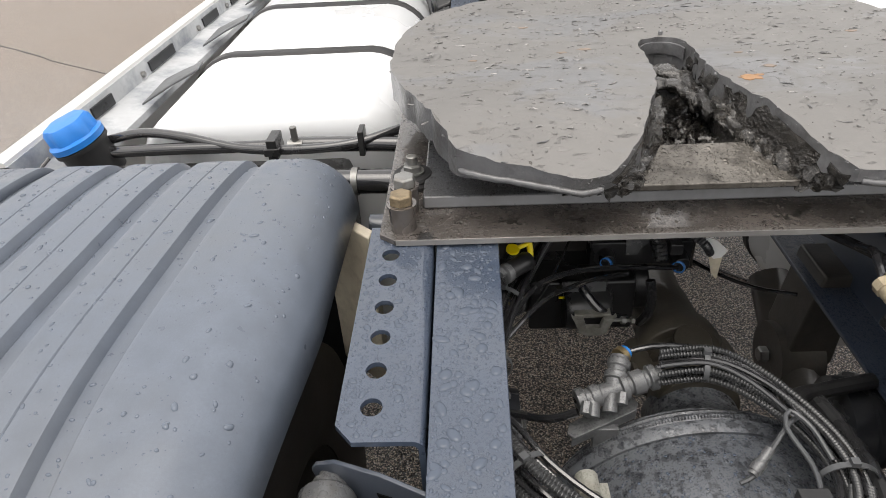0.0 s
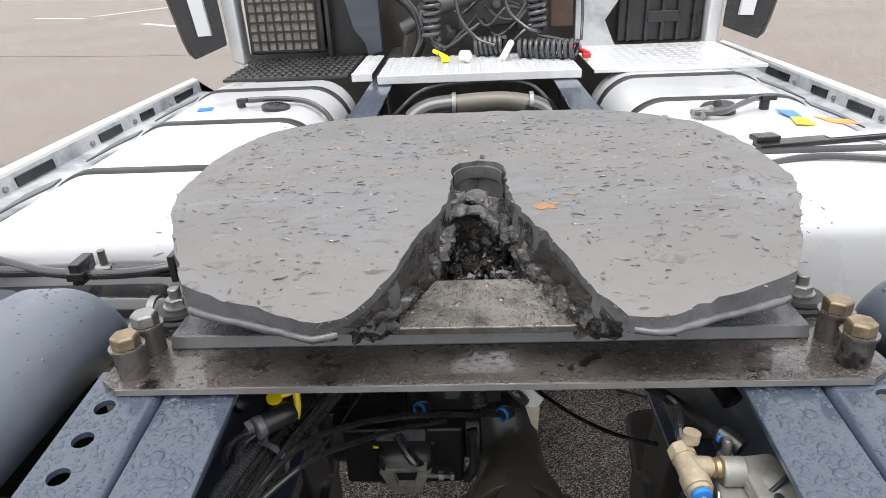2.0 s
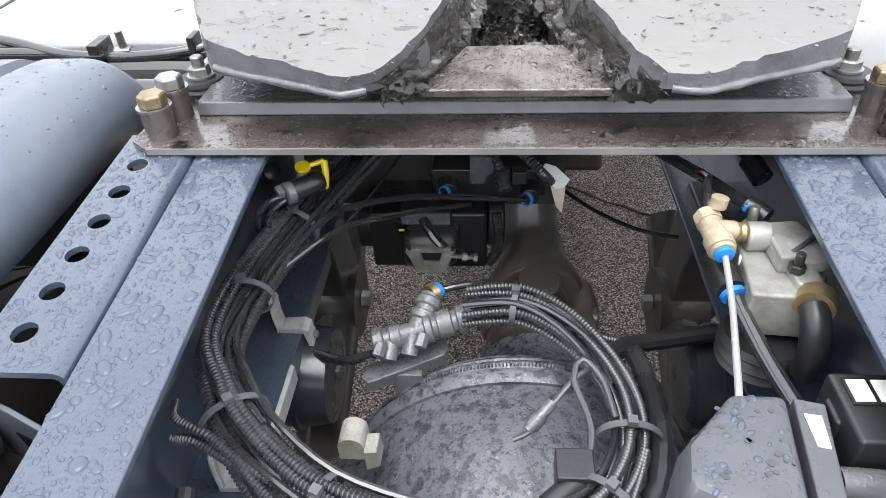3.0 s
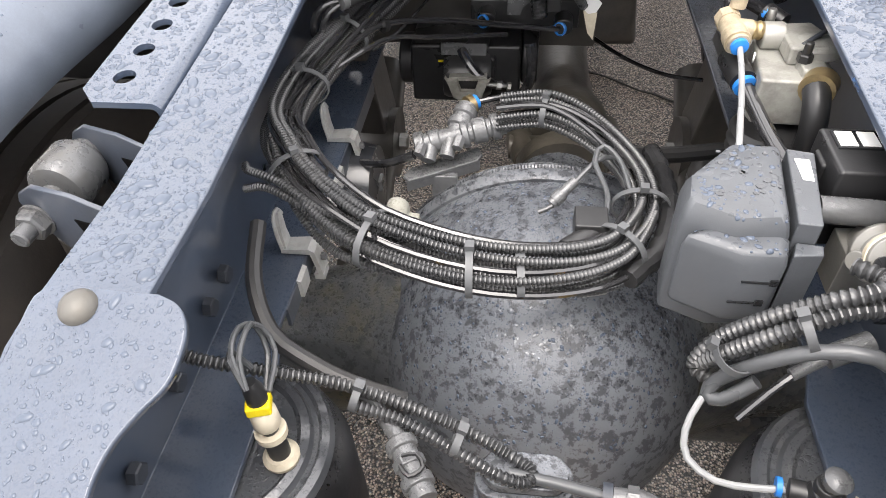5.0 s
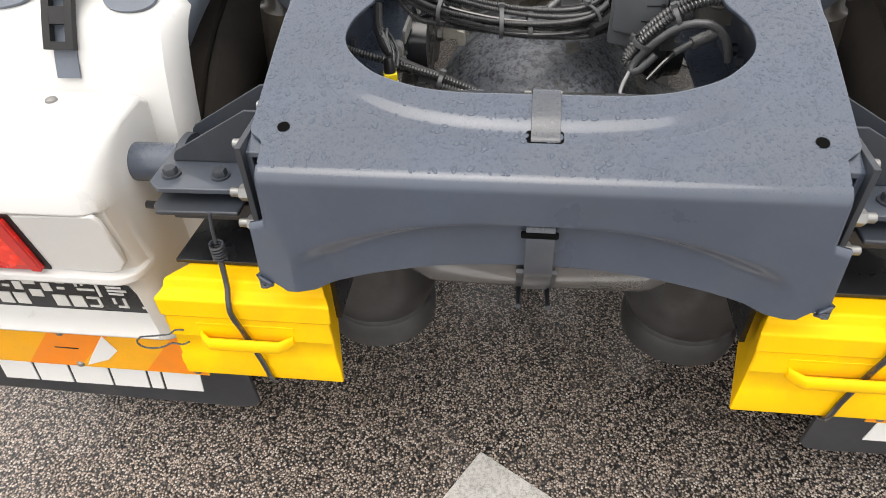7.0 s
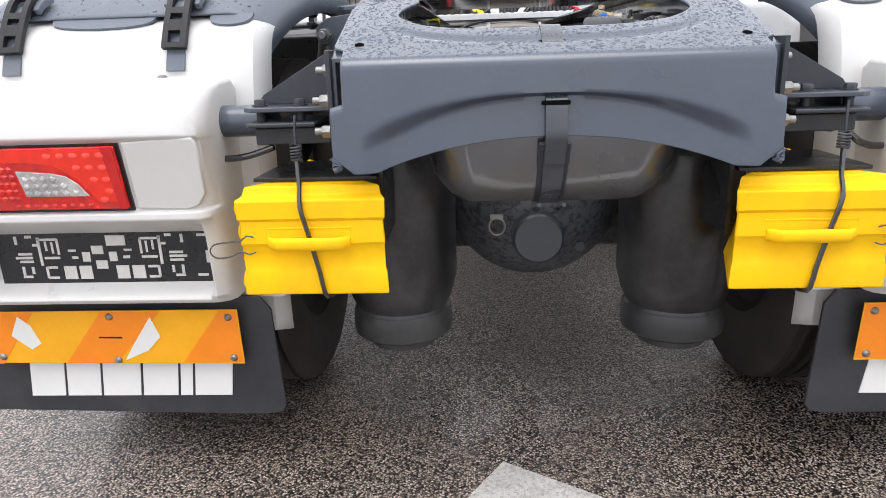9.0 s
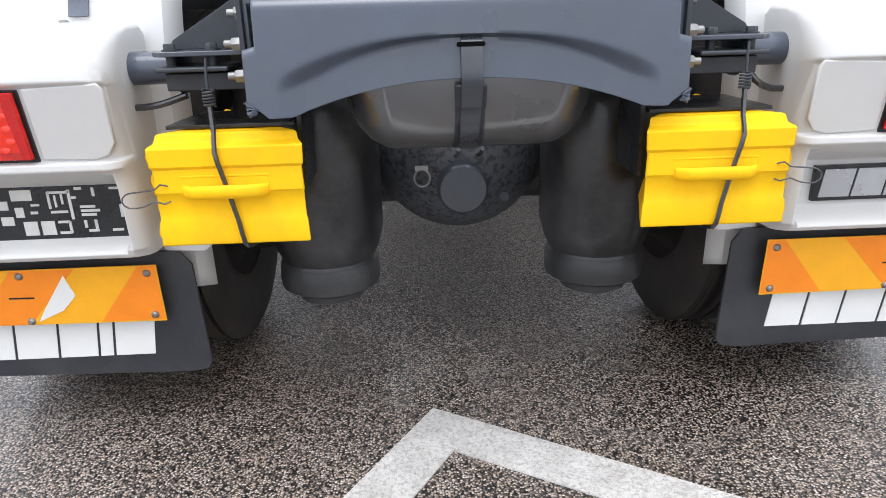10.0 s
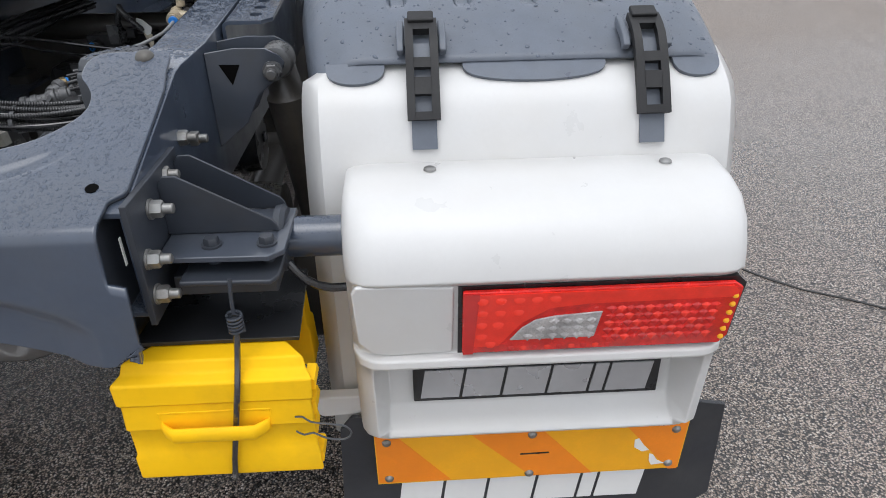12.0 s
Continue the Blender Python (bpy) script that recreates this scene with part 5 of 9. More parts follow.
# ---- drive axle ----
DX, DY, DZ = 0.018, 0.715, 0.565
bowl = lathe([(0, 0.246), (0.05, 0.256), (0.12, 0.253), (0.20, 0.236), (0.26, 0.206), (0.31, 0.160), (0.348, 0.104), (0.368, 0.05), (0.374, 0.004)], (DX, 0.840, DZ), (0, -1, 0), 72)
arms = lathe([(-0.42, 0.090), (-0.33, 0.098), (-0.27, 0.116), (-0.20, 0.150), (-0.10, 0.185), (0.0, 0.195), (0.10, 0.185), (0.20, 0.150), (0.27, 0.116), (0.33, 0.098), (0.42, 0.090)], (DX, DY + 0.03, DZ), (1, 0, 0), 56)
diff = part("differential_housing", bowl, AXLE, truck, "wet grey banjo axle housing speckled with rain")
part("axle_tube", arms, AXLE_OIL, diff, "wet axle tube with yellowish oil stains")
part("carrier_flange", lathe([(0.0, 0.20), (0.0, 0.252), (0.012, 0.258), (0.020, 0.257), (0.023, 0.250), (0.028, 0.251), (0.032, 0.255), (0.038, 0.252), (0.041, 0.243), (0.048, 0.246), (0.054, 0.242), (0.057, 0.233), (0.064, 0.234), (0.070, 0.226), (0.074, 0.214), (0.085, 0.206), (0.12, 0.15), (0.16, 0.09)], (DX, 0.835, DZ), (0, 1, 0), 64), AXLE, diff, "wet bolted flange of the gear carrier")
teeth = [box((-0.0010, -0.0035, -0.002), (0.0010, 0.0035, 0.0015), pose(DX + 0.2535 * math.cos(a), 0.866, DZ + 0.2535 * math.sin(a), 0, 90 - math.degrees(a), 0)) for a in [radians(28 + 1.1 * q) for q in range(114)]]
part("ring_teeth", join(*teeth), AXLE, diff, "fine notched rim of the carrier flange")
for k in range(10):
    a = radians(20 + 15.5 * k)
    part("bolt", bolt((DX + 0.232 * math.cos(a), 0.874, DZ + 0.232 * math.sin(a)), (0, 1, 0), 0.011, 0.012), AXLE, diff)
part("hub_cap", lathe([(0.03, 0.066), (0.098, 0.064), (0.104, 0.058), (0.104, 0.01)], (0.015, 0.530, 0.490), (0, -1, 0), 36), GREY_DRY, diff, "grey round cap")
part("lifting_ring", join(tube([(-0.088 + 0.020 * math.cos(a * math.pi / 8), 0.45, 0.518 + 0.022 * math.sin(a * math.pi / 8)) for a in range(17)], 0.0028, 8), box((-0.105, 0.448, 0.538), (-0.072, 0.456, 0.550))), BOLT, diff, "pale wire ring")
part("drain_plug", lathe([(0, 0.014), (0.010, 0.014), (0.010, 0.008)], (0.125, 0.482, 0.455), (0, -1, 0), 6), FRAME_DARK, diff)


# ---- wheel chocks, strapped in their holders ----
CHOCK_X = {-1: -0.441, 1: 0.462}


def chock(s):
    cx = CHOCK_X[s]
    th = thing("wheel_chock", "yellow plastic wheel chock with a bail handle, strapped into its holder", "wheel chock", (cx, 0.08, 0.515), "wheel chocks")
    # ledges: half width at each level, and the depth of the face there
    lev = [(0.515, 0.139, -0.010), (0.560, 0.138, -0.012), (0.566, 0.1355, -0.0085), (0.612, 0.1355, -0.009), (0.618, 0.1375, -0.013), (0.660, 0.136, -0.011), (0.666, 0.1395, -0.015), (0.700, 0.141, -0.014), (0.706, 0.132, 0.004), (0.722, 0.128, 0.012)]
    loops = []
    for z, w, y in lev:
        loops.append([(cx - w, y, z), (cx + w, y, z), (cx + w * 0.50, 0.22 - (z - 0.515) * 0.62, z), (cx - w * 0.50, 0.22 - (z - 0.515) * 0.62, z)])
    part("body", loft(loops), YELLOW, th, bevel=0.004)
    hx0, hx1 = cx - 0.082, cx + 0.072
    # hand grip: a flat bar before a pocket, its ends run into the face
    grip = []
    for x, d, h in ((hx0, 0.002, 0.010), (hx0 + 0.008, 0.012, 0.012), (hx0 + 0.020, 0.021, 0.0125), (hx1 - 0.020, 0.021, 0.0125), (hx1 - 0.008, 0.012, 0.012), (hx1, 0.002, 0.010)):
        grip.append([(x, -0.010 - d + 0.007 * math.cos(q * math.pi / 6), 0.621 + h * math.sin(q * math.pi / 6)) for q in range(12)])
    part("handle", loft(grip), YELLOW, th)
    part("pocket_rim", join(box((hx0 - 0.002, -0.0125, 0.6445), (hx1 + 0.004, -0.0070, 0.6485)), box((hx0 - 0.004, -0.0125, 0.634), (hx0 - 0.0005, -0.0070, 0.6485)), box((hx1 + 0.0005, -0.0125, 0.634), (hx1 + 0.004, -0.0070, 0.6485))), YELLOW, th, bevel=0.0012)
    # saw-toothed edge blocks
    for sx in (s,):
        for z0, z1, w0 in ((0.527, 0.556, 0.1385), (0.572, 0.607, 0.1325), (0.624, 0.655, 0.1375), (0.671, 0.696, 0.1405)):
            part("edge_tooth", loft([[(cx + sx * (w0 - 0.012), yy, z0 + 0.002), (cx + sx * (w0 + 0.001), yy, z0 + 0.004), (cx + sx * (w0 + 0.0032), yy, (z0 + z1) / 2), (cx + sx * (w0 + 0.001), yy, z1 - 0.004), (cx + sx * (w0 - 0.012), yy, z1 - 0.002)] for yy in (-0.006, 0.030)]), YELLOW, th)
    rx0, rx1 = sorted((cx - s * 0.005, cx + s * 0.098))
    part("rear_half", loft([[(rx0 + g, 0.238, z), (rx1 - g, 0.238, z), (rx1 - g, 0.30 - d, z), (rx0 + g, 0.30 - d, z)] for z, g, d in ((0.52, 0.0, 0.0), (0.60, 0.002, 0.008), (0.606, 0.006, 0.010), (0.69, 0.006, 0.028), (0.708, 0.014, 0.040))]), YELLOW, th, bevel=0.004)
    tx = cx + s * 0.056
    part("wedge_tip", prism([(tx - 0.022, 0.708), (tx + 0.020, 0.708), (tx + 0.004, 0.731), (tx - 0.006, 0.732)], "y", 0.240, 0.256), YELLOW, th, bevel=0.003)
    return th


for s in (-1, 1):
    chock(s)
    cx = CHOCK_X[s]
    hold = part("chock_holder", prism([(cx - 0.118, 0.045), (cx + 0.118, 0.045), (cx + 0.108, 0.235), (cx - 0.105, 0.235)], "z", 0.724, 0.731), SIGN_BLACK, truck, "black steel chock holder plate", bevel=0.001)
    part("holder_leg", join(box((cx - s * 0.125 - 0.004, 0.06, 0.60), (cx - s * 0.125 + 0.004, 0.20, 0.80))), SIGN_BLACK, hold)
    # elastic cord with a coil hook
    cd = thing("elastic_cord", "black elastic cord with a wire coil, holding a wheel chock", "cord", (cx, -0.02, 0.6), "elastic cords")
    bx = -0.462 if s < 0 else 0.505
    part("cord", tube([(bx, 0.010, 0.770), (bx - s * 0.004, -0.004, 0.722), (bx - s * 0.006, -0.022, 0.690), (bx - s * 0.016, -0.020, 0.640), (bx - s * 0.024, -0.0185, 0.600), (bx - s * 0.032, -0.0175, 0.560), (bx - s * 0.038, -0.0165, 0.520), (bx - s * 0.044, 0.00, 0.509), (bx - s * 0.06, 0.05, 0.508)], 0.0046, 10), HOSE, cd)
    part("coil", tube([(bx + 0.0095 * math.cos(a * 0.7), 0.012 + 0.0095 * math.sin(a * 0.7), 0.768 + 0.030 * a / 50) for a in range(51)], 0.0022, 6, 0.004), FRAME_DARK, cd, "wound steel wire coil")
    part("hook", tube([(bx, 0.012, 0.798), (bx, 0.014, 0.825), (bx + 0.002, 0.018, 0.850)], 0.0028, 8), FRAME_DARK, cd)
    # wire loop at the chock's outer edge
    wx = cx + s * 0.135
    part("wire_loop", tube([(wx - s * 0.026, -0.015, 0.632), (wx - s * 0.014, -0.020, 0.636), (wx - s * 0.004, -0.022, 0.628), (wx + s * 0.020, -0.026, 0.626), (wx + s * 0.046, -0.028, 0.622), (wx + s * 0.054, -0.029, 0.609), (wx + s * 0.044, -0.028, 0.597), (wx + s * 0.018, -0.026, 0.598), (wx - s * 0.002, -0.022, 0.606), (wx - s * 0.016, -0.019, 0.600), (wx - s * 0.028, -0.015, 0.604)], 0.0015, 6, 0.006), HOSE_GREY, cd)

# ---- fifth wheel: lock, grease and bolts ----
def lumpy(bm, amount, scale, seed=0.0):
    for v in bm.verts:
        v.co += Vector((noise.noise(v.co * scale + Vector((seed, 0, 0))), noise.noise(v.co * scale + Vector((0, seed + 7, 0))), noise.noise(v.co * scale + Vector((0, 0, seed + 13))))) * amount
    return bm


for s in (-1, 1):
    part("front_ridge", lumpy(tube([(s * x, y, z) for x, y, z in ((0.366, 1.06, 1.186), (0.355, 0.996, 1.184), (0.340, 0.978, 1.184), (0.270, 0.954, 1.180), (0.205, 0.932, 1.176), (0.186, 0.929, 1.176), (0.165, 0.934, 1.178))], 0.0048, 10, 0.008), 0.0018, 60, s), CAST_SIDE, fifth, "worn ridge along the plate's lower edge", sharp=60)

THROAT = material("greasy_throat_steel", (0.165, 0.152, 0.135), 0.16, 0.55, 35, 0.35, 0.7, 0.003, drops=1.2, drop_size=110, dirt=(0.02, 0.017, 0.014), dirt_amount=0.9, dirt_scale=28)


THROAT_WALL = material("greasy_throat_wall", (0.030, 0.027, 0.024), 0.18, 0.1, 45, 0.5, 1.6, 0.007, dirt=(0.075, 0.068, 0.06), dirt_amount=0.5, dirt_scale=35, coat=0.7)
GLISTEN = material("glistening_grease", (0.085, 0.078, 0.070), 0.16, 0.45, 70, 0.5, 2.2, 0.008, dirt=(0.015, 0.013, 0.011), dirt_amount=0.9, dirt_scale=45, coat=0.8)
GREASE_WET = material("wet_grease_smear", (0.24, 0.232, 0.225), 0.22, 0.25, 80, 0.3, 0.5, 0.003, coat=0.5)
SCAR = material("rust_scar", (0.38, 0.21, 0.10), 0.55, 0.1, 70, 0.3, 0.3)
SCAR_FAINT = material("faint_rust_scar", (0.24, 0.185, 0.145), 0.5, 0.1, 90, 0.3, 0.3)


def throat_wall(s):
    """Sloping inner wall of the throat."""
    top = curve([(0.188, 0.938, 1.180), (0.150, 0.940, 1.186), (0.114, 0.985, 1.206), (0.087, 1.045, 1.226), (0.062, 1.12, 1.230), (0.047, 1.185, 1.232), (0.044, 1.25, 1.232), (0.043, 1.335, 1.232)], 0.012)
    low = curve([(0.176, 0.955, 1.172), (0.140, 0.962, 1.160), (0.106, 1.000, 1.150), (0.078, 1.05, 1.150), (0.056, 1.11, 1.150), (0.046, 1.18, 1.155), (0.043, 1.25, 1.165), (0.041, 1.330, 1.175)], 0.012)
    n = min(len(top), len(low))
    loops = []
    for i in range(n):
        a, b = top[i * (len(top) - 1) // (n - 1)], low[i * (len(low) - 1) // (n - 1)]
        loops.append([Vector((a.lerp(b, k / 7).x * s, a.lerp(b, k / 7).y, a.lerp(b, k / 7).z)) for k in range(8)] + [Vector(((b.x + 0.03) * s, b.y + 0.01, b.z)), Vector(((a.x + 0.03) * s, a.y + 0.01, a.z - 0.02))])
    return lumpy(loft(loops), 0.006, 45, s)


for s in (-1, 1):
    part("throat_wall", throat_wall(s), THROAT_WALL, fifth, "rough greasy wall of the coupling throat", sharp=60)
    # rolled ridge of old grease along the throat
    ridge = [(0.162, 0.952, 1.176), (0.120, 0.990, 1.172), (0.090, 1.045, 1.176), (0.066, 1.11, 1.185), (0.052, 1.17, 1.200)]
    part("grease_ridge", lumpy(tube([(x * s - 0.006 * s, y, z) for x, y, z in ridge], 0.010, 12, 0.006), 0.014, 75, 3 + s), GLISTEN, fifth, "glistening ridge of grease", sharp=70)
for s in (-1, 1):
    part("grease_ledge", lumpy(tube([(x * s, y, z) for x, y, z in ((0.150, 0.960, 1.166), (0.118, 0.985, 1.160), (0.094, 1.03, 1.166), (0.072, 1.08, 1.174), (0.060, 1.13, 1.180))], 0.013, 14, 0.005), 0.013, 90, 11 + s), GLISTEN, fifth, "wrinkled ledge of wet grease", sharp=70)
part("throat_ramp", lumpy(loft([[(-0.060, 1.062, 1.178), (0.060, 1.062, 1.178), (0.060, 1.062, 1.166), (-0.060, 1.062, 1.166)], [(-0.086, 1.02, 1.168), (0.086, 1.02, 1.168), (0.086, 1.02, 1.156), (-0.086, 1.02, 1.156)], [(-0.112, 0.978, 1.157), (0.112, 0.978, 1.157), (0.112, 0.978, 1.147), (-0.112, 0.978, 1.147)]]), 0.001, 30), THROAT, fifth, "wet shiny ramp plate in the throat", bevel=0.002)
pit = bmesh.new()
bmesh.ops.create_grid(pit, x_segments=24, y_segments=30, size=0.5)
for v in pit.verts:
    v.co = Vector((v.co.x * 0.13, 1.062 + (v.co.y + 0.5) * 0.31, 1.128 + 0.010 * noise.noise(v.co * 9)))
part("grease_bed", lumpy(pit, 0.014, 40, 2), GREASE, fifth, "lumpy black grease in the lock pit", sharp=70)
# locking jaw: half ring, wedge and hook
arc = [(0.040 * math.cos(radians(a)), 1.328 + 0.042 * math.sin(radians(a))) for a in range(0, 181, 12)]
part("lock_ring", loft([[(x, y, z), (x * 0.93, y - 0.003, z), (x * 0.93, y - 0.003, z - 0.022), (x, y, z - 0.022)] for (x, y), z in zip(arc, [1.232] * len(arc))]), CAST_SIDE, fifth, "dark lock ring", bevel=0.002)
def slug(path, wide, tall, amount, scale, seed):
    """A rounded, lumpy bar of greased metal along a path."""
    loops = []
    for p, sd, up in frames_along(curve(path, 0.004)):
        loops.append([p + sd * wide * math.cos(a * math.pi / 8) + up * tall * math.sin(a * math.pi / 8) for a in range(16)])
    return lumpy(lumpy(loft(loops), amount, scale, seed), amount * 0.5, scale * 3, seed + 5)


part("lock_jaw", slug([(-0.046, 1.268, 1.204), (-0.020, 1.280, 1.209), (0.008, 1.270, 1.206), (0.026, 1.250, 1.198), (0.040, 1.232, 1.188)], 0.021, 0.011, 0.007, 60, 5), GLISTEN, fifth, "greasy steel lock jaw", sharp=70)
part("lock_hook", slug([(-0.050, 1.215, 1.196), (-0.030, 1.232, 1.203), (0.0, 1.232, 1.200), (0.022, 1.214, 1.190), (0.030, 1.190, 1.180)], 0.012, 0.010, 0.006, 70, 14), THROAT_WALL, fifth, "dark greasy lock hook", sharp=70)
part("lock_hook", lumpy(tube([(0.036, 1.24, 1.19), (0.040, 1.21, 1.196), (0.034, 1.185, 1.19), (0.040, 1.15, 1.18)], 0.010, 12, 0.006), 0.007, 60, 9), GREASE, fifth, sharp=70)
part("grease_nipple", lathe([(0, 0.004), (0.006, 0.004), (0.008, 0.002)], (0.008, 1.383, 1.240), (0, 0, 1), 10), CAST_SIDE, fifth)
rnd = random.Random(21)
# worn rust scars and clods on the top
for k in range(9):
    x, y = ((0.090, 1.150) if k == 0 else (rnd.uniform(-0.36, 0.36), rnd.uniform(1.06, 1.62)))
    if abs(x) < 0.06 and k:
        continue
    r = 0.014 if k == 0 else rnd.uniform(0.004, 0.009)
    for q in range(4 if k == 0 else 2):
        ox, oy, rr = x + rnd.uniform(-1.1, 1.1) * r * (q > 0), y + rnd.uniform(-0.7, 0.7) * r * (q > 0), r * (1.0 if q == 0 else rnd.uniform(0.25, 0.5))
        out = []
        for a in range(26):
            t = a * 2 * math.pi / 26
            w = 1 + 0.55 * noise.noise(Vector((math.cos(t) * 1.7 + 9 * k, math.sin(t) * 1.7, q * 3.1))) + rnd.uniform(-0.13, 0.13)
            out.append((ox + rr * 1.25 * math.cos(t) * w, oy + rr * 0.62 * math.sin(t) * w))
        part("rust_scar", prism(out, "z", 1.238, 1.2418 + 0.0001 * q), SCAR if k == 0 else SCAR_FAINT, fifth, "orange rust scar" if k == 0 else "faint rust scar")
clods = bmesh.new()
for k in range(1500):
    x, y = rnd.uniform(-0.45, 0.45), rnd.uniform(0.97, 1.68)
    if abs(x) < 0.10 and y < 1.40 or (abs(x) / 0.46) ** 4 + (abs(y - 1.32) / 0.37) ** 4 > 1:
        continue
    r = rnd.choice((0.0006, 0.0007, 0.0008, 0.0009, 0.0011, 0.0014, 0.0024))
    m = Matrix.Translation((x, y, top_z(x, y))) @ Matrix.Rotation(rnd.uniform(0, 3), 4, "Z") @ Matrix.Diagonal((rnd.uniform(1, 3.4), 1, 0.45, 1))
    bmesh.ops.create_icosphere(clods, subdivisions=1, radius=r, matrix=m)
tagged(part("old_grease", lumpy(clods, 0.002, 120, 1), GREASE_TOP, fifth, "scattered clods of old grease"), kind="stuff")


def tall_bolt(x, y, z, mat, parent):
    b = part("spacer_bolt", lathe([(0, 0.019), (0.036, 0.019), (0.037, 0.0215), (0.041, 0.0215), (0.041, 0.010)], (x, y, z), (0, 0, 1), 28), STEEL_PLATE, parent, "steel spacer sleeve with a hex bolt")
    part("bolt_head", bolt((x, y, z + 0.041), (0, 0, 1), 0.0175, 0.016), mat, b, "yellow-zinc hex head" if mat is BRONZE else "pale zinc hex head", bevel=0.0012)


PZ = Z_RAIL + 0.014
for s in (-1, 1):
    tall_bolt(s * 0.438, 0.978, PZ, BRONZE, fifth)
    tall_bolt(s * 0.437, 1.030, PZ, BOLT if s < 0 else BRONZE, fifth)
    part("rubber_mount", lathe([(0, 0.033), (0.006, 0.034), (0.010, 0.031), (0.014, 0.032), (0.019, 0.030), (0.020, 0.010)], (s * 0.432, 1.112, PZ), (0, 0, 1), 32), RUBBER, fifth, "stacked black washer mount")
    part("mount_nut", bolt((s * 0.432, 1.112, PZ + 0.020), (0, 0, 1), 0.0150, 0.015, 0.019, 0.014), BOLT, fifth)
    part("mount_nut", bolt((s * 0.437, 1.45, PZ), (0, 0, 1), 0.0150, 0.015, 0.019, 0.012), BOLT, fifth)

# clods of black grease in the lock pit and along the throat
rnd = random.Random(33)
lumps = bmesh.new()
for k in range(170):
    if k < 90:
        x, y, z = rnd.uniform(-0.055, 0.055), rnd.uniform(1.07, 1.24), rnd.uniform(1.128, 1.150)
    else:
        t = rnd.random()
        side = rnd.choice((-1, 1))
        x, y, z = side * (0.045 + 0.115 * t ** 1.3), 1.20 - 0.245 * t, 1.176 + rnd.uniform(-0.012, 0.020)
    r = rnd.uniform(0.003, 0.008)
    m = Matrix.Translation((x, y, z)) @ Matrix.Rotation(rnd.uniform(0, 3), 4, "Z") @ Matrix.Diagonal((rnd.uniform(0.8, 2.2), rnd.uniform(0.6, 1.2), rnd.uniform(0.5, 0.9), 1))
    bmesh.ops.create_icosphere(lumps, subdivisions=2, radius=r, matrix=m)
tagged(part("black_grease", lumpy(lumps, 0.007, 160, 2), GLISTEN, fifth, "wet lumpy black grease in the throat", sharp=60), kind="stuff")
# torn flakes of grease along the plate's edge
flakes = bmesh.new()
rim_line = [Vector((x, y, 0)) for x, y in fifth_outline()]
for k in range(150):
    i = rnd.randrange(len(rim_line) - 1)
    p = rim_line[i].lerp(rim_line[i + 1], rnd.random())
    side = rnd.choice((-1, 1))
    z = top_z(p.x, p.y) - rnd.choice((0.001, 0.002, 0.004, 0.012, 0.025))
    m = Matrix.Translation((p.x * side, p.y, z)) @ Matrix.Rotation(rnd.uniform(0, 3), 4, "Z") @ Matrix.Rotation(rnd.uniform(-0.5, 0.5), 4, "X") @ Matrix.Diagonal((rnd.uniform(1.0, 3.0), rnd.uniform(0.6, 1.2), 0.35, 1))
    bmesh.ops.create_icosphere(flakes, subdivisions=1, radius=rnd.uniform(0.0008, 0.0022), matrix=m)
tagged(part("torn_grease", lumpy(flakes, 0.002, 150, 4), CAST_SIDE, fifth, "torn flakes of grease along the edge"), kind="stuff")

# gouges and smears that follow the turning trailer plate
for mat_, seed, n_ in ((CAST_SIDE, 51, 40), (GREASE_WET, 52, 380)):
    rnd = random.Random(seed)
    smears = bmesh.new()
    made = 0
    while made < n_:
        a, r = rnd.uniform(0, 2 * math.pi), rnd.uniform(0.09, 0.42)
        x, y = r * math.cos(a), 1.33 + r * math.sin(a)
        if abs(x) < 0.12 and y < 1.40 or (abs(x) / 0.45) ** 4 + (abs(y - 1.32) / 0.36) ** 4 > 0.95 or y < 0.99:
            continue
        turn = rnd.gauss(0.0, 0.28)
        m = Matrix.Translation((x, y, top_z(x, y) + 0.0004)) @ Matrix.Rotation(turn, 4, "Z") @ Matrix.Diagonal((rnd.uniform(2, 9), rnd.uniform(0.5, 1.6), rnd.uniform(0.3, 0.7), 1))
        bmesh.ops.create_icosphere(smears, subdivisions=2, radius=0.0012, matrix=m)
        made += 1
    tagged(part("grease_smear", lumpy(smears, 0.0030, 170, seed), mat_, fifth, "smeared grease and gouges in arcs"), kind="stuff")

# ---- between the frame rails ----
FIT = material("wet_grey_fitting", (0.145, 0.148, 0.152), 0.28, 0.2, 70, 0.2, 0.3, drops=0.5, drop_size=160, dirt=(0.08, 0.08, 0.08), dirt_amount=0.5, dirt_scale=40)
CONDUIT = material("corrugated_conduit", (0.036, 0.037, 0.039), 0.28, 0.0, 90, 0.2, 0.05, dirt=(0.06, 0.058, 0.055), dirt_amount=0.4, dirt_scale=14, coat=0.6, coat_rough=0.16, coat_ior=1.5)
TIE = material("grey_cable_tie", (0.085, 0.088, 0.092), 0.45, 0.0, 80, 0.1, 0.05)
MODULE = material("grey_module_housing", (0.082, 0.088, 0.097), 0.45, 0.0, 200, 0.08, 0.12, drops=0.35, drop_size=45, dirt=(0.06, 0.062, 0.066), dirt_amount=0.4, dirt_scale=12)
# dirt over a dark base that holds the shade under truck and cab
SHADE = material("dirty_shaded_underside", (0.046, 0.042, 0.038), 0.42, 0.0, 40, 0.35, 0.3, dirt=(0.090, 0.078, 0.062), dirt_amount=0.6, dirt_scale=8, coat=0.3)

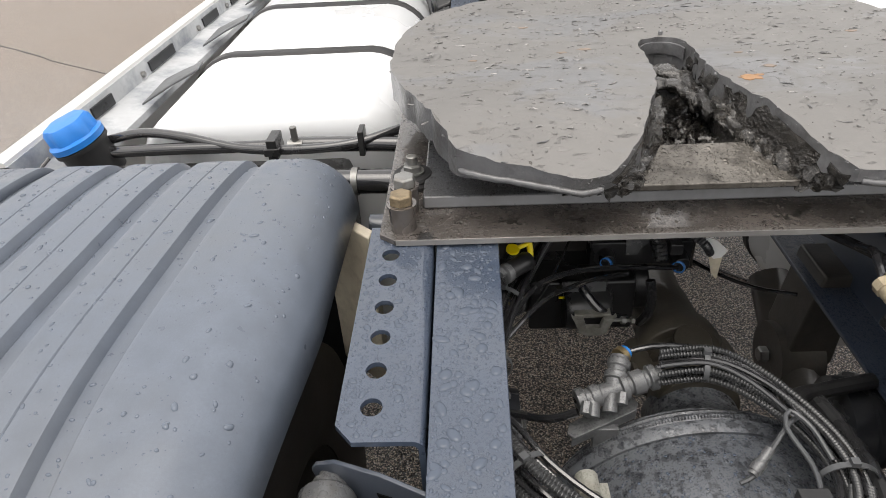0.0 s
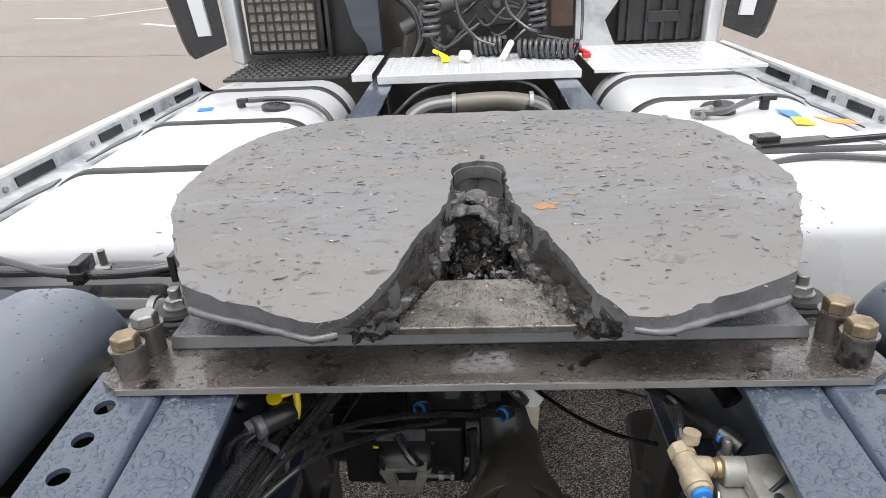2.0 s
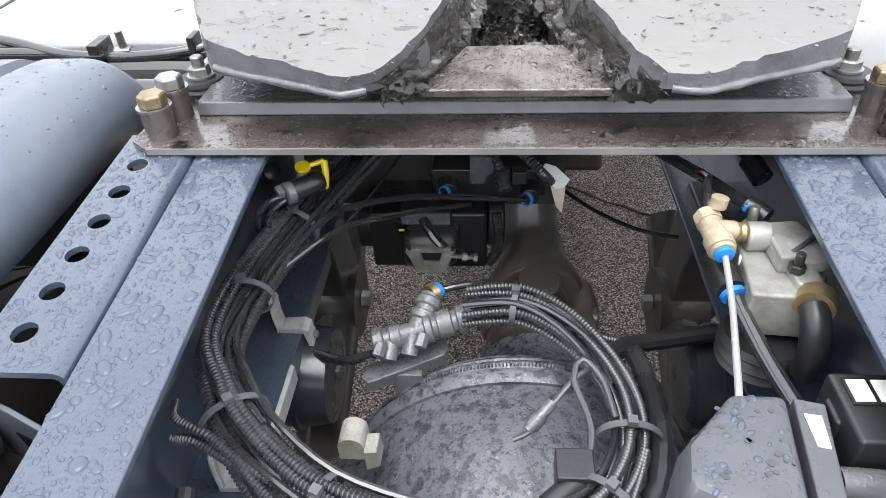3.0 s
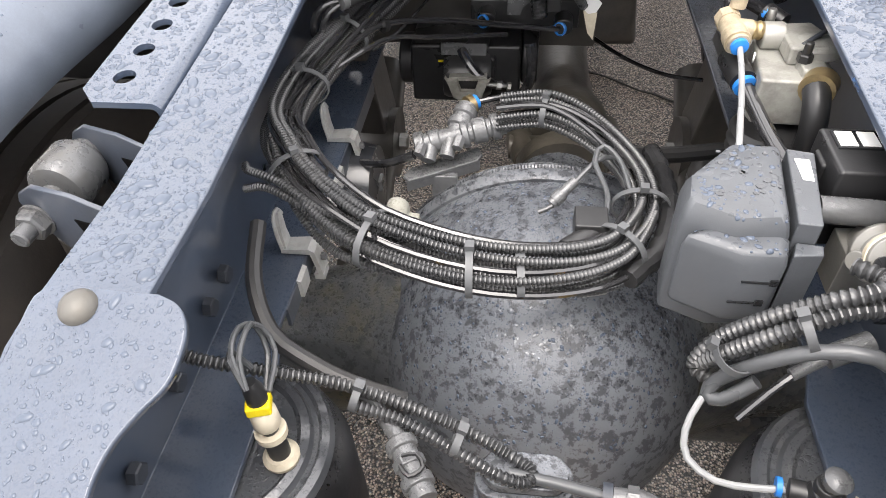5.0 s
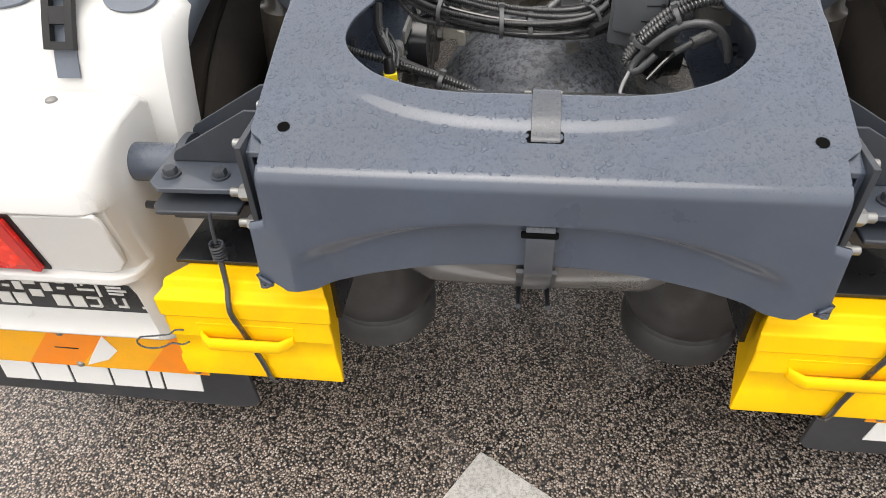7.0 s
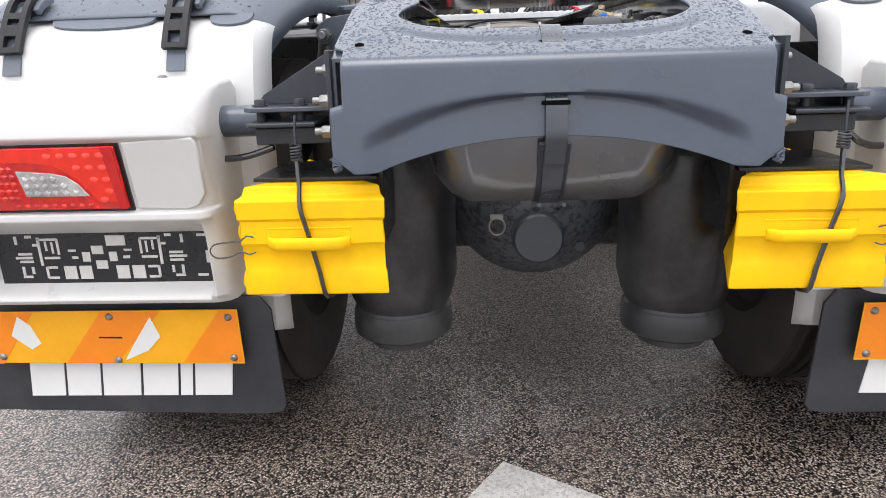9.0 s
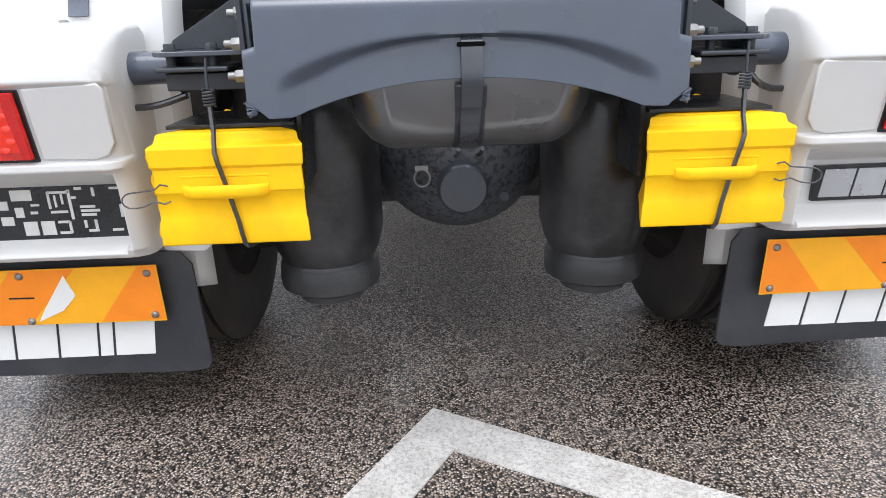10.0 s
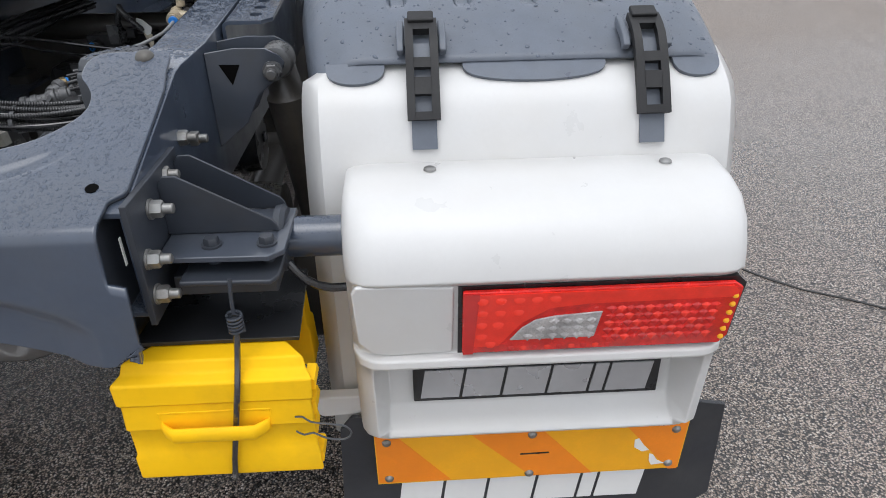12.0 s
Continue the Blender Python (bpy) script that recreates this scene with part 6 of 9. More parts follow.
COIL = [(-0.150, 1.30, 0.995), (-0.198, 1.20, 0.984), (-0.255, 1.09, 0.970), (-0.301, 0.98, 0.956), (-0.330, 0.86, 0.952), (-0.334, 0.76, 0.950), (-0.306, 0.698, 0.946), (-0.266, 0.643, 0.935), (-0.185, 0.584, 0.920),
        (-0.073, 0.560, 0.905), (0.02, 0.572, 0.895), (0.085, 0.608, 0.890), (0.122, 0.68, 0.884), (0.125, 0.76, 0.874), (0.100, 0.834, 0.868), (0.058, 0.882, 0.876), (0.006, 0.906, 0.884), (-0.060, 0.914, 0.872)]


def strand(path, dx, dz, seed, wander=0.009):
    """A line beside the path, weaving a little."""
    rnd = random.Random(seed)
    line = curve(path, 0.05)
    res = []
    ph = rnd.uniform(0, 6)
    for i, (p, sd, up) in enumerate(frames_along(line)):
        t = i / len(line)
        a = dx + wander * math.sin(ph + 7 * t)
        b = dz + wander * 0.6 * math.cos(ph * 1.7 + 9 * t)
        res.append(p + sd * a + Vector((0, 0, 1)) * b)
    return res


coil = thing("cable_coil", "coil of black corrugated conduits tied together over the axle", "cables", (-0.1, 0.72, 0.86))
offs = [(-0.024, -0.002), (-0.014, 0.010), (-0.012, -0.010), (0.0, 0.014), (0.0, 0.002), (0.002, -0.013), (0.012, 0.008), (0.013, -0.007), (0.024, 0.001), (-0.004, 0.022), (0.018, 0.016), (-0.030, 0.010), (-0.020, -0.014), (0.028, -0.010), (0.008, 0.024)]
for k, (dx, dz) in enumerate(offs):
    path = COIL if k % 3 == 0 else (COIL[:13] if k % 3 == 1 else COIL[3:])
    full = strand(path, dx * 0.8, dz, 30 + k)
    if k in (3, 6, 8, 11):
        part("cable", tube(full, 0.0042, 8, 0.02), HOSE, coil, "smooth cable")
    else:
        part("conduit", ribbed(full, 0.0054), CONDUIT, coil)
# plain black cables that run down from the front with the bundle
for k in range(6):
    rnd = random.Random(90 + k)
    part("cable", tube(strand(COIL[:7 + k % 3], -0.026 + 0.006 * k, 0.018 - 0.006 * (k % 4), 60 + k, 0.010), 0.0034 + 0.0004 * (k % 3), 8, 0.02), HOSE, coil, "smooth cable")
# taped outer run
part("tape_wrap", tube([(0.152, 0.845, 0.866), (0.160, 0.78, 0.872), (0.157, 0.70, 0.880), (0.138, 0.632, 0.884), (0.098, 0.580, 0.884)], 0.0125, 10, 0.012, radii=lambda t: 0.0125 + 0.0018 * math.sin(60 * t)), PLASTIC, coil, "black tape wrapped round the bundle")
# loops that branch out of the coil
for k, pts in enumerate(([(-0.365, 0.70, 0.925), (-0.345, 0.665, 0.945), (-0.30, 0.640, 0.95), (-0.24, 0.605, 0.94), (-0.15, 0.580, 0.93)], [(-0.350, 0.655, 0.925), (-0.315, 0.640, 0.94), (-0.262, 0.612, 0.935), (-0.20, 0.572, 0.918)],
                         [(-0.30, 0.655, 0.935), (-0.275, 0.620, 0.92), (-0.24, 0.592, 0.90), (-0.19, 0.565, 0.90), (-0.10, 0.552, 0.893)])):
    part("conduit", ribbed(pts, 0.0054), CONDUIT, coil)
part("cable", tube([(0.10, 0.80, 0.885), (0.075, 0.775, 0.90), (0.045, 0.745, 0.885), (0.02, 0.722, 0.865), (0.0, 0.715, 0.858)], 0.0035, 8, 0.01), HOSE_GREY, coil)
part("cable", tube([(0.11, 0.72, 0.895), (0.10, 0.765, 0.905), (0.080, 0.79, 0.91), (0.068, 0.765, 0.905), (0.082, 0.71, 0.895), (0.075, 0.66, 0.89)], 0.0035, 8, 0.01), HOSE_GREY, coil)
part("loose_plug", join(cyl((0.045, 0.748, 0.884), (0.016, 0.722, 0.866), 0.0070, seg=14), cyl((0.030, 0.734, 0.875), (0.020, 0.726, 0.868), 0.009, seg=14)), FIT, coil, "grey inline plug")
part("connector_block", join(box((0.040, 0.632, 0.882), (0.078, 0.668, 0.912)), cyl((0.030, 0.612, 0.892), (0.062, 0.640, 0.895), 0.013, seg=18), cyl((0.018, 0.602, 0.890), (0.034, 0.614, 0.892), 0.009, seg=14)), PLASTIC, coil, "black multi-pin connector", bevel=0.002)


def tie(at, along, r, parent, tall=0.020):
    """A flat cable tie round a bundle, with its head."""
    at, along = Vector(at), Vector(along).normalized()
    s = along.cross(Vector((0, 0, 1))).normalized()
    u = s.cross(along)
    loops = []
    for k in range(22):
        a = 2 * math.pi * k / 22
        p = at + s * math.cos(a) * r + u * math.sin(a) * tall
        o = (s * math.cos(a) + u * math.sin(a)).normalized()
        loops.append([p - along * 0.004, p + along * 0.004, p + along * 0.004 + o * 0.0016, p - along * 0.004 + o * 0.0016])
    top = at + u * tall
    head = loft([[top + s * a + along * b + u * h for a, b in ((-0.005, -0.005), (0.005, -0.005), (0.005, 0.005), (-0.005, 0.005))] for h in (0.0, 0.008)])
    return part("cable_tie", join(loft(loops, closed=True), head), TIE, parent, "grey cable tie")


for at, al, r, tall in (((-0.293, 0.98, 0.958), (-0.05, -0.12, 0), 0.034, 0.026), ((-0.323, 0.84, 0.954), (0, -1, 0), 0.034, 0.026), ((-0.285, 0.668, 0.942), (0.35, -0.5, 0), 0.036, 0.028), ((-0.181, 0.583, 0.922), (1, -0.35, 0), 0.036, 0.028),
                        ((-0.073, 0.562, 0.907), (1, 0.05, 0), 0.034, 0.028), ((-0.02, 0.566, 0.897), (1, 0.1, 0), 0.030, 0.020), ((0.09, 0.62, 0.893), (0.6, 0.7, 0), 0.034, 0.026), ((0.006, 0.906, 0.886), (-1, 0.2, 0), 0.026, 0.022), ((0.122, 0.70, 0.886), (0.05, 1, 0), 0.034, 0.026)):
    tie(at, al, r, coil, tall)
part("paper_tag", loft([[(0.000, 0.578, 0.868), (0.040, 0.590, 0.866), (0.034, 0.606, 0.862), (-0.004, 0.596, 0.862)], [(0.000, 0.578, 0.869), (0.040, 0.590, 0.867), (0.034, 0.606, 0.863), (-0.004, 0.596, 0.863)]]), LABEL, coil, "small white paper tag")

# tee valve on its bracket over the axle
CLIP_PALE = material("worn_pale_sheet", (0.27, 0.265, 0.24), 0.4, 0.3, 60, 0.2, 0.15, dirt=(0.12, 0.11, 0.09), dirt_amount=0.6, dirt_scale=30)
tee = part("tee_valve", join(cyl((-0.186, 0.888, 0.828), (-0.052, 0.920, 0.852), 0.0150, seg=20), *[lathe([(a - 0.002, 0.0165), (a, r), (a + w, r), (a + w + 0.002, 0.0165)], (-0.186, 0.888, 0.828), (0.134, 0.032, 0.024), 20) for a, w, r in ((0.002, 0.012, 0.0200), (0.026, 0.012, 0.0180), (0.074, 0.008, 0.0215), (0.092, 0.018, 0.0195), (0.120, 0.010, 0.0205))],
                             cyl((-0.128, 0.900, 0.838), (-0.110, 0.950, 0.862), 0.0150, seg=18), *[lathe([(a, 0.0160), (a + 0.002, r), (a + w, r), (a + w + 0.002, 0.0160)], (-0.126, 0.904, 0.840), (0.018, 0.050, 0.024), 18) for a, w, r in ((0.012, 0.012, 0.0190), (0.034, 0.012, 0.0185))], cyl((-0.160, 0.890, 0.834), (-0.164, 0.866, 0.818), 0.0115, seg=14), cyl((-0.132, 0.894, 0.838), (-0.136, 0.872, 0.822), 0.0115, seg=14)),
           FIT, truck, "wet grey brass-bodied tee valve with push-in fittings")
part("yellow_collar", lathe([(0, 0.0150), (0.010, 0.0150), (0.012, 0.011)], (-0.111, 0.950, 0.862), (0.6, 0.55, 0.05), 20), BRASS, tee, "yellow brass collar")
part("blue_collar", lathe([(0.011, 0.0120), (0.017, 0.0120), (0.018, 0.008)], (-0.111, 0.950, 0.862), (0.6, 0.55, 0.05), 18), BLUE, tee, "blue release collar")
part("grey_pipe", tube([(-0.054, 0.919, 0.852), (-0.02, 0.921, 0.856), (0.02, 0.914, 0.862), (0.07, 0.885, 0.862)], 0.0075, 12), HOSE_GREY, tee, "smooth grey pipe")
for a, b in (((-0.172, 0.874, 0.842), (-0.176, 0.858, 0.834)), ((-0.116, 0.886, 0.848), (-0.120, 0.870, 0.840))):
    part("hex_plug", cyl(a, b, 0.0085, seg=6), FIT, tee)
part("valve_bracket", join(loft([[(-0.202, 0.856, z), (-0.192, 0.846, z), (-0.090, 0.892, z + 0.010), (-0.084, 0.906, z + 0.010), (-0.092, 0.926, z + 0.010), (-0.196, 0.876, z)] for z in (0.788, 0.794)]), loft([[(-0.196, 0.846 + d, z), (-0.088, 0.894 + d, z + 0.010), (-0.087, 0.898 + d, z + 0.010), (-0.195, 0.850 + d, z)] for z, d in ((0.770, 0.002), (0.792, 0.0))]), box((-0.16, 0.865, 0.70), (-0.12, 0.877, 0.79))), FIT, tee, "grey bracket strip", bevel=0.002)
part("hose", tube([(-0.100, 0.960, 0.862), (-0.06, 0.962, 0.872), (-0.01, 0.940, 0.890), (0.05, 0.905, 0.893), (0.095, 0.85, 0.884), (0.118, 0.78, 0.88)], 0.0048, 10), HOSE, tee)
part("hose", tube([(-0.050, 0.908, 0.850), (-0.01, 0.915, 0.862), (0.03, 0.905, 0.870), (0.085, 0.86, 0.862), (0.14, 0.79, 0.85)], 0.0052, 10), HOSE_GREY, tee)
part("hose", tube([(-0.185, 0.872, 0.823), (-0.23, 0.880, 0.80), (-0.29, 0.93, 0.76), (-0.36, 0.95, 0.74)], 0.007, 10), HOSE, tee)
LUG = material("worn_pale_lug", (0.33, 0.325, 0.285), 0.42, 0.1, 60, 0.15, 0.15, drops=0.5, drop_size=150, dirt=(0.15, 0.135, 0.10), dirt_amount=0.6, dirt_scale=22)
lug = part("lifting_lug", loft([[(-0.190 + 0.016 * math.cos(a), y, 0.822 + 0.016 * math.sin(a)) for a in [math.pi * q / 10 for q in range(11)]] + [(-0.206, y, 0.800), (-0.174, y, 0.800)] for y in (0.722, 0.756)]), LUG, diff, "pale worn lifting lug", bevel=0.001)
part("lug_wing", loft([[(-0.174, 0.716 + d, 0.822 - e), (-0.160, 0.722 + d, 0.815 - e), (-0.158, 0.724 + d, 0.785 - e), (-0.174, 0.718 + d, 0.785 - e)] for d, e in ((0.0, 0.0), (0.030, 0.002))]), LUG, lug, bevel=0.001)
part("breather_tag", loft([[(0.055, 0.60, 0.826), (0.085, 0.61, 0.824), (0.085, 0.635, 0.830), (0.055, 0.625, 0.832)], [(0.055, 0.60, 0.834), (0.085, 0.61, 0.832), (0.085, 0.635, 0.838), (0.055, 0.625, 0.840)]]), BOLT, diff, bevel=0.002)
# sheathed cables to the side
part("harness", tube([(0.118, 0.84, 0.86), (0.160, 0.905, 0.815), (0.21, 0.93, 0.80), (0.30, 0.95, 0.80)], 0.013, 10), RUBBER, truck, "taped black wiring branch")
part("harness", ribbed([(0.07, 0.875, 0.86), (0.115, 0.895, 0.84), (0.155, 0.905, 0.82)], 0.0075), CONDUIT, truck)

# bracket strip with white clips along the inside of the frame
strip = part("bracket_strip", loft([[(-0.309, y, 0.794), (-0.3035, y, 0.794), (-0.3035, y, 0.762), (-0.309, y, 0.762)] for y in (0.58, 0.86, 1.14)]), GREY_DRY, truck, "grey steel bracket strip with pale clips", bevel=0.0012)
CLIP_WHITE = material("weathered_clip_plastic", (0.44, 0.44, 0.43), 0.4, 0.0, 60, 0.15, 0.06, dirt=(0.16, 0.15, 0.13), dirt_amount=0.5, dirt_scale=40)


def pale_clip(y, parent):
    """Saddle clipped over the flange, with a bent tongue, a side leg and its screw."""
    saddle = loft([[(-0.339, v, 0.797), (-0.339, v, 0.803), (-0.301, v, 0.807), (-0.293, v, 0.801), (-0.287, v, 0.760), (-0.293, v, 0.758), (-0.300, v, 0.797)] for v in (y - 0.013, y + 0.013)])
    foot = box((-0.300, y - 0.013, 0.750), (-0.286, y + 0.010, 0.760))
    tongue = loft([[(x - 0.003, y + dy - 0.009 * w, z), (x + 0.003, y + dy - 0.009 * w, z), (x + 0.003, y + dy + 0.009 * w, z), (x - 0.003, y + dy + 0.009 * w, z)] for x, dy, z, w in ((-0.334, 0.0, 0.800, 1.3), (-0.338, 0.004, 0.822, 1.0), (-0.341, 0.010, 0.842, 0.9), (-0.342, 0.013, 0.850, 0.5))])
    rim = tube([(-0.337, y - 0.011, 0.804), (-0.342, y - 0.006, 0.826), (-0.345, y + 0.003, 0.846), (-0.343, y + 0.016, 0.851), (-0.340, y + 0.020, 0.840)], 0.0028, 6, 0.008)
    clip = part("cable_clip", join(saddle, foot, tongue, rim), CLIP_WHITE, parent, "pale weathered plastic cable clip")
    part("clip_screw", bolt((-0.289, y + 0.001, 0.782), (1, 0, 0.1), 0.006, 0.006), FIT, clip)


pale_clip(0.947, strip)
pale_clip(0.688, strip)
for y0, y1 in ((0.765, 0.872), (0.625, 0.655)):
    part("pale_edge", loft([[(-0.304, y, 0.799), (-0.2985, y, 0.796), (-0.2985, y, 0.768), (-0.304, y, 0.769)] for y in (y0, y1)]), CLIP_WHITE, strip, "pale edge label")
# spring brake chambers and bushes in the shade
CHAMBER = material("wet_black_chamber", (0.026, 0.028, 0.033), 0.25, 0.0, 60, 0.2, 0.05, dirt=(0.05, 0.05, 0.05), dirt_amount=0.5, dirt_scale=9, coat=0.4, coat_rough=0.28)
for x, y, z, r, le in ((-0.318, 0.945, 0.695, 0.080, 0.10), (0.306, 0.96, 0.690, 0.080, 0.10)):
    ch = part("brake_chamber", lathe([(0, 0.02), (0.004, r * 0.8), (0.012, r), (le * 0.45, r), (le * 0.47, r * 1.07), (le * 0.55, r * 1.07), (le * 0.57, r), (le, r * 0.92), (le + 0.006, 0.02)], (x - le / 2, y, z), (1, 0, 0), 40), CHAMBER, truck, "black brake chamber")
    part("bolt", box((x + le / 2 - 0.002, y - 0.014, z + 0.004), (x + le / 2 + 0.012, y + 0.010, z + 0.026)), FIT, ch, bevel=0.002)
for s in (-1, 1):
    bush = part("suspension_arm", join(tube([(s * 0.30, 0.66, 0.50), (s * 0.32, 0.95, 0.52), (s * 0.335, 1.25, 0.575), (s * 0.34, 1.42, 0.66)], 0.045, 12), cyl((s * 0.29, 1.25, 0.575), (s * 0.38, 1.25, 0.575), 0.075, seg=28)), SHADE, truck, "dirty black suspension arm and bush")
    part("bolt", bolt((s * 0.288, 1.25, 0.578), (-s, 0, 0), 0.018, 0.018), BOLT, bush)
    part("hanger", prism([(s * 0.33, 0.82), (s * 0.30, 0.60), (s * 0.36, 0.52), (s * 0.40, 0.60), (s * 0.40, 0.82)], "y", 1.20, 1.32), SHADE, truck, "dirty black spring hanger", bevel=0.006)
# propeller shaft and joint
DUSTY_SHAFT = material("dusty_shaft_steel", (0.070, 0.062, 0.050), 0.48, 0.1, 30, 0.35, 0.35, 0.003, dirt=(0.115, 0.100, 0.078), dirt_amount=0.7, dirt_scale=9, coat=0.2)
shaft = part("propeller_shaft", join(cyl((0.045, 1.10, 0.70), (0.045, 2.9, 0.66), 0.060, seg=32), lathe([(0, 0.075), (0.03, 0.080), (0.035, 0.062)], (0.045, 0.985, 0.70), (0, 1, 0), 28)), DUSTY_SHAFT, truck, "dirty dark propeller shaft")
part("joint_yoke", join(lathe([(0, 0.058), (0.05, 0.061), (0.085, 0.066), (0.12, 0.080), (0.15, 0.084), (0.165, 0.078), (0.17, 0.05)], (0.050, 1.28, 0.700), (0, -1, 0), 36), tube([(-0.025, 1.15, 0.70), (-0.030, 1.09, 0.70), (-0.014, 1.04, 0.70)], 0.026, 12), tube([(0.125, 1.15, 0.70), (0.130, 1.09, 0.70), (0.114, 1.04, 0.70)], 0.026, 12), cyl((0.050, 1.075, 0.62), (0.050, 1.075, 0.785), 0.026), cyl((-0.05, 1.075, 0.70), (0.15, 1.075, 0.70), 0.022), lathe([(0, 0.036), (0.012, 0.034), (0.014, 0.01)], (0.050, 1.075, 0.775), (0, -0.2, 1), 20)), DUSTY_SHAFT, shaft, "dusty universal joint", bevel=0.003)
part("pinion_housing", lathe([(0, 0.16), (0.05, 0.11), (0.10, 0.085), (0.14, 0.08)], (0.035, 0.87, 0.66), (0.02, 1, 0.12), 36), AXLE, diff)
# black pump unit and cross tube in front
pump = part("pump_unit", join(box((-0.235, 1.165, 0.735), (-0.035, 1.30, 0.850)), box((-0.180, 1.150, 0.845), (-0.092, 1.215, 0.858)), cyl((-0.235, 1.23, 0.79), (-0.262, 1.23, 0.79), 0.048), cyl((-0.035, 1.23, 0.80), (-0.004, 1.23, 0.80), 0.052), box((-0.150, 1.150, 0.800), (-0.080, 1.17, 0.835))), PLASTIC, truck, "black hydraulic unit below the coupling", bevel=0.006)
part("clip_bracket", join(loft([[(-0.165, y, 0.826), (-0.160, y, 0.820), (-0.143, y, 0.820), (-0.137, y, 0.800), (-0.112, y, 0.800), (-0.106, y, 0.820), (-0.089, y, 0.820), (-0.084, y, 0.826), (-0.092, y, 0.812), (-0.100, y, 0.788), (-0.110, y, 0.782), (-0.138, y, 0.782), (-0.150, y, 0.788), (-0.158, y, 0.812)] for y in (1.092, 1.104)]), box((-0.158, 1.104, 0.815), (-0.092, 1.165, 0.822))), CLIP_PALE, pump, "grey steel clip bracket", bevel=0.001)
part("stud", join(cyl((-0.090, 1.100, 0.812), (-0.050, 1.104, 0.806), 0.0035, seg=8), cyl((-0.074, 1.1016, 0.8097), (-0.066, 1.1024, 0.8085), 0.0075, seg=6), cyl((-0.056, 1.1034, 0.807), (-0.050, 1.104, 0.806), 0.0075, seg=6)), BOLT, pump)
part("type_plate", box((-0.176, 1.149, 0.840), (-0.096, 1.153, 0.862)), FIT, pump)
part("yellow_mark", box((-0.182, 1.148, 0.826), (-0.166, 1.151, 0.829)), YELLOW_CLIP, pump)
part("pump_body", join(lathe([(0, 0.036), (0.010, 0.040), (0.075, 0.040), (0.085, 0.034), (0.090, 0.012)], (-0.172, 1.150, 0.800), (1, 0.05, 0), 28)), PLASTIC, pump, bevel=0.001)
for k, pts in enumerate(([(-0.14, 1.15, 0.85), (-0.12, 1.125, 0.83), (-0.095, 1.115, 0.810), (-0.06, 1.13, 0.79)], [(-0.02, 1.14, 0.87), (-0.016, 1.13, 0.84), (-0.018, 1.13, 0.80), (-0.03, 1.14, 0.77)], [(-0.03, 1.20, 0.985), (-0.024, 1.165, 0.965), (-0.012, 1.150, 0.94), (-0.006, 1.15, 0.91)], [(-0.010, 1.16, 1.005), (0.012, 1.117, 1.000), (0.041, 1.084, 0.985), (0.060, 1.10, 0.955)])):
    part("pump_hose", ribbed(pts, 0.0075, 0.0055, 10) if k > 1 else tube(pts, 0.009, 10), CONDUIT if k > 1 else HOSE, pump, "black hose")
part("pump_plug", join(cyl((-0.012, 1.152, 0.945), (-0.006, 1.145, 0.915), 0.013, seg=14), box((0.004, 1.130, 0.930), (0.026, 1.150, 0.952))), PLASTIC, pump, bevel=0.002)
part("ribbed_plug", lathe([(0.004 * q, 0.0135 if q % 2 else 0.0115) for q in range(9)], (-0.012, 1.150, 0.945), (0.2, -0.3, -1), 16), CONDUIT, pump)
part("hanger_plate", prism([(-0.062, 0.955), (-0.022, 0.955), (-0.022, 0.930), (-0.036, 0.918), (-0.040, 0.905), (-0.062, 0.905)], "y", 1.172, 1.178), FIT, pump, "wet grey hanger plate")
part("cross_tube", join(cyl((-0.37, 1.30, 0.93), (0.11, 1.30, 0.93), 0.035, seg=24), box((-0.36, 1.27, 0.80), (0.10, 1.34, 0.90))), SHADE, truck, "dirty frame cross tube")
# push-in hoses to the manifold
mani = part("manifold", join(box((-0.125, 1.175, 0.880), (0.060, 1.22, 0.930)), cyl((0.034, 1.148, 0.894), (0.034, 1.18, 0.898), 0.016, seg=18), cyl((-0.097, 1.150, 0.904), (-0.097, 1.18, 0.906), 0.015, seg=18)), PLASTIC, truck, "black valve manifold", bevel=0.003)
for x, y, z in ((0.030, 1.147, 0.894), (-0.100, 1.148, 0.905)):
    part("blue_ring", lathe([(0, 0.0115), (0.005, 0.0115), (0.006, 0.0095), (0.001, 0.0090)], (x, y, z), (-0.7, -1, 0.2), 20), BLUE, mani, "blue release ring")
    part("collet", lathe([(0, 0.0092), (0.002, 0.0090), (0.0025, 0.003)], (x, y, z), (-0.7, -1, 0.2), 18), PLASTIC, mani)
for k, pts in enumerate(([(0.028, 1.145, 0.894), (-0.04, 1.136, 0.902), (-0.11, 1.115, 0.918), (-0.18, 1.070, 0.942), (-0.245, 0.999, 0.966), (-0.30, 0.90, 0.962)], [(-0.060, 1.146, 0.882), (-0.12, 1.120, 0.892), (-0.18, 1.060, 0.918), (-0.236, 0.976, 0.955), (-0.31, 0.88, 0.945)])):
    part("hose", tube(pts, 0.0048 - 0.0008 * k, 10), HOSE, mani, "glossy black air hose")
part("hose", tube([(-0.11, 1.26, 1.00), (-0.155, 1.16, 0.985), (-0.185, 1.10, 0.965), (-0.225, 1.02, 0.945), (-0.255, 0.97, 0.94)], 0.0022, 8), HOSE, mani)
part("hose_tie", cyl((-0.238, 1.008, 0.962), (-0.243, 1.001, 0.964), 0.0095, seg=14), PLASTIC, mani)
part("thin_hose", tube([(0.105, 1.39, 0.760), (0.17, 1.33, 0.745), (0.24, 1.275, 0.742), (0.305, 1.232, 0.755)], 0.0042, 8), HOSE, mani, "thin black hose")
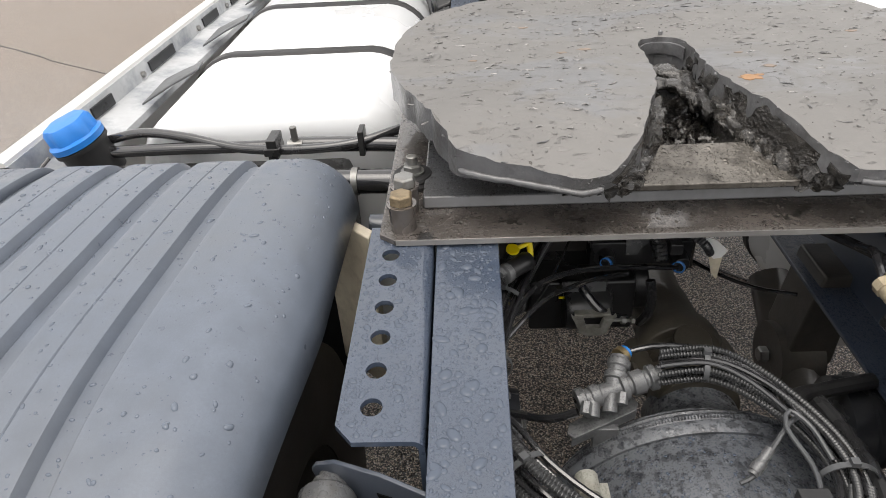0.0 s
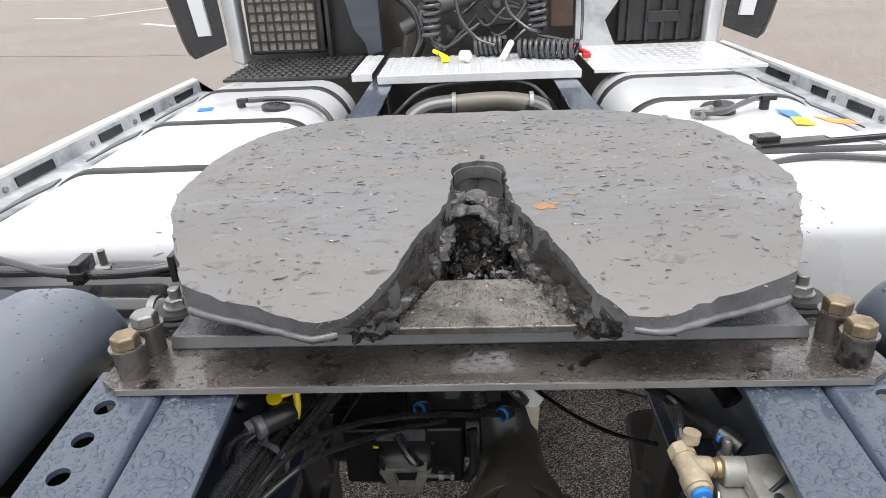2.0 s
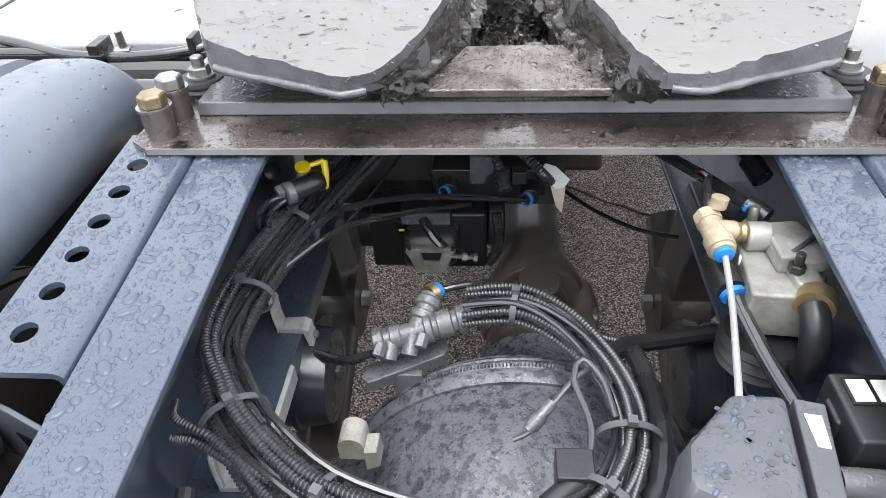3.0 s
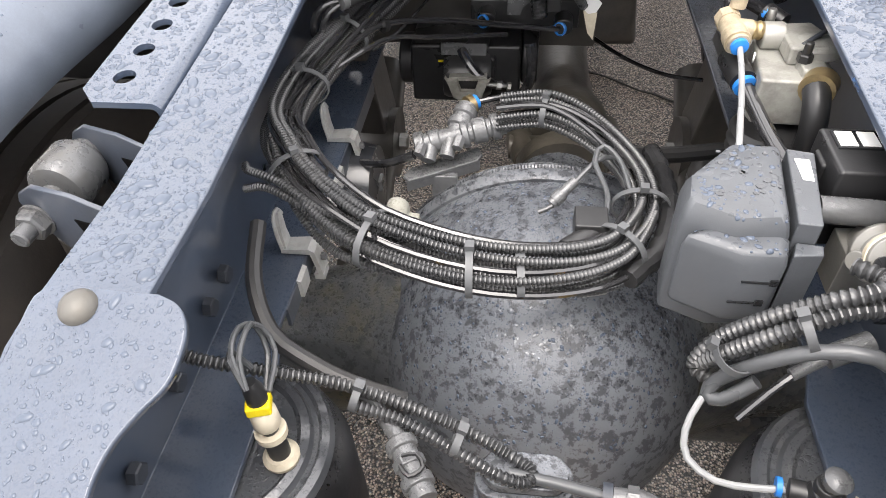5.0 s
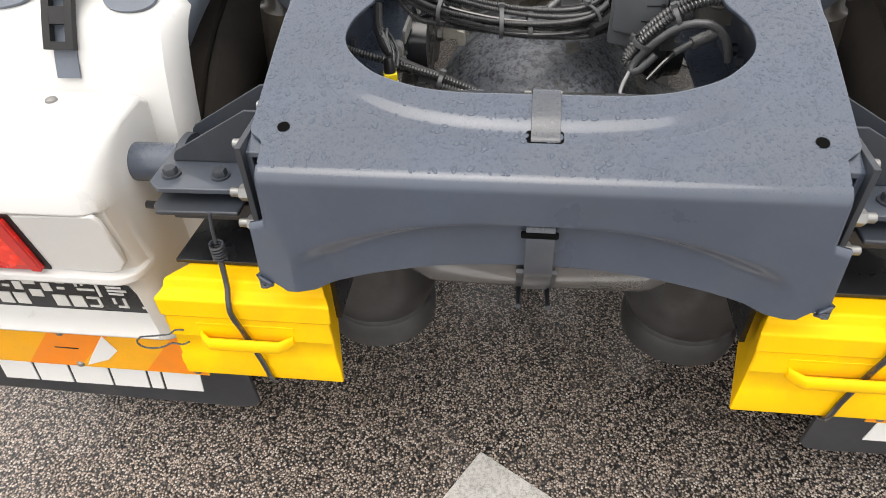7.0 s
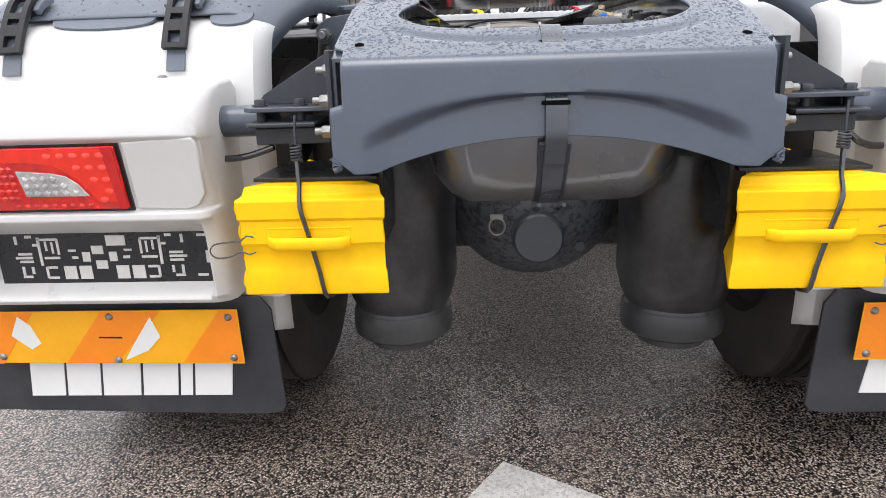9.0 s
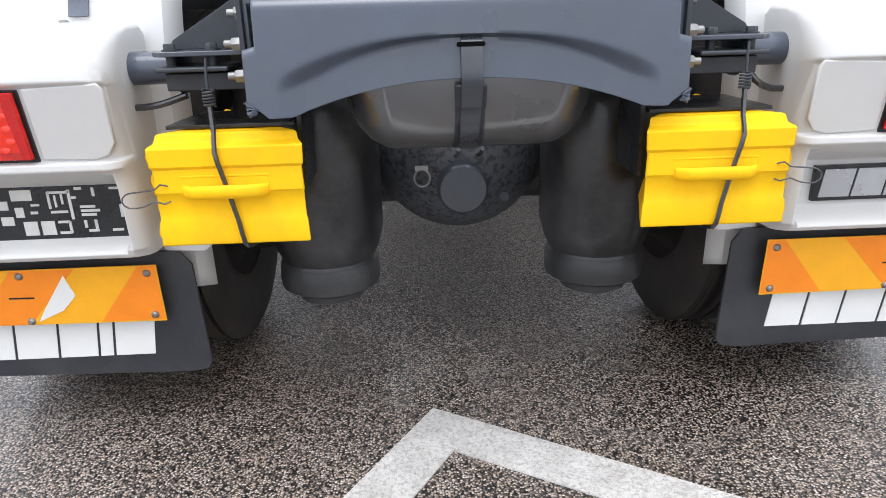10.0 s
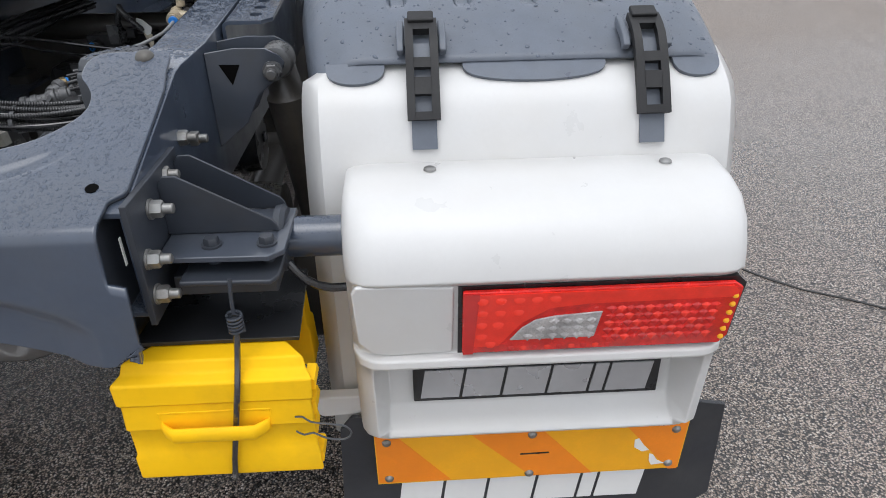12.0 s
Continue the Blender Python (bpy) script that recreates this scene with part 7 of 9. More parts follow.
tag = part("hang_tag", loft([[(0.050, 1.100 + d, 0.986), (0.066, 1.096 + d, 0.982), (0.087, 1.094 + d, 0.962), (0.080, 1.098 + d, 0.946), (0.068, 1.100 + d, 0.942), (0.042, 1.104 + d, 0.966)] for d in (0.0, 0.002)]), LABEL, truck, "white paper hang tag")
part("tag_slip", loft([[(0.060, 1.102 + d, 0.946), (0.082, 1.100 + d, 0.944), (0.080, 1.100 + d, 0.898), (0.070, 1.102 + d, 0.910)] for d in (0.0, 0.002)]), CREAM, tag)
# yellow-locked connector by the rail
con = part("round_connector", join(lathe([(0, 0.0125), (0.004, 0.0140), (0.030, 0.0140), (0.032, 0.0150), (0.046, 0.0150), (0.050, 0.0130), (0.051, 0.010)], (-0.290, 0.968, 1.020), (0.040, 0.038, 0.0), 24), box((-0.300, 0.985, 1.004), (-0.262, 1.02, 1.010))), PLASTIC, truck, "round black connector with a yellow lock")
part("collar", lathe([(-0.006, 0.0125), (-0.004, 0.0155), (0.005, 0.0155), (0.007, 0.0135)], (-0.290, 0.968, 1.020), (0.040, 0.038, 0.0), 14), FIT, con, "grey screw collar")
part("collar_tab", moved(box((-0.004, -0.007, -0.004), (0.004, 0.007, 0.004)), pose(-0.297, 0.957, 1.030, 20, 0, 40)), FIT, con)
part("yellow_lock", join(tube([(-0.2525, 1.0065, 1.004), (-0.2505, 1.010, 1.014), (-0.2505, 1.016, 1.028), (-0.252, 1.021, 1.038)], 0.0050, 8, 0.004), tube([(-0.252, 1.021, 1.038), (-0.262, 1.015, 1.037), (-0.270, 1.011, 1.0365)], 0.0036, 8, 0.004), lathe([(0, 0.0045), (0, 0.0105), (0.004, 0.0105), (0.004, 0.0045)], (-0.278, 1.008, 1.034), (0.1, -0.2, 1), 20), tube([(-0.2525, 1.0065, 1.004), (-0.262, 0.998, 1.005), (-0.270, 0.990, 1.006)], 0.0018, 6, 0.004)), YELLOW_CLIP, con, "yellow plastic lock")
for k, pts in enumerate(([(-0.294, 0.964, 1.020), (-0.312, 0.958, 1.016), (-0.328, 0.952, 1.002), (-0.334, 0.950, 0.980), (-0.330, 0.955, 0.95)], [(-0.294, 0.964, 1.014), (-0.308, 0.955, 1.006), (-0.318, 0.950, 0.990), (-0.320, 0.950, 0.972), (-0.315, 0.955, 0.95)])):
    part("hose", tube(pts, 0.0050, 10, 0.008), HOSE, con)
part("cap_connector", join(lathe([(0, 0.013), (0.010, 0.013), (0.012, 0.010)], (-0.335, 1.035, 1.010), (0.6, -0.5, 0.6), 18), cyl((-0.345, 1.05, 0.99), (-0.328, 1.03, 1.016), 0.0095, seg=16)), PLASTIC, truck, "capped black connector on the rail")
part("rail_loom", ribbed([(-0.338, 1.00, 1.040), (-0.318, 1.06, 1.046), (-0.295, 1.12, 1.044), (-0.27, 1.20, 1.04)], 0.0055), CONDUIT, truck, "corrugated loom under the rail")

# ---- valve group on the other side ----
valve = part("levelling_valve", join(loft([[(x, y, z) for x, y in ((0.250, 0.80), (0.315, 0.795), (0.338, 0.83), (0.338, 0.90), (0.315, 0.925), (0.262, 0.92))] for z in (0.945, 1.005)]), loft([[(x, y, z) for x, y in ((0.285, 0.835), (0.330, 0.835), (0.336, 0.875), (0.325, 0.905), (0.285, 0.900))] for z in (1.004, 1.028)]),
                                     cyl((0.262, 0.885, 1.018), (0.290, 0.885, 1.018), 0.017, seg=20), cyl((0.272, 0.835, 0.93), (0.272, 0.835, 0.955), 0.016, seg=16), box((0.296, 0.805, 0.995), (0.325, 0.845, 1.016))), ALU, truck, "cast aluminium levelling valve with fittings", bevel=0.004)
part("stud", bolt((0.279, 0.915, 1.005), (0, 0, 1), 0.010, 0.012, 0.0, 0.022), BOLT, valve)
part("stud", bolt((0.300, 0.826, 1.016), (0, 0, 1), 0.009, 0.010, 0.0, 0.014), PLASTIC, valve)
part("cover_dome", lathe([(0, 0.035), (0.010, 0.034), (0.018, 0.020), (0.020, 0.002)], (0.318, 0.862, 1.010), (0, 0.1, 1), 28), ALU, valve)
part("lever", tube([(0.300, 0.845, 1.026), (0.318, 0.855, 1.034), (0.345, 0.880, 1.036)], 0.003, 8), FRAME_DARK, valve)
PALE_HOSE = material("pale_grey_hose", (0.28, 0.285, 0.29), 0.28, 0.0, 60, 0.1, 0.05, coat=0.5)
BEIGE = material("worn_beige_fitting", (0.46, 0.385, 0.27), 0.42, 0.15, 90, 0.25, 0.3, dirt=(0.12, 0.10, 0.07), dirt_amount=0.6, dirt_scale=40)
fit = part("cream_fitting", join(cyl((0.222, 0.908, 1.032), (0.228, 0.846, 1.024), 0.0135, seg=22), lathe([(0, 0.0155), (0.014, 0.0155)], (0.222, 0.906, 1.032), (0.006, -0.062, -0.008), 8), lathe([(0.040, 0.0160), (0.056, 0.0160)], (0.222, 0.906, 1.032), (0.006, -0.062, -0.008), 22), cyl((0.226, 0.882, 1.029), (0.248, 0.884, 1.026), 0.0120, seg=18), lathe([(0, 0.010), (0.012, 0.010)], (0.232, 0.905, 1.045), (0.1, 0.1, 1), 14)), BEIGE, truck, "worn beige push-in tee fitting")
part("brass_thread", lathe([(0, 0.0105), (0.004, 0.012), (0.008, 0.0105), (0.012, 0.012), (0.016, 0.0105)], (0.247, 0.884, 1.025), (1, 0, 0), 18), BRASS, fit, "brass threaded neck")
for x, y, z, ax, r in ((0.228, 0.847, 1.024, (0.006, -0.062, -0.008), 0.0105), (0.240, 0.826, 0.984, (0.25, -0.9, -0.2), 0.0140), (0.281, 0.944, 1.020, (0.5, -0.6, -0.1), 0.012), (0.315, 1.046, 1.020, (0.3, -0.6, -0.1), 0.0125)):
    part("blue_ring", lathe([(0, r), (0.006, r), (0.007, r * 0.75)], (x, y, z), ax, 20), BLUE, fit, "blue release ring")
part("thin_hose", tube([(0.229, 0.842, 1.023), (0.222, 0.78, 1.012), (0.206, 0.70, 1.008), (0.196, 0.655, 1.008), (0.19, 0.62, 0.99)], 0.0036, 10), PALE_HOSE, fit, "thin grey air hose")
part("hose", tube([(0.236, 0.86, 0.99), (0.243, 0.815, 0.980), (0.258, 0.74, 0.965), (0.275, 0.67, 0.955), (0.285, 0.61, 0.94)], 0.0095, 12), HOSE, fit, "thick black air hose")
part("elbow_body", cyl((0.233, 0.88, 0.99), (0.240, 0.828, 0.985), 0.016, seg=20), PLASTIC, fit)
part("elbow_body", cyl((0.281, 0.946, 1.020), (0.300, 0.925, 1.014), 0.0135, seg=18), PLASTIC, fit)
part("elbow_body", cyl((0.314, 1.050, 1.022), (0.325, 1.02, 1.010), 0.0145, seg=18), PLASTIC, fit)
part("white_clip", tube([(0.262, 0.905, 1.000), (0.268, 0.892, 0.998), (0.262, 0.880, 0.996)], 0.0050, 10, 0.005), LABEL, fit, "white plastic clip")
part("white_clip", tube([(0.256, 0.868, 0.997), (0.266, 0.864, 0.997), (0.270, 0.850, 0.994), (0.265, 0.836, 0.991), (0.255, 0.829, 0.990)], 0.0065, 10, 0.005), LABEL, fit, "white plastic clip")
for k, pts in enumerate(([(0.281, 0.946, 1.020), (0.250, 0.998, 1.022), (0.215, 1.050, 1.022), (0.17, 1.12, 1.02), (0.11, 1.22, 1.01)], [(0.315, 1.048, 1.020), (0.28, 1.12, 1.03), (0.22, 1.20, 1.02)], [(0.225, 0.912, 1.035), (0.228, 0.94, 1.046), (0.236, 0.965, 1.045), (0.234, 1.0, 1.03)])):
    part("hose", tube(pts, (0.008, 0.005, 0.006)[k], 10), HOSE, fit, "glossy black air hose")
part("elbow_joint", join(cyl((0.316, 0.798, 1.004), (0.306, 0.780, 1.004), 0.020, seg=20)), BRASS, valve, "brown corroded union nut")
part("elbow", tube([(0.306, 0.782, 1.004), (0.305, 0.765, 0.995), (0.307, 0.755, 0.965), (0.31, 0.76, 0.93)], 0.015, 14, 0.008), PLASTIC, valve)
part("rubber_bellows", lathe([(0, 0.044), (0.006, 0.048), (0.012, 0.042), (0.020, 0.049), (0.028, 0.042), (0.036, 0.049), (0.044, 0.044)], (0.285, 0.815, 0.890), (0, 0, 1), 32), RUBBER, valve, "black rubber bellows")


CAST_PALE = material("pale_cast_body", (0.22, 0.215, 0.20), 0.42, 0.15, 70, 0.12, 0.2, dirt=(0.22, 0.20, 0.17), dirt_amount=0.6, dirt_scale=25)


def module():
    """Moulded housing: upper cover with a chamfered corner, and a drawer before it."""
    def slab(plan, levels):
        cx, cy = sum(p[0] for p in plan) / len(plan), sum(p[1] for p in plan) / len(plan)
        res = []
        for z, g in levels:
            res.append([(x - g * (1 if x > cx else -1) * min(1, abs(x - cx) / 0.03), y - g * (1 if y > cy else -1) * min(1, abs(y - cy) / 0.03), z) for x, y in plan])
        return loft(res)
    up = slab([(0.174, 0.534), (0.223, 0.538), (0.240, 0.661), (0.190, 0.662), (0.134, 0.603), (0.127, 0.556)], ((0.87, 0), (0.992, 0), (1.006, 0.003), (1.013, 0.007), (1.016, 0.014)))
    low = slab([(0.178, 0.514), (0.219, 0.514), (0.228, 0.545), (0.150, 0.552), (0.127, 0.540)], ((0.900, 0.004), (0.910, 0), (0.978, 0), (0.990, 0.003), (0.995, 0.008)))
    return join(up, low)


mod = part("brake_module", module(), MODULE, truck, "grey plastic electronic brake module housing, beaded with rain", bevel=0.006)
# black strips put on the housing for the shade inside its slots
for z, d in ((0.958, 0.0), (0.930, -0.006)):
    part("slot", box((0.184 + d, 0.5125, z), (0.212 + d, 0.516, z + 0.0020)), SIGN_BLACK, mod)
    part("slot_hole", box((0.209 + d, 0.5122, z - 0.002), (0.2165 + d, 0.516, z + 0.005)), SIGN_BLACK, mod)
part("bar_label", loft([[(0.246, 0.640, z), (0.260, 0.638, z), (0.256, 0.604, z), (0.246, 0.606, z)] for z in (1.0085, 1.0098)]), LABEL, mod, "white bar label")
part("side_cover", join(prism([(0.2265, 0.542), (0.248, 0.540), (0.269, 0.652), (0.2430, 0.658)], "z", 0.88, 1.009), prism([(0.2235, 0.521), (0.251, 0.524), (0.254, 0.537), (0.2300, 0.540)], "z", 0.90, 0.988), box((0.226, 0.548, 0.86), (0.262, 0.60, 0.879))), MODULE, mod, bevel=0.002)
MODULE_WET = material("wet_module_patch", (0.040, 0.043, 0.048), 0.14, 0.0, 120, 0.1, 0.05, coat=0.6)
rnd = random.Random(61)
for k in range(16):
    f = rnd.random()
    x, y, z = 0.134 + 0.056 * f - 0.0005, 0.603 + 0.059 * f, rnd.uniform(0.945, 0.990)
    along = Vector((0.056, 0.059, 0)).normalized()
    out_ = Vector((-0.059, 0.056, 0)).normalized()
    r = rnd.uniform(0.002, 0.006)
    ring = [(along * math.cos(q * 0.7) * r * rnd.uniform(0.7, 1.2) + Vector((0, 0, 1)) * math.sin(q * 0.7) * r * rnd.uniform(0.8, 1.6)) for q in range(9)]
    part("wet_patch", loft([[Vector((x, y, z)) + p + out_ * o for p in ring] for o in (0.0002, 0.0010)]), MODULE_WET, mod)
for k in range(18):
    x, y, r = rnd.uniform(0.160, 0.218), rnd.uniform(0.57, 0.64), rnd.uniform(0.0015, 0.004)
    ring = [(x + math.cos(q * 0.7) * r * rnd.uniform(0.7, 1.4), y + math.sin(q * 0.7) * r * rnd.uniform(0.7, 1.2)) for q in range(9)]
    part("wet_patch", prism(ring, "z", 1.0155, 1.0167), MODULE_WET, mod)
relay = part("relay_box", join(box((0.274, 0.600, 0.93), (0.330, 0.676, 1.024)), box((0.270, 0.63, 0.92), (0.283, 0.66, 1.01))), PLASTIC, truck, "black relay box with two pale labels", bevel=0.004)
part("label_plate", box((0.282, 0.638, 1.0235), (0.326, 0.668, 1.0258)), SIGN_BLACK, relay)
for x in (0.2845, 0.3055):
    part("label", box((x, 0.641, 1.0245), (x + 0.0165, 0.665, 1.0268)), LABEL, relay, "pale label")
part("pipe", cyl((0.258, 0.584, 0.992), (0.365, 0.580, 0.990), 0.0135, seg=22), FIT, relay, "grey pipe stub")
sol = part("solenoid_valve", join(lathe([(0, 0.026), (0.03, 0.026), (0.032, 0.030), (0.040, 0.030), (0.042, 0.022), (0.060, 0.022), (0.062, 0.024), (0.072, 0.024), (0.074, 0.01)], (0.318, 0.572, 0.955), (-0.15, -0.75, 0.5), 28), box((0.285, 0.55, 0.91), (0.345, 0.590, 0.965)), cyl((0.292, 0.535, 0.975), (0.280, 0.527, 0.98), 0.010, seg=14)), CAST_PALE, truck, "cast solenoid valve with a cream cap", bevel=0.002)
part("cap_ring", lathe([(0.058, 0.0255), (0.066, 0.0255), (0.067, 0.021)], (0.318, 0.572, 0.955), (-0.15, -0.75, 0.5), 28), CREAM, sol, "cream cap ring")
for dx, dz in ((-0.011, -0.004), (0.011, 0.004)):
    part("socket", lathe([(0.072, 0.0085), (0.0765, 0.0085)], (0.318 + dx, 0.572, 0.955 + dz), (-0.15, -0.75, 0.5), 14), SIGN_BLACK, sol, "black plug socket")
# conduits beside the solenoid
side = thing("cable_loop", "loop of corrugated conduit and grey cable beside the axle", "cables", (0.2, 0.45, 0.9))
part("conduit", ribbed([(0.375, 0.455, 0.985), (0.32, 0.462, 0.990), (0.262, 0.462, 0.985), (0.215, 0.458, 0.960), (0.180, 0.465, 0.920), (0.160, 0.478, 0.880)], 0.0085, 0.006, 10), CONDUIT, side)
part("conduit", ribbed([(0.268, 0.505, 0.995), (0.285, 0.485, 1.000), (0.272, 0.468, 1.003), (0.24, 0.470, 0.985), (0.205, 0.476, 0.955), (0.172, 0.485, 0.91), (0.156, 0.480, 0.874), (0.170, 0.465, 0.870)], 0.0085, 0.006, 10), CONDUIT, side)
part("cable", tube([(0.318, 0.425, 0.90), (0.305, 0.425, 0.94), (0.275, 0.432, 0.962), (0.235, 0.440, 0.955), (0.200, 0.448, 0.925), (0.172, 0.456, 0.885), (0.164, 0.450, 0.868), (0.176, 0.442, 0.872), (0.20, 0.445, 0.90)], 0.0070, 12), HOSE_GREY, side, "thick grey cable")
part("thin_hose", tube([(0.176, 0.462, 0.890), (0.158, 0.445, 0.862), (0.147, 0.427, 0.839), (0.150, 0.408, 0.820), (0.176, 0.392, 0.810), (0.210, 0.387, 0.812), (0.236, 0.386, 0.816)], 0.0036, 10), PALE_HOSE, side, "thin pale hose")
part("plug", join(cyl((0.232, 0.455, 0.90), (0.268, 0.470, 0.915), 0.006, seg=12), cyl((0.262, 0.468, 0.912), (0.300, 0.480, 0.925), 0.011, seg=14)), FIT, side)
part("cable", tube([(0.19, 0.43, 0.86), (0.215, 0.445, 0.885), (0.235, 0.456, 0.90)], 0.004, 8), HOSE, side)
tie((0.180, 0.462, 0.915), (-0.3, 0.1, -1), 0.020, side, 0.018)
tie((0.228, 0.456, 0.962), (-1, 0, -0.5), 0.018, side, 0.020)

# ---- fittings on the air springs ----
plug = part("bellows_plug", join(lathe([(0.058, 0.0125), (0.062, 0.0140), (0.080, 0.0135), (0.084, 0.0105)], (-0.256, 0.389, 0.785), (-0.06, 0.06, 1), 20), lathe([(0.042, 0.0165), (0.050, 0.0165)], (-0.256, 0.389, 0.785), (-0.06, 0.06, 1), 20)), CREAM, truck, "cream push-in fitting with a yellow lock on the air spring")
part("base_ring", lathe([(0, 0.0190), (0.005, 0.0195), (0.010, 0.0150)], (-0.256, 0.389, 0.785), (0, 0, 1), 24), CREAM, plug, "cream base ring")
part("stem", lathe([(0.008, 0.0115), (0.040, 0.0115), (0.042, 0.009), (0.060, 0.009)], (-0.256, 0.389, 0.785), (-0.06, 0.06, 1), 16), PLASTIC, plug)
part("yellow_lock", moved(box((-0.012, -0.012, 0), (0.012, 0.010, 0.013)), pose(-0.262, 0.395, 0.870, 0, 0, 15)), YELLOW_CLIP, plug, "yellow plastic lock", bevel=0.002)
part("cap", lathe([(0.098, 0.0105), (0.115, 0.010), (0.125, 0.006)], (-0.256, 0.389, 0.785), (-0.06, 0.06, 1), 16), PLASTIC, plug)
for k in range(3):
    part("cable", tube([(-0.254, 0.374, 0.930), (-0.262 - 0.006 * k, 0.392, 0.950 + 0.004 * k), (-0.268 - 0.008 * k, 0.430, 0.946), (-0.272 + 0.006 * k, 0.450, 0.925), (-0.262 + 0.008 * k, 0.44, 0.90), (-0.256 + 0.006 * k, 0.40, 0.88 + 0.01 * k)] if k < 2 else [(-0.254, 0.374, 0.930), (-0.268, 0.388, 0.952), (-0.272, 0.402, 0.945), (-0.262, 0.405, 0.92)], 0.0029, 8, 0.01), HOSE_GREY, plug)
rplug = part("bellows_plug", join(lathe([(0, 0.0200), (0.005, 0.0205), (0.010, 0.0150)], (0.267, 0.381, 0.785), (0, 0, 1), 24)), CREAM, truck, "cream base ring with a black quick coupling")
part("coupling", join(cyl((0.262, 0.374, 0.806), (0.262, 0.376, 0.850), 0.012, seg=16), cyl((0.238, 0.386, 0.818), (0.265, 0.378, 0.822), 0.011, seg=16), box((0.25, 0.36, 0.825), (0.278, 0.385, 0.842))), PLASTIC, rplug, bevel=0.002)
part("round_cap", lathe([(0, 0.009), (0.004, 0.012), (0.012, 0.0125), (0.016, 0.009), (0.018, 0.002)], (0.264, 0.376, 0.850), (0.1, -0.1, 1), 18), FIT, rplug, "grey round cap")
part("blue_ring", lathe([(0, 0.0095), (0.005, 0.0095)], (0.233, 0.3875, 0.817), (-1, 0.2, -0.1), 16), BLUE, rplug, "blue release ring")
part("card", loft([[(0.288, 0.375, 0.835), (0.300, 0.365, 0.835), (0.300, 0.352, 0.808), (0.292, 0.360, 0.808)], [(0.289, 0.376, 0.835), (0.301, 0.366, 0.835), (0.301, 0.353, 0.808), (0.293, 0.361, 0.808)]]), CREAM, rplug)
# conduit from the rail to the reservoir and its elbow fittings
run = thing("cable_run", "corrugated conduit doubled back on itself with ties, above the air reservoir", "cables", (-0.1, 0.4, 0.82))
part("conduit", ribbed([(-0.378, 0.425, 0.938), (-0.335, 0.418, 0.912), (-0.27, 0.425, 0.888), (-0.177, 0.436, 0.853), (-0.072, 0.420, 0.820), (-0.020, 0.402, 0.806), (0.002, 0.388, 0.804), (-0.004, 0.374, 0.806), (-0.03, 0.376, 0.812), (-0.075, 0.395, 0.818), (-0.13, 0.415, 0.832), (-0.18, 0.420, 0.845)], 0.0072, 0.0055, 10), CONDUIT, run)
tie((-0.177, 0.430, 0.850), (1, -0.1, -0.3), 0.017, run, 0.014)
tie((-0.072, 0.410, 0.820), (1, -0.2, -0.3), 0.020, run, 0.014)
part("taped_cable", tube([(-0.318, 0.60, 0.92), (-0.305, 0.53, 0.90), (-0.275, 0.48, 0.875), (-0.225, 0.455, 0.860), (-0.18, 0.440, 0.852), (-0.13, 0.44, 0.83)], 0.0095, 10), RUBBER, run)
part("tube", tube([(-0.02, 0.385, 0.802), (0.02, 0.378, 0.805), (0.065, 0.366, 0.812), (0.085, 0.360, 0.816)], 0.0060, 12), HOSE_GREY, run, "grey air tube")
el = part("elbow_fitting", join(cyl((0.072, 0.361, 0.818), (0.104, 0.357, 0.822), 0.0115, seg=18), tube([(0.098, 0.358, 0.821), (0.112, 0.352, 0.822), (0.116, 0.342, 0.816), (0.114, 0.330, 0.800)], 0.0125, 14, 0.006), lathe([(0, 0.0155), (0.012, 0.0155), (0.013, 0.012)], (0.115, 0.338, 0.812), (0, -0.5, -0.8), 6), lathe([(0, 0.0145), (0.010, 0.0145)], (0.090, 0.359, 0.820), (1, -0.1, 0.1), 8)), FIT, truck, "grey elbow fitting on the air reservoir", bevel=0.001)
part("collar", lathe([(0, 0.0138), (0.009, 0.0138), (0.010, 0.010)], (0.068, 0.3615, 0.8175), (1, -0.1, 0.1), 18), FRAME_DARK, el)
el = part("elbow_fitting", join(cyl((-0.150, 0.425, 0.822), (-0.122, 0.388, 0.824), 0.0095, seg=16), cyl((-0.130, 0.398, 0.824), (-0.096, 0.340, 0.822), 0.0130, seg=18), *[lathe([(a, 0.0165), (a + 0.010, 0.0165), (a + 0.011, 0.0135)], (-0.130, 0.398, 0.824), (0.034, -0.058, -0.002), n_) for a, n_ in ((0.002, 20), (0.022, 6), (0.044, 20))]), FIT, truck, "pale metal fitting on the air reservoir", bevel=0.001)
part("locking_clip", tube([(-0.122, 0.372, 0.842), (-0.108, 0.374, 0.844), (-0.100, 0.362, 0.843), (-0.112, 0.352, 0.842), (-0.122, 0.362, 0.842)], 0.0022, 6, 0.005), PLASTIC, el)
part("taped_tail", tube([(-0.145, 0.418, 0.822), (-0.170, 0.440, 0.835), (-0.22, 0.452, 0.848)], 0.007, 10), HOSE_GREY, run, "grey air tube")
for z0_, w_, d_ in ((0.735, 0.104, 0.050), (0.752, 0.096, 0.046), (0.769, 0.100, 0.048), (0.786, 0.088, 0.040)):
    part("stacked_flange", moved(prism(rounded(w_, d_, 0.020, 5), "z", z0_, z0_ + 0.012), pose(-0.004, 0.392, 0)), AXLE, diff, "stacked grey flange", bevel=0.002)
part("flange_core", moved(prism(rounded(0.080, 0.036, 0.016, 5), "z", 0.70, 0.785), pose(-0.004, 0.392, 0)), FRAME_DARK, diff)

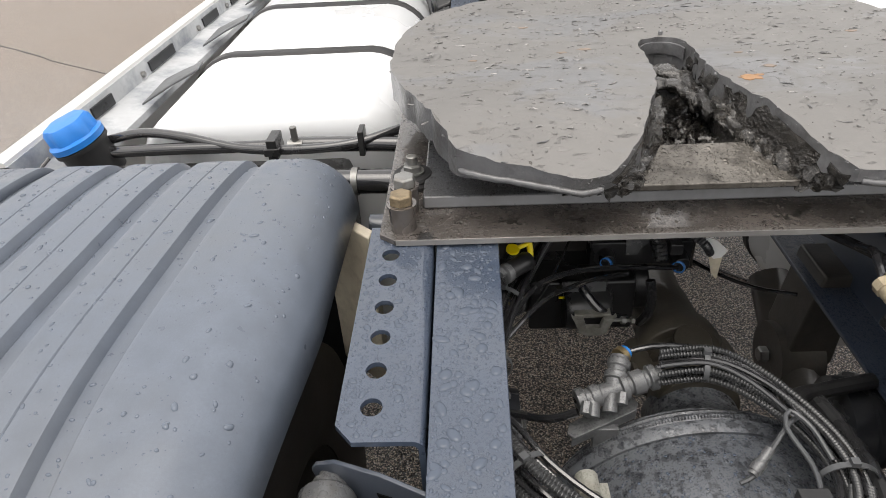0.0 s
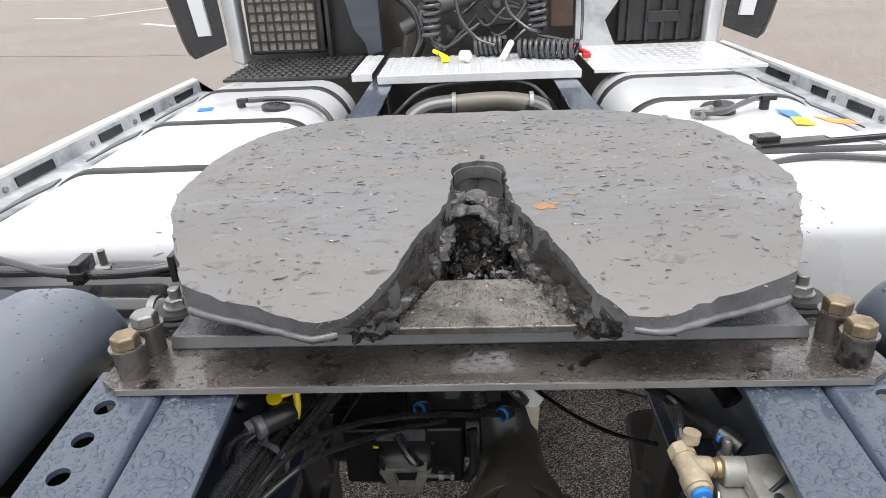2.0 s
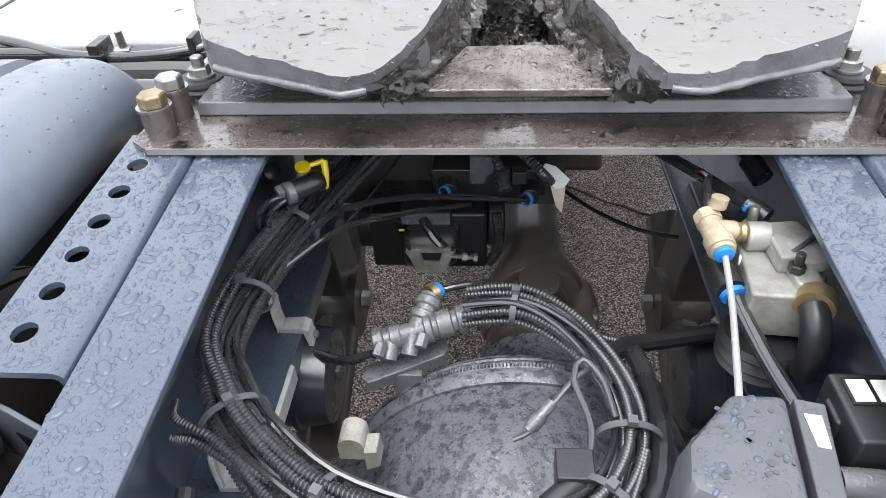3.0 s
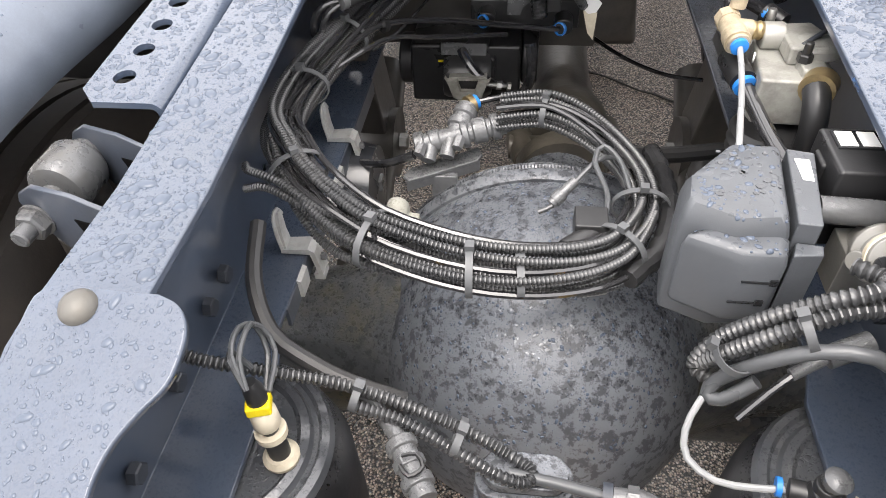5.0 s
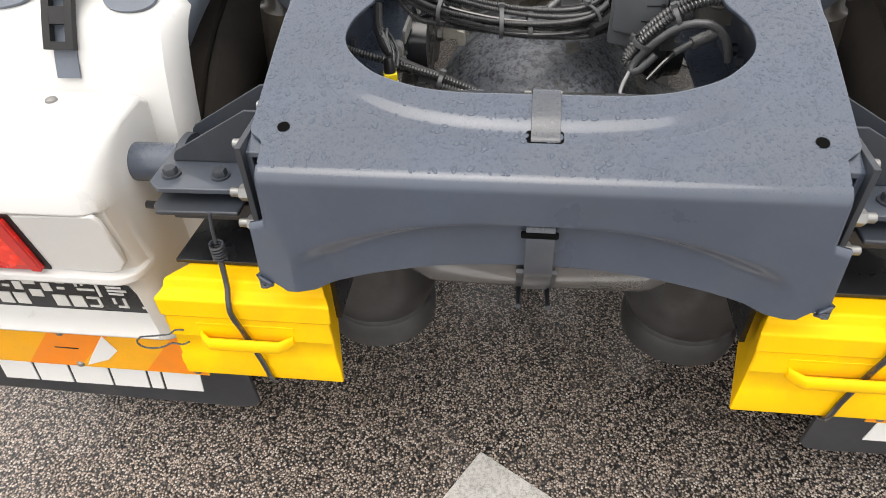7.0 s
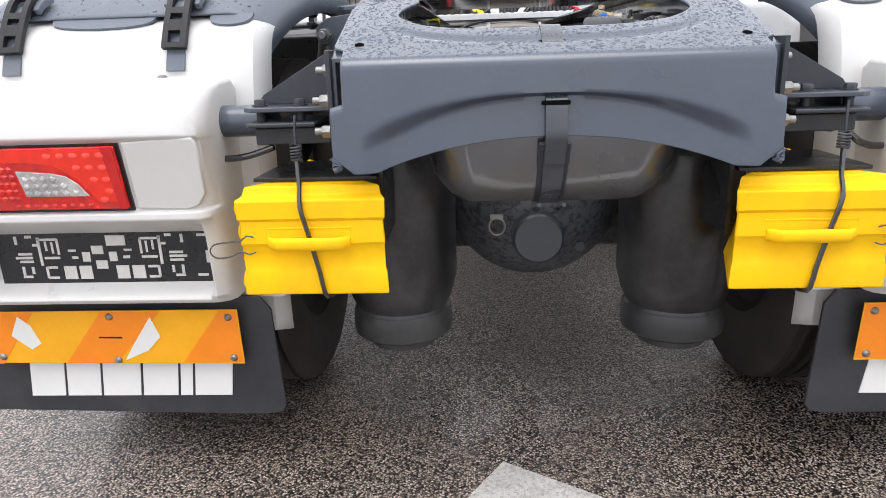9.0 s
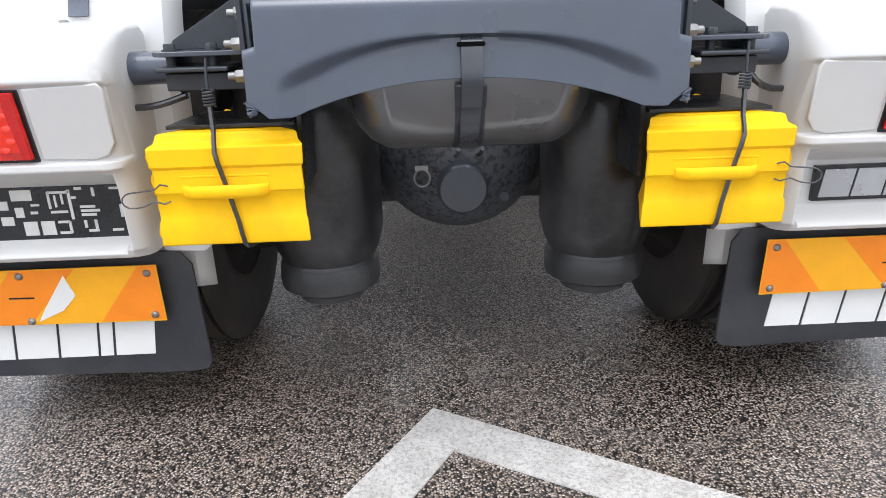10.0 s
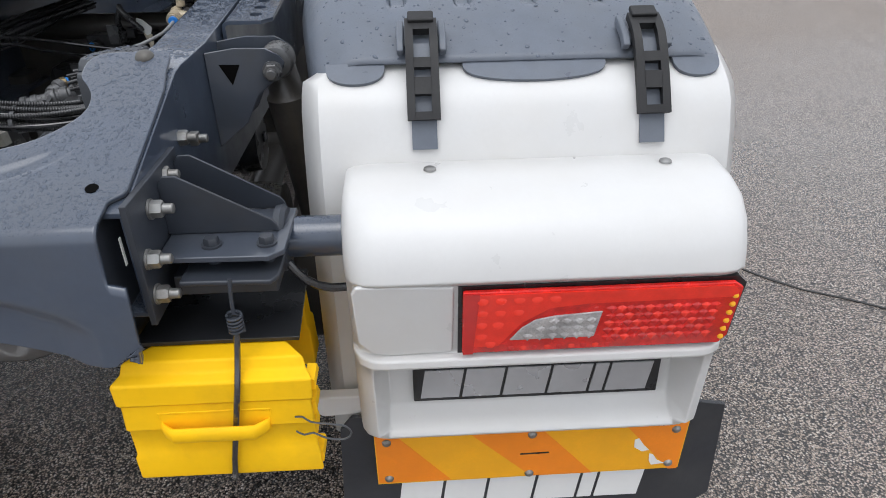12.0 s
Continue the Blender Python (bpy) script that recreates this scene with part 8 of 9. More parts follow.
# ---- damper brackets outside the rails ----
DAMPER_EYE = material("wet_damper_eye", (0.115, 0.118, 0.122), 0.30, 0.1, 60, 0.2, 0.2, drops=0.5, drop_size=120, dirt=(0.07, 0.06, 0.045), dirt_amount=0.5, dirt_scale=18)
for s in (-1, 1):
    X = lambda v: s * v
    side_out = ((0.391, 1.036), (0.44, 1.040), (0.492, 1.034), (0.516, 1.018), (0.523, 1.006), (0.514, 0.982), (0.470, 0.950), (0.445, 0.90), (0.391, 0.86))
    dmp = part("damper_bracket", join(*[loft([[(X(x), y0 + d + (x - 0.391) * k, z) for x, z in side_out] for d in (0.0, 0.006)]) for y0, k in ((0.478, 0.34), (0.572, 0.43))]), GREY_DRY, truck, "grey forked damper bracket", bevel=0.0015)
    part("damper_eye", lathe([(0, 0.020), (0.003, 0.029), (0.008, 0.0325), (0.050, 0.0325), (0.055, 0.029), (0.058, 0.022), (0.070, 0.020)], (X(0.500), 0.546, 0.998), (0, 1, 0), 28), DAMPER_EYE, dmp, "wet rubber-bushed damper eye")
    part("pin", join(cyl((X(0.501), 0.500, 0.992), (X(0.500), 0.628, 1.002), 0.014, seg=18), bolt((X(0.501), 0.512, 0.993), (0.05 * s, -1, 0), 0.017, 0.016, 0.019, 0.016)), DAMPER_EYE, dmp, "zinc bolt through the damper eye")
    part("damper", lathe([(0, 0.030), (0.05, 0.034), (0.06, 0.042), (0.34, 0.042), (0.36, 0.03)], (X(0.502), 0.580, 0.985), (0.12 * s, 0.10, -1), 28), SHADE, dmp, "black damper tube")
    # black patches on both forks paint the shade of their cut-outs
    for y0, k in ((0.4772, 0.34), (0.5712, 0.43)):
        part("window", loft([[(X(x), y0 + d + (x - 0.391) * k, z) for x, z in ((0.412, 1.014), (0.446, 1.010), (0.430, 0.975))] for d in (-0.0008, 0.0074)]), HOLE, dmp, "black patch for the shade in a cut-out")

# ---- side skirts ----
WING = material("grey_rubber_wing", (0.11, 0.115, 0.12), 0.45, 0.0, 60, 0.2, 0.1, dirt=(0.05, 0.05, 0.05), dirt_amount=0.5, dirt_scale=14)
GRIME = material("grimy_white_ledge", (0.46, 0.47, 0.48), 0.5, 0.0, 50, 0.12, 0.1, dirt=(0.13, 0.15, 0.18), dirt_amount=0.8, dirt_scale=7, rust=(0.10, 0.055, 0.03), rust_amount=0.02, rust_scale=16)
for s in (-1, 1):
    X = lambda v: s * v
    path = [(1.264, 1.30), (1.252, 1.85), (1.240, 2.40), (1.226, 2.80), (1.206, 3.20)] if s < 0 else [(1.285, 1.30), (1.266, 1.95), (1.254, 2.50), (1.246, 3.10), (1.228, 3.72)]
    def profile(x, y, sec):
        return [(X(x + dx), y, z) for dx, z in sec]
    panel = part("side_skirt", loft([profile(x, y, ((0.0, 0.36), (0.012, 1.045), (0.008, 1.072), (-0.004, 1.078), (-0.022, 1.070), (-0.024, 1.062), (-0.006, 1.060), (-0.006, 0.36))) for x, y in path]), WHITE_PLASTIC, truck, "white side skirt panel with a grimy slotted inner rim")
    part("inner_rim", loft([profile(x, y, ((-0.026, 1.062), (-0.022, 1.062), (-0.030, 1.020), (-0.120, 1.010), (-0.122, 0.994), (-0.034, 1.002))) for x, y in path]), GRIME, panel, "grimy pale inner ledge")
    # black patches on the rim paint the shade inside its slots
    for y0, le in ((1.62, 0.10), (1.95, 0.17), (2.38, 0.14), (2.66, 0.10), (2.95, 0.20)):
        i = next(k for k in range(4) if path[k + 1][1] >= y0 or k == 3)
        f = (y0 - path[i][1]) / (path[i + 1][1] - path[i][1])
        x = path[i][0] + (path[i + 1][0] - path[i][0]) * f
        part("slot", loft([[(X(x - 0.0275 - d), y, 1.050), (X(x - 0.0305 - d), y, 1.024), (X(x - 0.036 - d), y, 1.024), (X(x - 0.033 - d), y, 1.050)] for y, d in ((y0, 0.0), (y0 + le, 0.004))]), SIGN_BLACK, panel, "black patch for the shade in an oblong slot")
        part("bolt", bolt((X(x - 0.030), y0 - 0.05, 1.034), (-s, 0, 0.1), 0.009, 0.008), BOLT, panel)
    # rubber wings that close the straps' outer ends
    for y in ((1.80, 2.26, 2.74) if s < 0 else (1.86, 2.36, 2.74)):
        part("strap_wing", loft([[(X(1.020), y - 0.004, 1.078), (X(1.025), y + 0.046, 1.080), (X(1.025), y + 0.046, 1.074), (X(1.020), y - 0.004, 1.072)], [(X(1.080), y - 0.045, 1.056), (X(1.080), y + 0.052, 1.060), (X(1.080), y + 0.052, 1.054), (X(1.080), y - 0.045, 1.050)], [(X(1.140), y - 0.105, 1.030), (X(1.138), y + 0.050, 1.036), (X(1.138), y + 0.050, 1.030), (X(1.140), y - 0.105, 1.024)]]), WING, TANKS[0 if s < 0 else 1], "grey rubber wing of the strap", bevel=0.002)

# ---- fluid tank and hoses behind the fuel tank ----
fluid = part("fluid_tank", loft([[(-1.10, 1.24, z), (-0.58, 1.24, z), (-0.58, 1.405, z), (-1.10, 1.405, z)] for z in (0.55, 1.015)]), PLASTIC, truck, "black plastic fluid tank with a blue cap", bevel=0.02)
ax = (-0.30, -0.12, 1.0)
neck = part("filler_neck", lathe([(-0.04, 0.050), (0.03, 0.050), (0.032, 0.056), (0.040, 0.056)], (-1.125, 1.40, 1.030), ax, 32), RUBBER, fluid, "black filler neck")
o, axv = Vector((-1.137, 1.395, 1.070)), Vector(ax).normalized()
sd = axv.cross(Vector((0, 1, 0))).normalized()
up = axv.cross(sd)
cap = []
for h, r, lob in ((0.0, 0.056, 0.0), (0.012, 0.057, 0.0), (0.016, 0.052, 0.006), (0.040, 0.050, 0.006), (0.048, 0.044, 0.004), (0.050, 0.02, 0.0)):
    cap.append([o + axv * h + (r - lob * (0.5 + 0.5 * math.cos(6 * a))) * (math.cos(a) * sd + math.sin(a) * up) for a in [2 * math.pi * k / 48 for k in range(48)]])
part("blue_cap", loft(cap), BLUE, fluid, "bright blue screw cap")
part("cap_strap", tube([(-1.19, 1.36, 1.05), (-1.205, 1.33, 1.03), (-1.18, 1.31, 1.015), (-1.13, 1.32, 1.01)], 0.004, 8), HOSE, fluid)
run2 = thing("hose_run", "black coolant hoses clipped together behind the white fuel tank", "hoses", (-0.75, 1.39, 1.04))
part("hose", tube([(-1.10, 1.425, 1.055), (-1.02, 1.428, 1.068), (-0.93, 1.415, 1.062), (-0.80, 1.385, 1.045), (-0.66, 1.366, 1.048), (-0.56, 1.372, 1.056), (-0.48, 1.405, 1.066), (-0.40, 1.44, 1.07)], 0.010, 12), HOSE, run2)
part("hose", tube([(-1.08, 1.400, 1.040), (-0.95, 1.398, 1.043), (-0.80, 1.394, 1.044), (-0.72, 1.392, 1.046)], 0.0125, 14), HOSE, run2)
part("hose", tube([(-0.70, 1.392, 1.046), (-0.60, 1.388, 1.046), (-0.50, 1.380, 1.046), (-0.40, 1.375, 1.04)], 0.016, 14), HOSE, run2)
part("clip", join(box((-0.742, 1.355, 1.030), (-0.722, 1.410, 1.072)), box((-0.748, 1.350, 1.040), (-0.716, 1.362, 1.056))), PLASTIC, run2, bevel=0.002)
part("metal_tee", join(cyl((-0.705, 1.386, 1.046), (-0.675, 1.384, 1.046), 0.014, seg=16), cyl((-0.690, 1.385, 1.046), (-0.690, 1.383, 1.088), 0.007, seg=12)), BOLT, run2, "pale metal tee")
part("clip", box((-0.56, 1.36, 1.030), (-0.548, 1.40, 1.082)), PLASTIC, run2, bevel=0.002)
pipe2 = part("coolant_pipe", join(cyl((-0.66, 1.290, 1.015), (-0.40, 1.275, 1.015), 0.024, seg=24)), HOSE, truck, "thick black coolant pipe")
part("hose_clamp", lathe([(0, 0.027), (0.012, 0.027)], (-0.565, 1.285, 1.015), (1, -0.05, 0), 24), BOLT, pipe2, "steel hose clamp")
part("wheel_arch", loft([[(-0.60, 1.14, z), (-0.505, 1.05, z), (-0.500, 1.075, z), (-0.595, 1.165, z)] for z in (0.70, 1.035)]), CREAM, truck, "pale grey inner wheel arch edge", bevel=0.003)
part("bracket_tube", join(cyl((-0.52, 1.17, 0.985), (-0.40, 1.16, 0.985), 0.022, seg=20)), GREY_DRY, truck, "grey mudguard tube stub")

# ---- things on the fuel tanks ----
part("tank_cap", lathe([(0, 0.046), (0.010, 0.046), (0.014, 0.040), (0.014, 0.012), (0.018, 0.010), (0.018, 0.002)], (-0.638, 2.440, 1.100), (0.1, 0, 1), 32), PLASTIC, TANKS[0], "black tank cap")
part("sender", join(cyl((-0.760, 2.470, 1.103), (-0.760, 2.470, 1.130), 0.014, seg=16), box((-0.765, 2.455, 1.118), (-0.735, 2.480, 1.132))), PLASTIC, TANKS[0], bevel=0.002)
part("sender_hose", tube([(-0.735, 2.468, 1.125), (-0.64, 2.49, 1.122), (-0.54, 2.485, 1.108), (-0.47, 2.46, 1.06), (-0.455, 2.44, 0.98)], 0.009, 10), HOSE, TANKS[0])
part("blue_sticker", loft([[(-0.905, 2.475, z), (-0.860, 2.490, z), (-0.850, 2.445, z), (-0.895, 2.432, z)] for z in (1.0995, 1.1025)]), BLUE, TANKS[0], "small blue sticker")
part("tank_cap", lathe([(0, 0.048), (0.020, 0.048), (0.026, 0.042), (0.026, 0.014), (0.036, 0.009), (0.036, 0.002)], (0.690, 2.205, 1.098), (-0.1, 0, 1), 32), PLASTIC, TANKS[1], "black tank cap")
part("cap_fittings", join(cyl((0.60, 2.15, 1.115), (0.66, 2.17, 1.120), 0.010, seg=12), cyl((0.615, 2.12, 1.112), (0.64, 2.15, 1.118), 0.012, seg=12)), ALU, TANKS[1])
part("sender_hose", tube([(0.60, 2.13, 1.118), (0.67, 2.12, 1.122), (0.74, 2.17, 1.130), (0.80, 2.215, 1.135), (0.83, 2.225, 1.13)], 0.008, 10), HOSE, TANKS[1])
part("sender", join(cyl((0.825, 2.225, 1.100), (0.825, 2.225, 1.135), 0.014, seg=14), box((0.810, 2.205, 1.128), (0.85, 2.24, 1.142))), PLASTIC, TANKS[1], bevel=0.002)
for mat_, pts, lab in ((BLUE, [(0.842, 2.195), (0.890, 2.187), (0.882, 2.112), (0.846, 2.116)], "blue sticker"), (YELLOW_CLIP, [(0.848, 2.108), (0.885, 2.103), (0.882, 2.023), (0.832, 2.030)], "yellow sticker"), (ORANGE, [(0.913, 2.121), (0.958, 2.092), (0.998, 2.100), (1.000, 2.050), (0.930, 2.050)], "torn orange sticker")):
    part("sticker", loft([[(x, y, 1.0885 + up_ + 0.018 * (1 - ((x - 0.756) / 0.304) ** 2)) for x, y in pts] for up_ in (0.0, 0.0015)]), mat_, TANKS[1], lab)
bar = part("tank_bar", loft([[(0.665, 1.83, z), (1.06, 1.90, z), (1.055, 1.94, z), (0.66, 1.875, z)] for z in (1.100, 1.112)]), PLASTIC, TANKS[1], "flat black bar with a pale label across the tank", bevel=0.002)
part("bar_end", loft([[(0.66, 1.85, z), (0.72, 1.86, z), (0.715, 1.90, z), (0.655, 1.89, z)] for z in (1.112, 1.125)]), PLASTIC, TANKS[1], bevel=0.003)
part("bar_label", loft([[(0.84, 1.872, z), (1.03, 1.906, z), (1.026, 1.93, z), (0.836, 1.896, z)] for z in (1.113, 1.1145)]), LABEL, TANKS[1], "pale printed label")
part("tank_hose", tube([(0.62, 1.72, 1.10), (0.72, 1.745, 1.108), (0.82, 1.735, 1.110), (0.95, 1.69, 1.105), (1.05, 1.66, 1.07)], 0.008, 10), HOSE, TANKS[1])

# ---- catwalk and the back of the cab ----
def tread_plate(name, x0, x1, y0, y1, z, nx, ny, mat, label, rise=0.005):
    p = part(name, box((x0, y0, z - 0.004), (x1, y1, z)), mat, truck, label, bevel=0.002)
    bits = bmesh.new()
    for i in range(nx):
        for j in range(ny):
            x, y = x0 + (i + 0.5) * (x1 - x0) / nx, y0 + (j + 0.5) * (y1 - y0) / ny
            w, d = (x1 - x0) / nx * 0.34, (y1 - y0) / ny * 0.22
            vs = [bits.verts.new(q) for q in ((x - w, y - d, z), (x + w, y - d, z), (x + w, y + d, z), (x - w, y + d, z), (x - w * 0.6, y - d * 0.3, z + rise), (x + w * 0.6, y - d * 0.3, z + rise), (x + w * 0.6, y + d * 0.3, z + rise), (x - w * 0.6, y + d * 0.3, z + rise))]
            for f in ((4, 5, 6, 7), (0, 1, 5, 4), (1, 2, 6, 5), (2, 3, 7, 6), (3, 0, 4, 7)):
                bits.faces.new([vs[q] for q in f])
    tagged(part("tread", bits, TREAD_SHADED if mat is TREAD else mat, p, "raised tread pattern"), kind="stuff")
    part("front_lip", box((x0, y0 - 0.006, z - (0.030 if mat is TREAD else 0.012)), (x1, y0 - 0.0005, z + 0.001)), mat, p, bevel=0.002)
    return p


tread_plate("catwalk", -0.355, 0.405, 2.84, 3.26, 1.120, 18, 9, TREAD, "chequered bright aluminium catwalk plate")
tread_plate("catwalk", 0.455, 1.09, 2.86, 3.46, 1.112, 15, 11, WHITE, "white painted tread plate over the tank", 0.003)
tread_plate("catwalk", -0.465, -0.385, 2.92, 3.36, 1.118, 2, 9, TREAD, "narrow chequered aluminium plate")
tread_plate("step_plate", -0.985, -0.485, 2.96, 3.44, 1.108, 17, 8, PLASTIC, "black plastic ribbed step plate", 0.006)
# air intake grille
gx0, gx1, gz0, gz1, gy = -1.015, -0.665, 1.125, 1.480, 3.46
grille = part("intake_grille", join(box((gx0, gy, gz0), (gx1, gy + 0.16, gz1 + 0.1))), PLASTIC, truck, "black air intake box with a beige mesh grille", bevel=0.01)
part("mesh", box((gx0 + 0.018, gy - 0.004, gz0 + 0.020), (gx1 - 0.035, gy - 0.001, gz1)), material("beige_mesh", (0.30, 0.27, 0.23), 0.6, 0.0, 700, 0.4, 0.8), grille, "beige fine mesh")
for k in range(9):
    x = gx0 + 0.014 + k * (gx1 - gx0 - 0.045) / 8
    part("grille_bar", box((x - 0.004, gy - 0.012, gz0 + 0.012), (x + 0.004, gy - 0.003, gz1)), PLASTIC, grille)
for k in range(9):
    z = gz0 + 0.016 + k * 0.042
    part("grille_bar", box((gx0 + 0.010, gy - 0.013, z - 0.004), (gx1 - 0.030, gy - 0.0035, z + 0.004)), PLASTIC, grille)
# recess with its shade put into the wall's colour, and grey cab supports
part("cab_rear", box((-1.12, 3.80, 0.70), (1.12, 3.95, 1.95)), SHADE, truck, "back wall of the cab with shade put into its colour")
part("engine_top", lumpy(box((-0.40, 3.34, 0.55), (0.44, 3.75, 1.10)), 0.03, 9), SHADE, truck, "dark engine parts below the cab", bevel=0.03)
for k, pts in enumerate(([(-0.62, 1.52), (-0.41, 1.52), (-0.405, 1.12), (-0.47, 1.10), (-0.485, 1.16), (-0.53, 1.22), (-0.56, 1.34)], )):
    part("cab_support", prism(pts, "y", 3.46, 3.50), GREY_DRY, truck, "grey steel cab support", bevel=0.004)
part("cab_support", prism([(0.47, 1.09), (0.465, 1.52), (0.66, 1.52), (0.655, 1.30), (0.60, 1.22), (0.64, 1.13), (0.66, 1.10)], "y", 3.46, 3.50), GRIME, truck, "pale grey dusty cab support", bevel=0.004)
pan = part("cab_panel", box((0.665, 3.50, 1.115), (1.045, 3.56, 1.60)), PLASTIC, truck, "black ribbed panel behind the cab", bevel=0.01)
for x in (0.71, 0.79, 0.86, 0.93, 1.0):
    part("rib", prism([(x - 0.010, 1.12), (x + 0.010, 1.12), (x + 0.006, 1.58), (x - 0.006, 1.58)], "y", 3.475, 3.501), PLASTIC, pan, bevel=0.004)
part("rib", box((0.79, 3.470, 1.20), (0.93, 3.50, 1.25)), PLASTIC, pan, bevel=0.004)
for s in (-1, 1):
    part("cab_corner", prism([(s * 1.045, 1.08), (s * 1.10, 1.10), (s * 1.13, 1.60), (s * 1.06, 1.60)], "y", 3.44, 3.56), WHITE, truck, "white cab corner post", bevel=0.012)
    fl = part("side_flap", loft([[(s * 1.085, 3.36, 1.185), (s * 1.215, 3.30, 1.135), (s * 1.255, 3.33, 1.155), (s * 1.10, 3.40, 1.20)], [(s * 1.085, 3.36, 1.21), (s * 1.245, 3.30, 1.205), (s * 1.275, 3.33, 1.215), (s * 1.10, 3.40, 1.23)], [(s * 1.11, 3.36, 1.55), (s * 1.325, 3.30, 1.55), (s * 1.345, 3.33, 1.55), (s * 1.12, 3.40, 1.55)]]), PLASTIC, truck, "black plastic flap at the cab corner", bevel=0.006)
    part("flap_window", loft([[(s * 1.135, 3.318, 1.235), (s * 1.185, 3.300, 1.235), (s * 1.225, 3.296, 1.55), (s * 1.165, 3.315, 1.55)], [(s * 1.135, 3.338, 1.235), (s * 1.185, 3.320, 1.235), (s * 1.225, 3.316, 1.55), (s * 1.165, 3.335, 1.55)]]), WHITE, fl, "white panel seen in the flap")
# charge pipes over the gearbox
cp = part("charge_pipe", tube([(-0.24, 2.61, 0.88), (-0.24, 2.69, 0.96), (-0.17, 2.73, 1.010), (-0.06, 2.74, 1.025)], 0.042, 20), HOSE, truck, "black charge hose joined to a beige metal pipe")
part("metal_pipe", tube([(-0.07, 2.74, 1.025), (0.02, 2.75, 1.030), (0.12, 2.75, 1.030), (0.21, 2.74, 1.018)], 0.036, 20), material("beige_metal", (0.18, 0.165, 0.145), 0.45, 0.3, 50, 0.2, 0.15), cp, "beige metal pipe")
part("hose_end", tube([(0.20, 2.74, 1.020), (0.27, 2.72, 0.99), (0.305, 2.68, 0.94), (0.31, 2.63, 0.86)], 0.042, 20), HOSE, cp)
for x, z in ((-0.075, 1.024), (0.205, 1.019)):
    part("hose_clamp", lathe([(0, 0.046), (0.014, 0.046)], (x, 2.742, z), (1, 0, 0), 28), BOLT, cp, "steel hose clamp")
gb = part("gearbox", lumpy(loft([[(-0.24, y, 0.45), (0.30, y, 0.45), (0.27, y, z), (0.12, y, z + 0.06), (-0.12, y, z + 0.05), (-0.22, y, z)] for y, z in ((1.95, 0.70), (2.2, 0.78), (2.6, 0.80), (3.3, 0.82))]), 0.02, 12), SHADE, truck, "dirty dark gearbox", bevel=0.02)
rnd = random.Random(9)
for k in range(14):
    x, y = rnd.uniform(-0.2, 0.26), rnd.uniform(2.45, 2.90)
    part("engine_bit", join(cyl((x, y, 0.80), (x + rnd.uniform(-0.03, 0.03), y + rnd.uniform(-0.03, 0.03), 0.90 + rnd.uniform(0, 0.04)), rnd.uniform(0.012, 0.030), seg=14)), (SHADE, PLASTIC, FIT)[k % 3], gb)
for k in range(6):
    x = rnd.uniform(-0.22, 0.2)
    part("engine_hose", tube([(x, 2.45, 0.88), (x + 0.05, 2.58, 0.93), (x + 0.12, 2.70, 0.91), (x + 0.10, 2.85, 0.88)], 0.009, 8), HOSE, gb)
part("earth_cable", tube([(-0.30, 2.80, 0.98), (-0.18, 2.84, 1.065), (0.0, 2.86, 1.085), (0.20, 2.85, 1.075), (0.30, 2.80, 1.0)], 0.008, 10), HOSE_GREY, gb)
for x, y in ((-0.268, 2.52), (0.272, 2.60)):
    part("red_cover", join(box((x - 0.018, y - 0.02, 0.97), (x + 0.010, y + 0.02, 1.005)), cyl((x, y, 0.96), (x - 0.012, y + 0.03, 1.018), 0.008, seg=12)), RED_PLASTIC, gb, "red plastic terminal cover", bevel=0.004)
for s in (-1, 1):
    for y in (2.42, 2.62):
        part("tank_bracket", loft([[(s * 0.395, y + dy, z) for dy, z in ((-0.045, 0.85), (0.045, 0.85), (0.045, 1.02), (0.0, 1.05), (-0.045, 1.02))], [(s * 0.45, y + dy, z) for dy, z in ((-0.05, 0.85), (0.05, 0.85), (0.05, 1.00), (0.0, 1.03), (-0.05, 1.00))]]), PLASTIC, truck, "black tank bracket", bevel=0.008)


# ---- spiral air lines on the catwalk ----
def spiral(a, b, r, turns, wire):
    a, b = Vector(a), Vector(b)
    t = (b - a).normalized()
    s = t.cross(Vector((0, 1, 0)) if abs(t.y) < 0.9 else Vector((1, 0, 0))).normalized()
    u = t.cross(s)
    n = turns * 14
    return tube([a.lerp(b, i / n) + r * (math.cos(i / 14 * 2 * math.pi) * s + math.sin(i / 14 * 2 * math.pi) * u) for i in range(n + 1)], wire, 8, through_points=False)


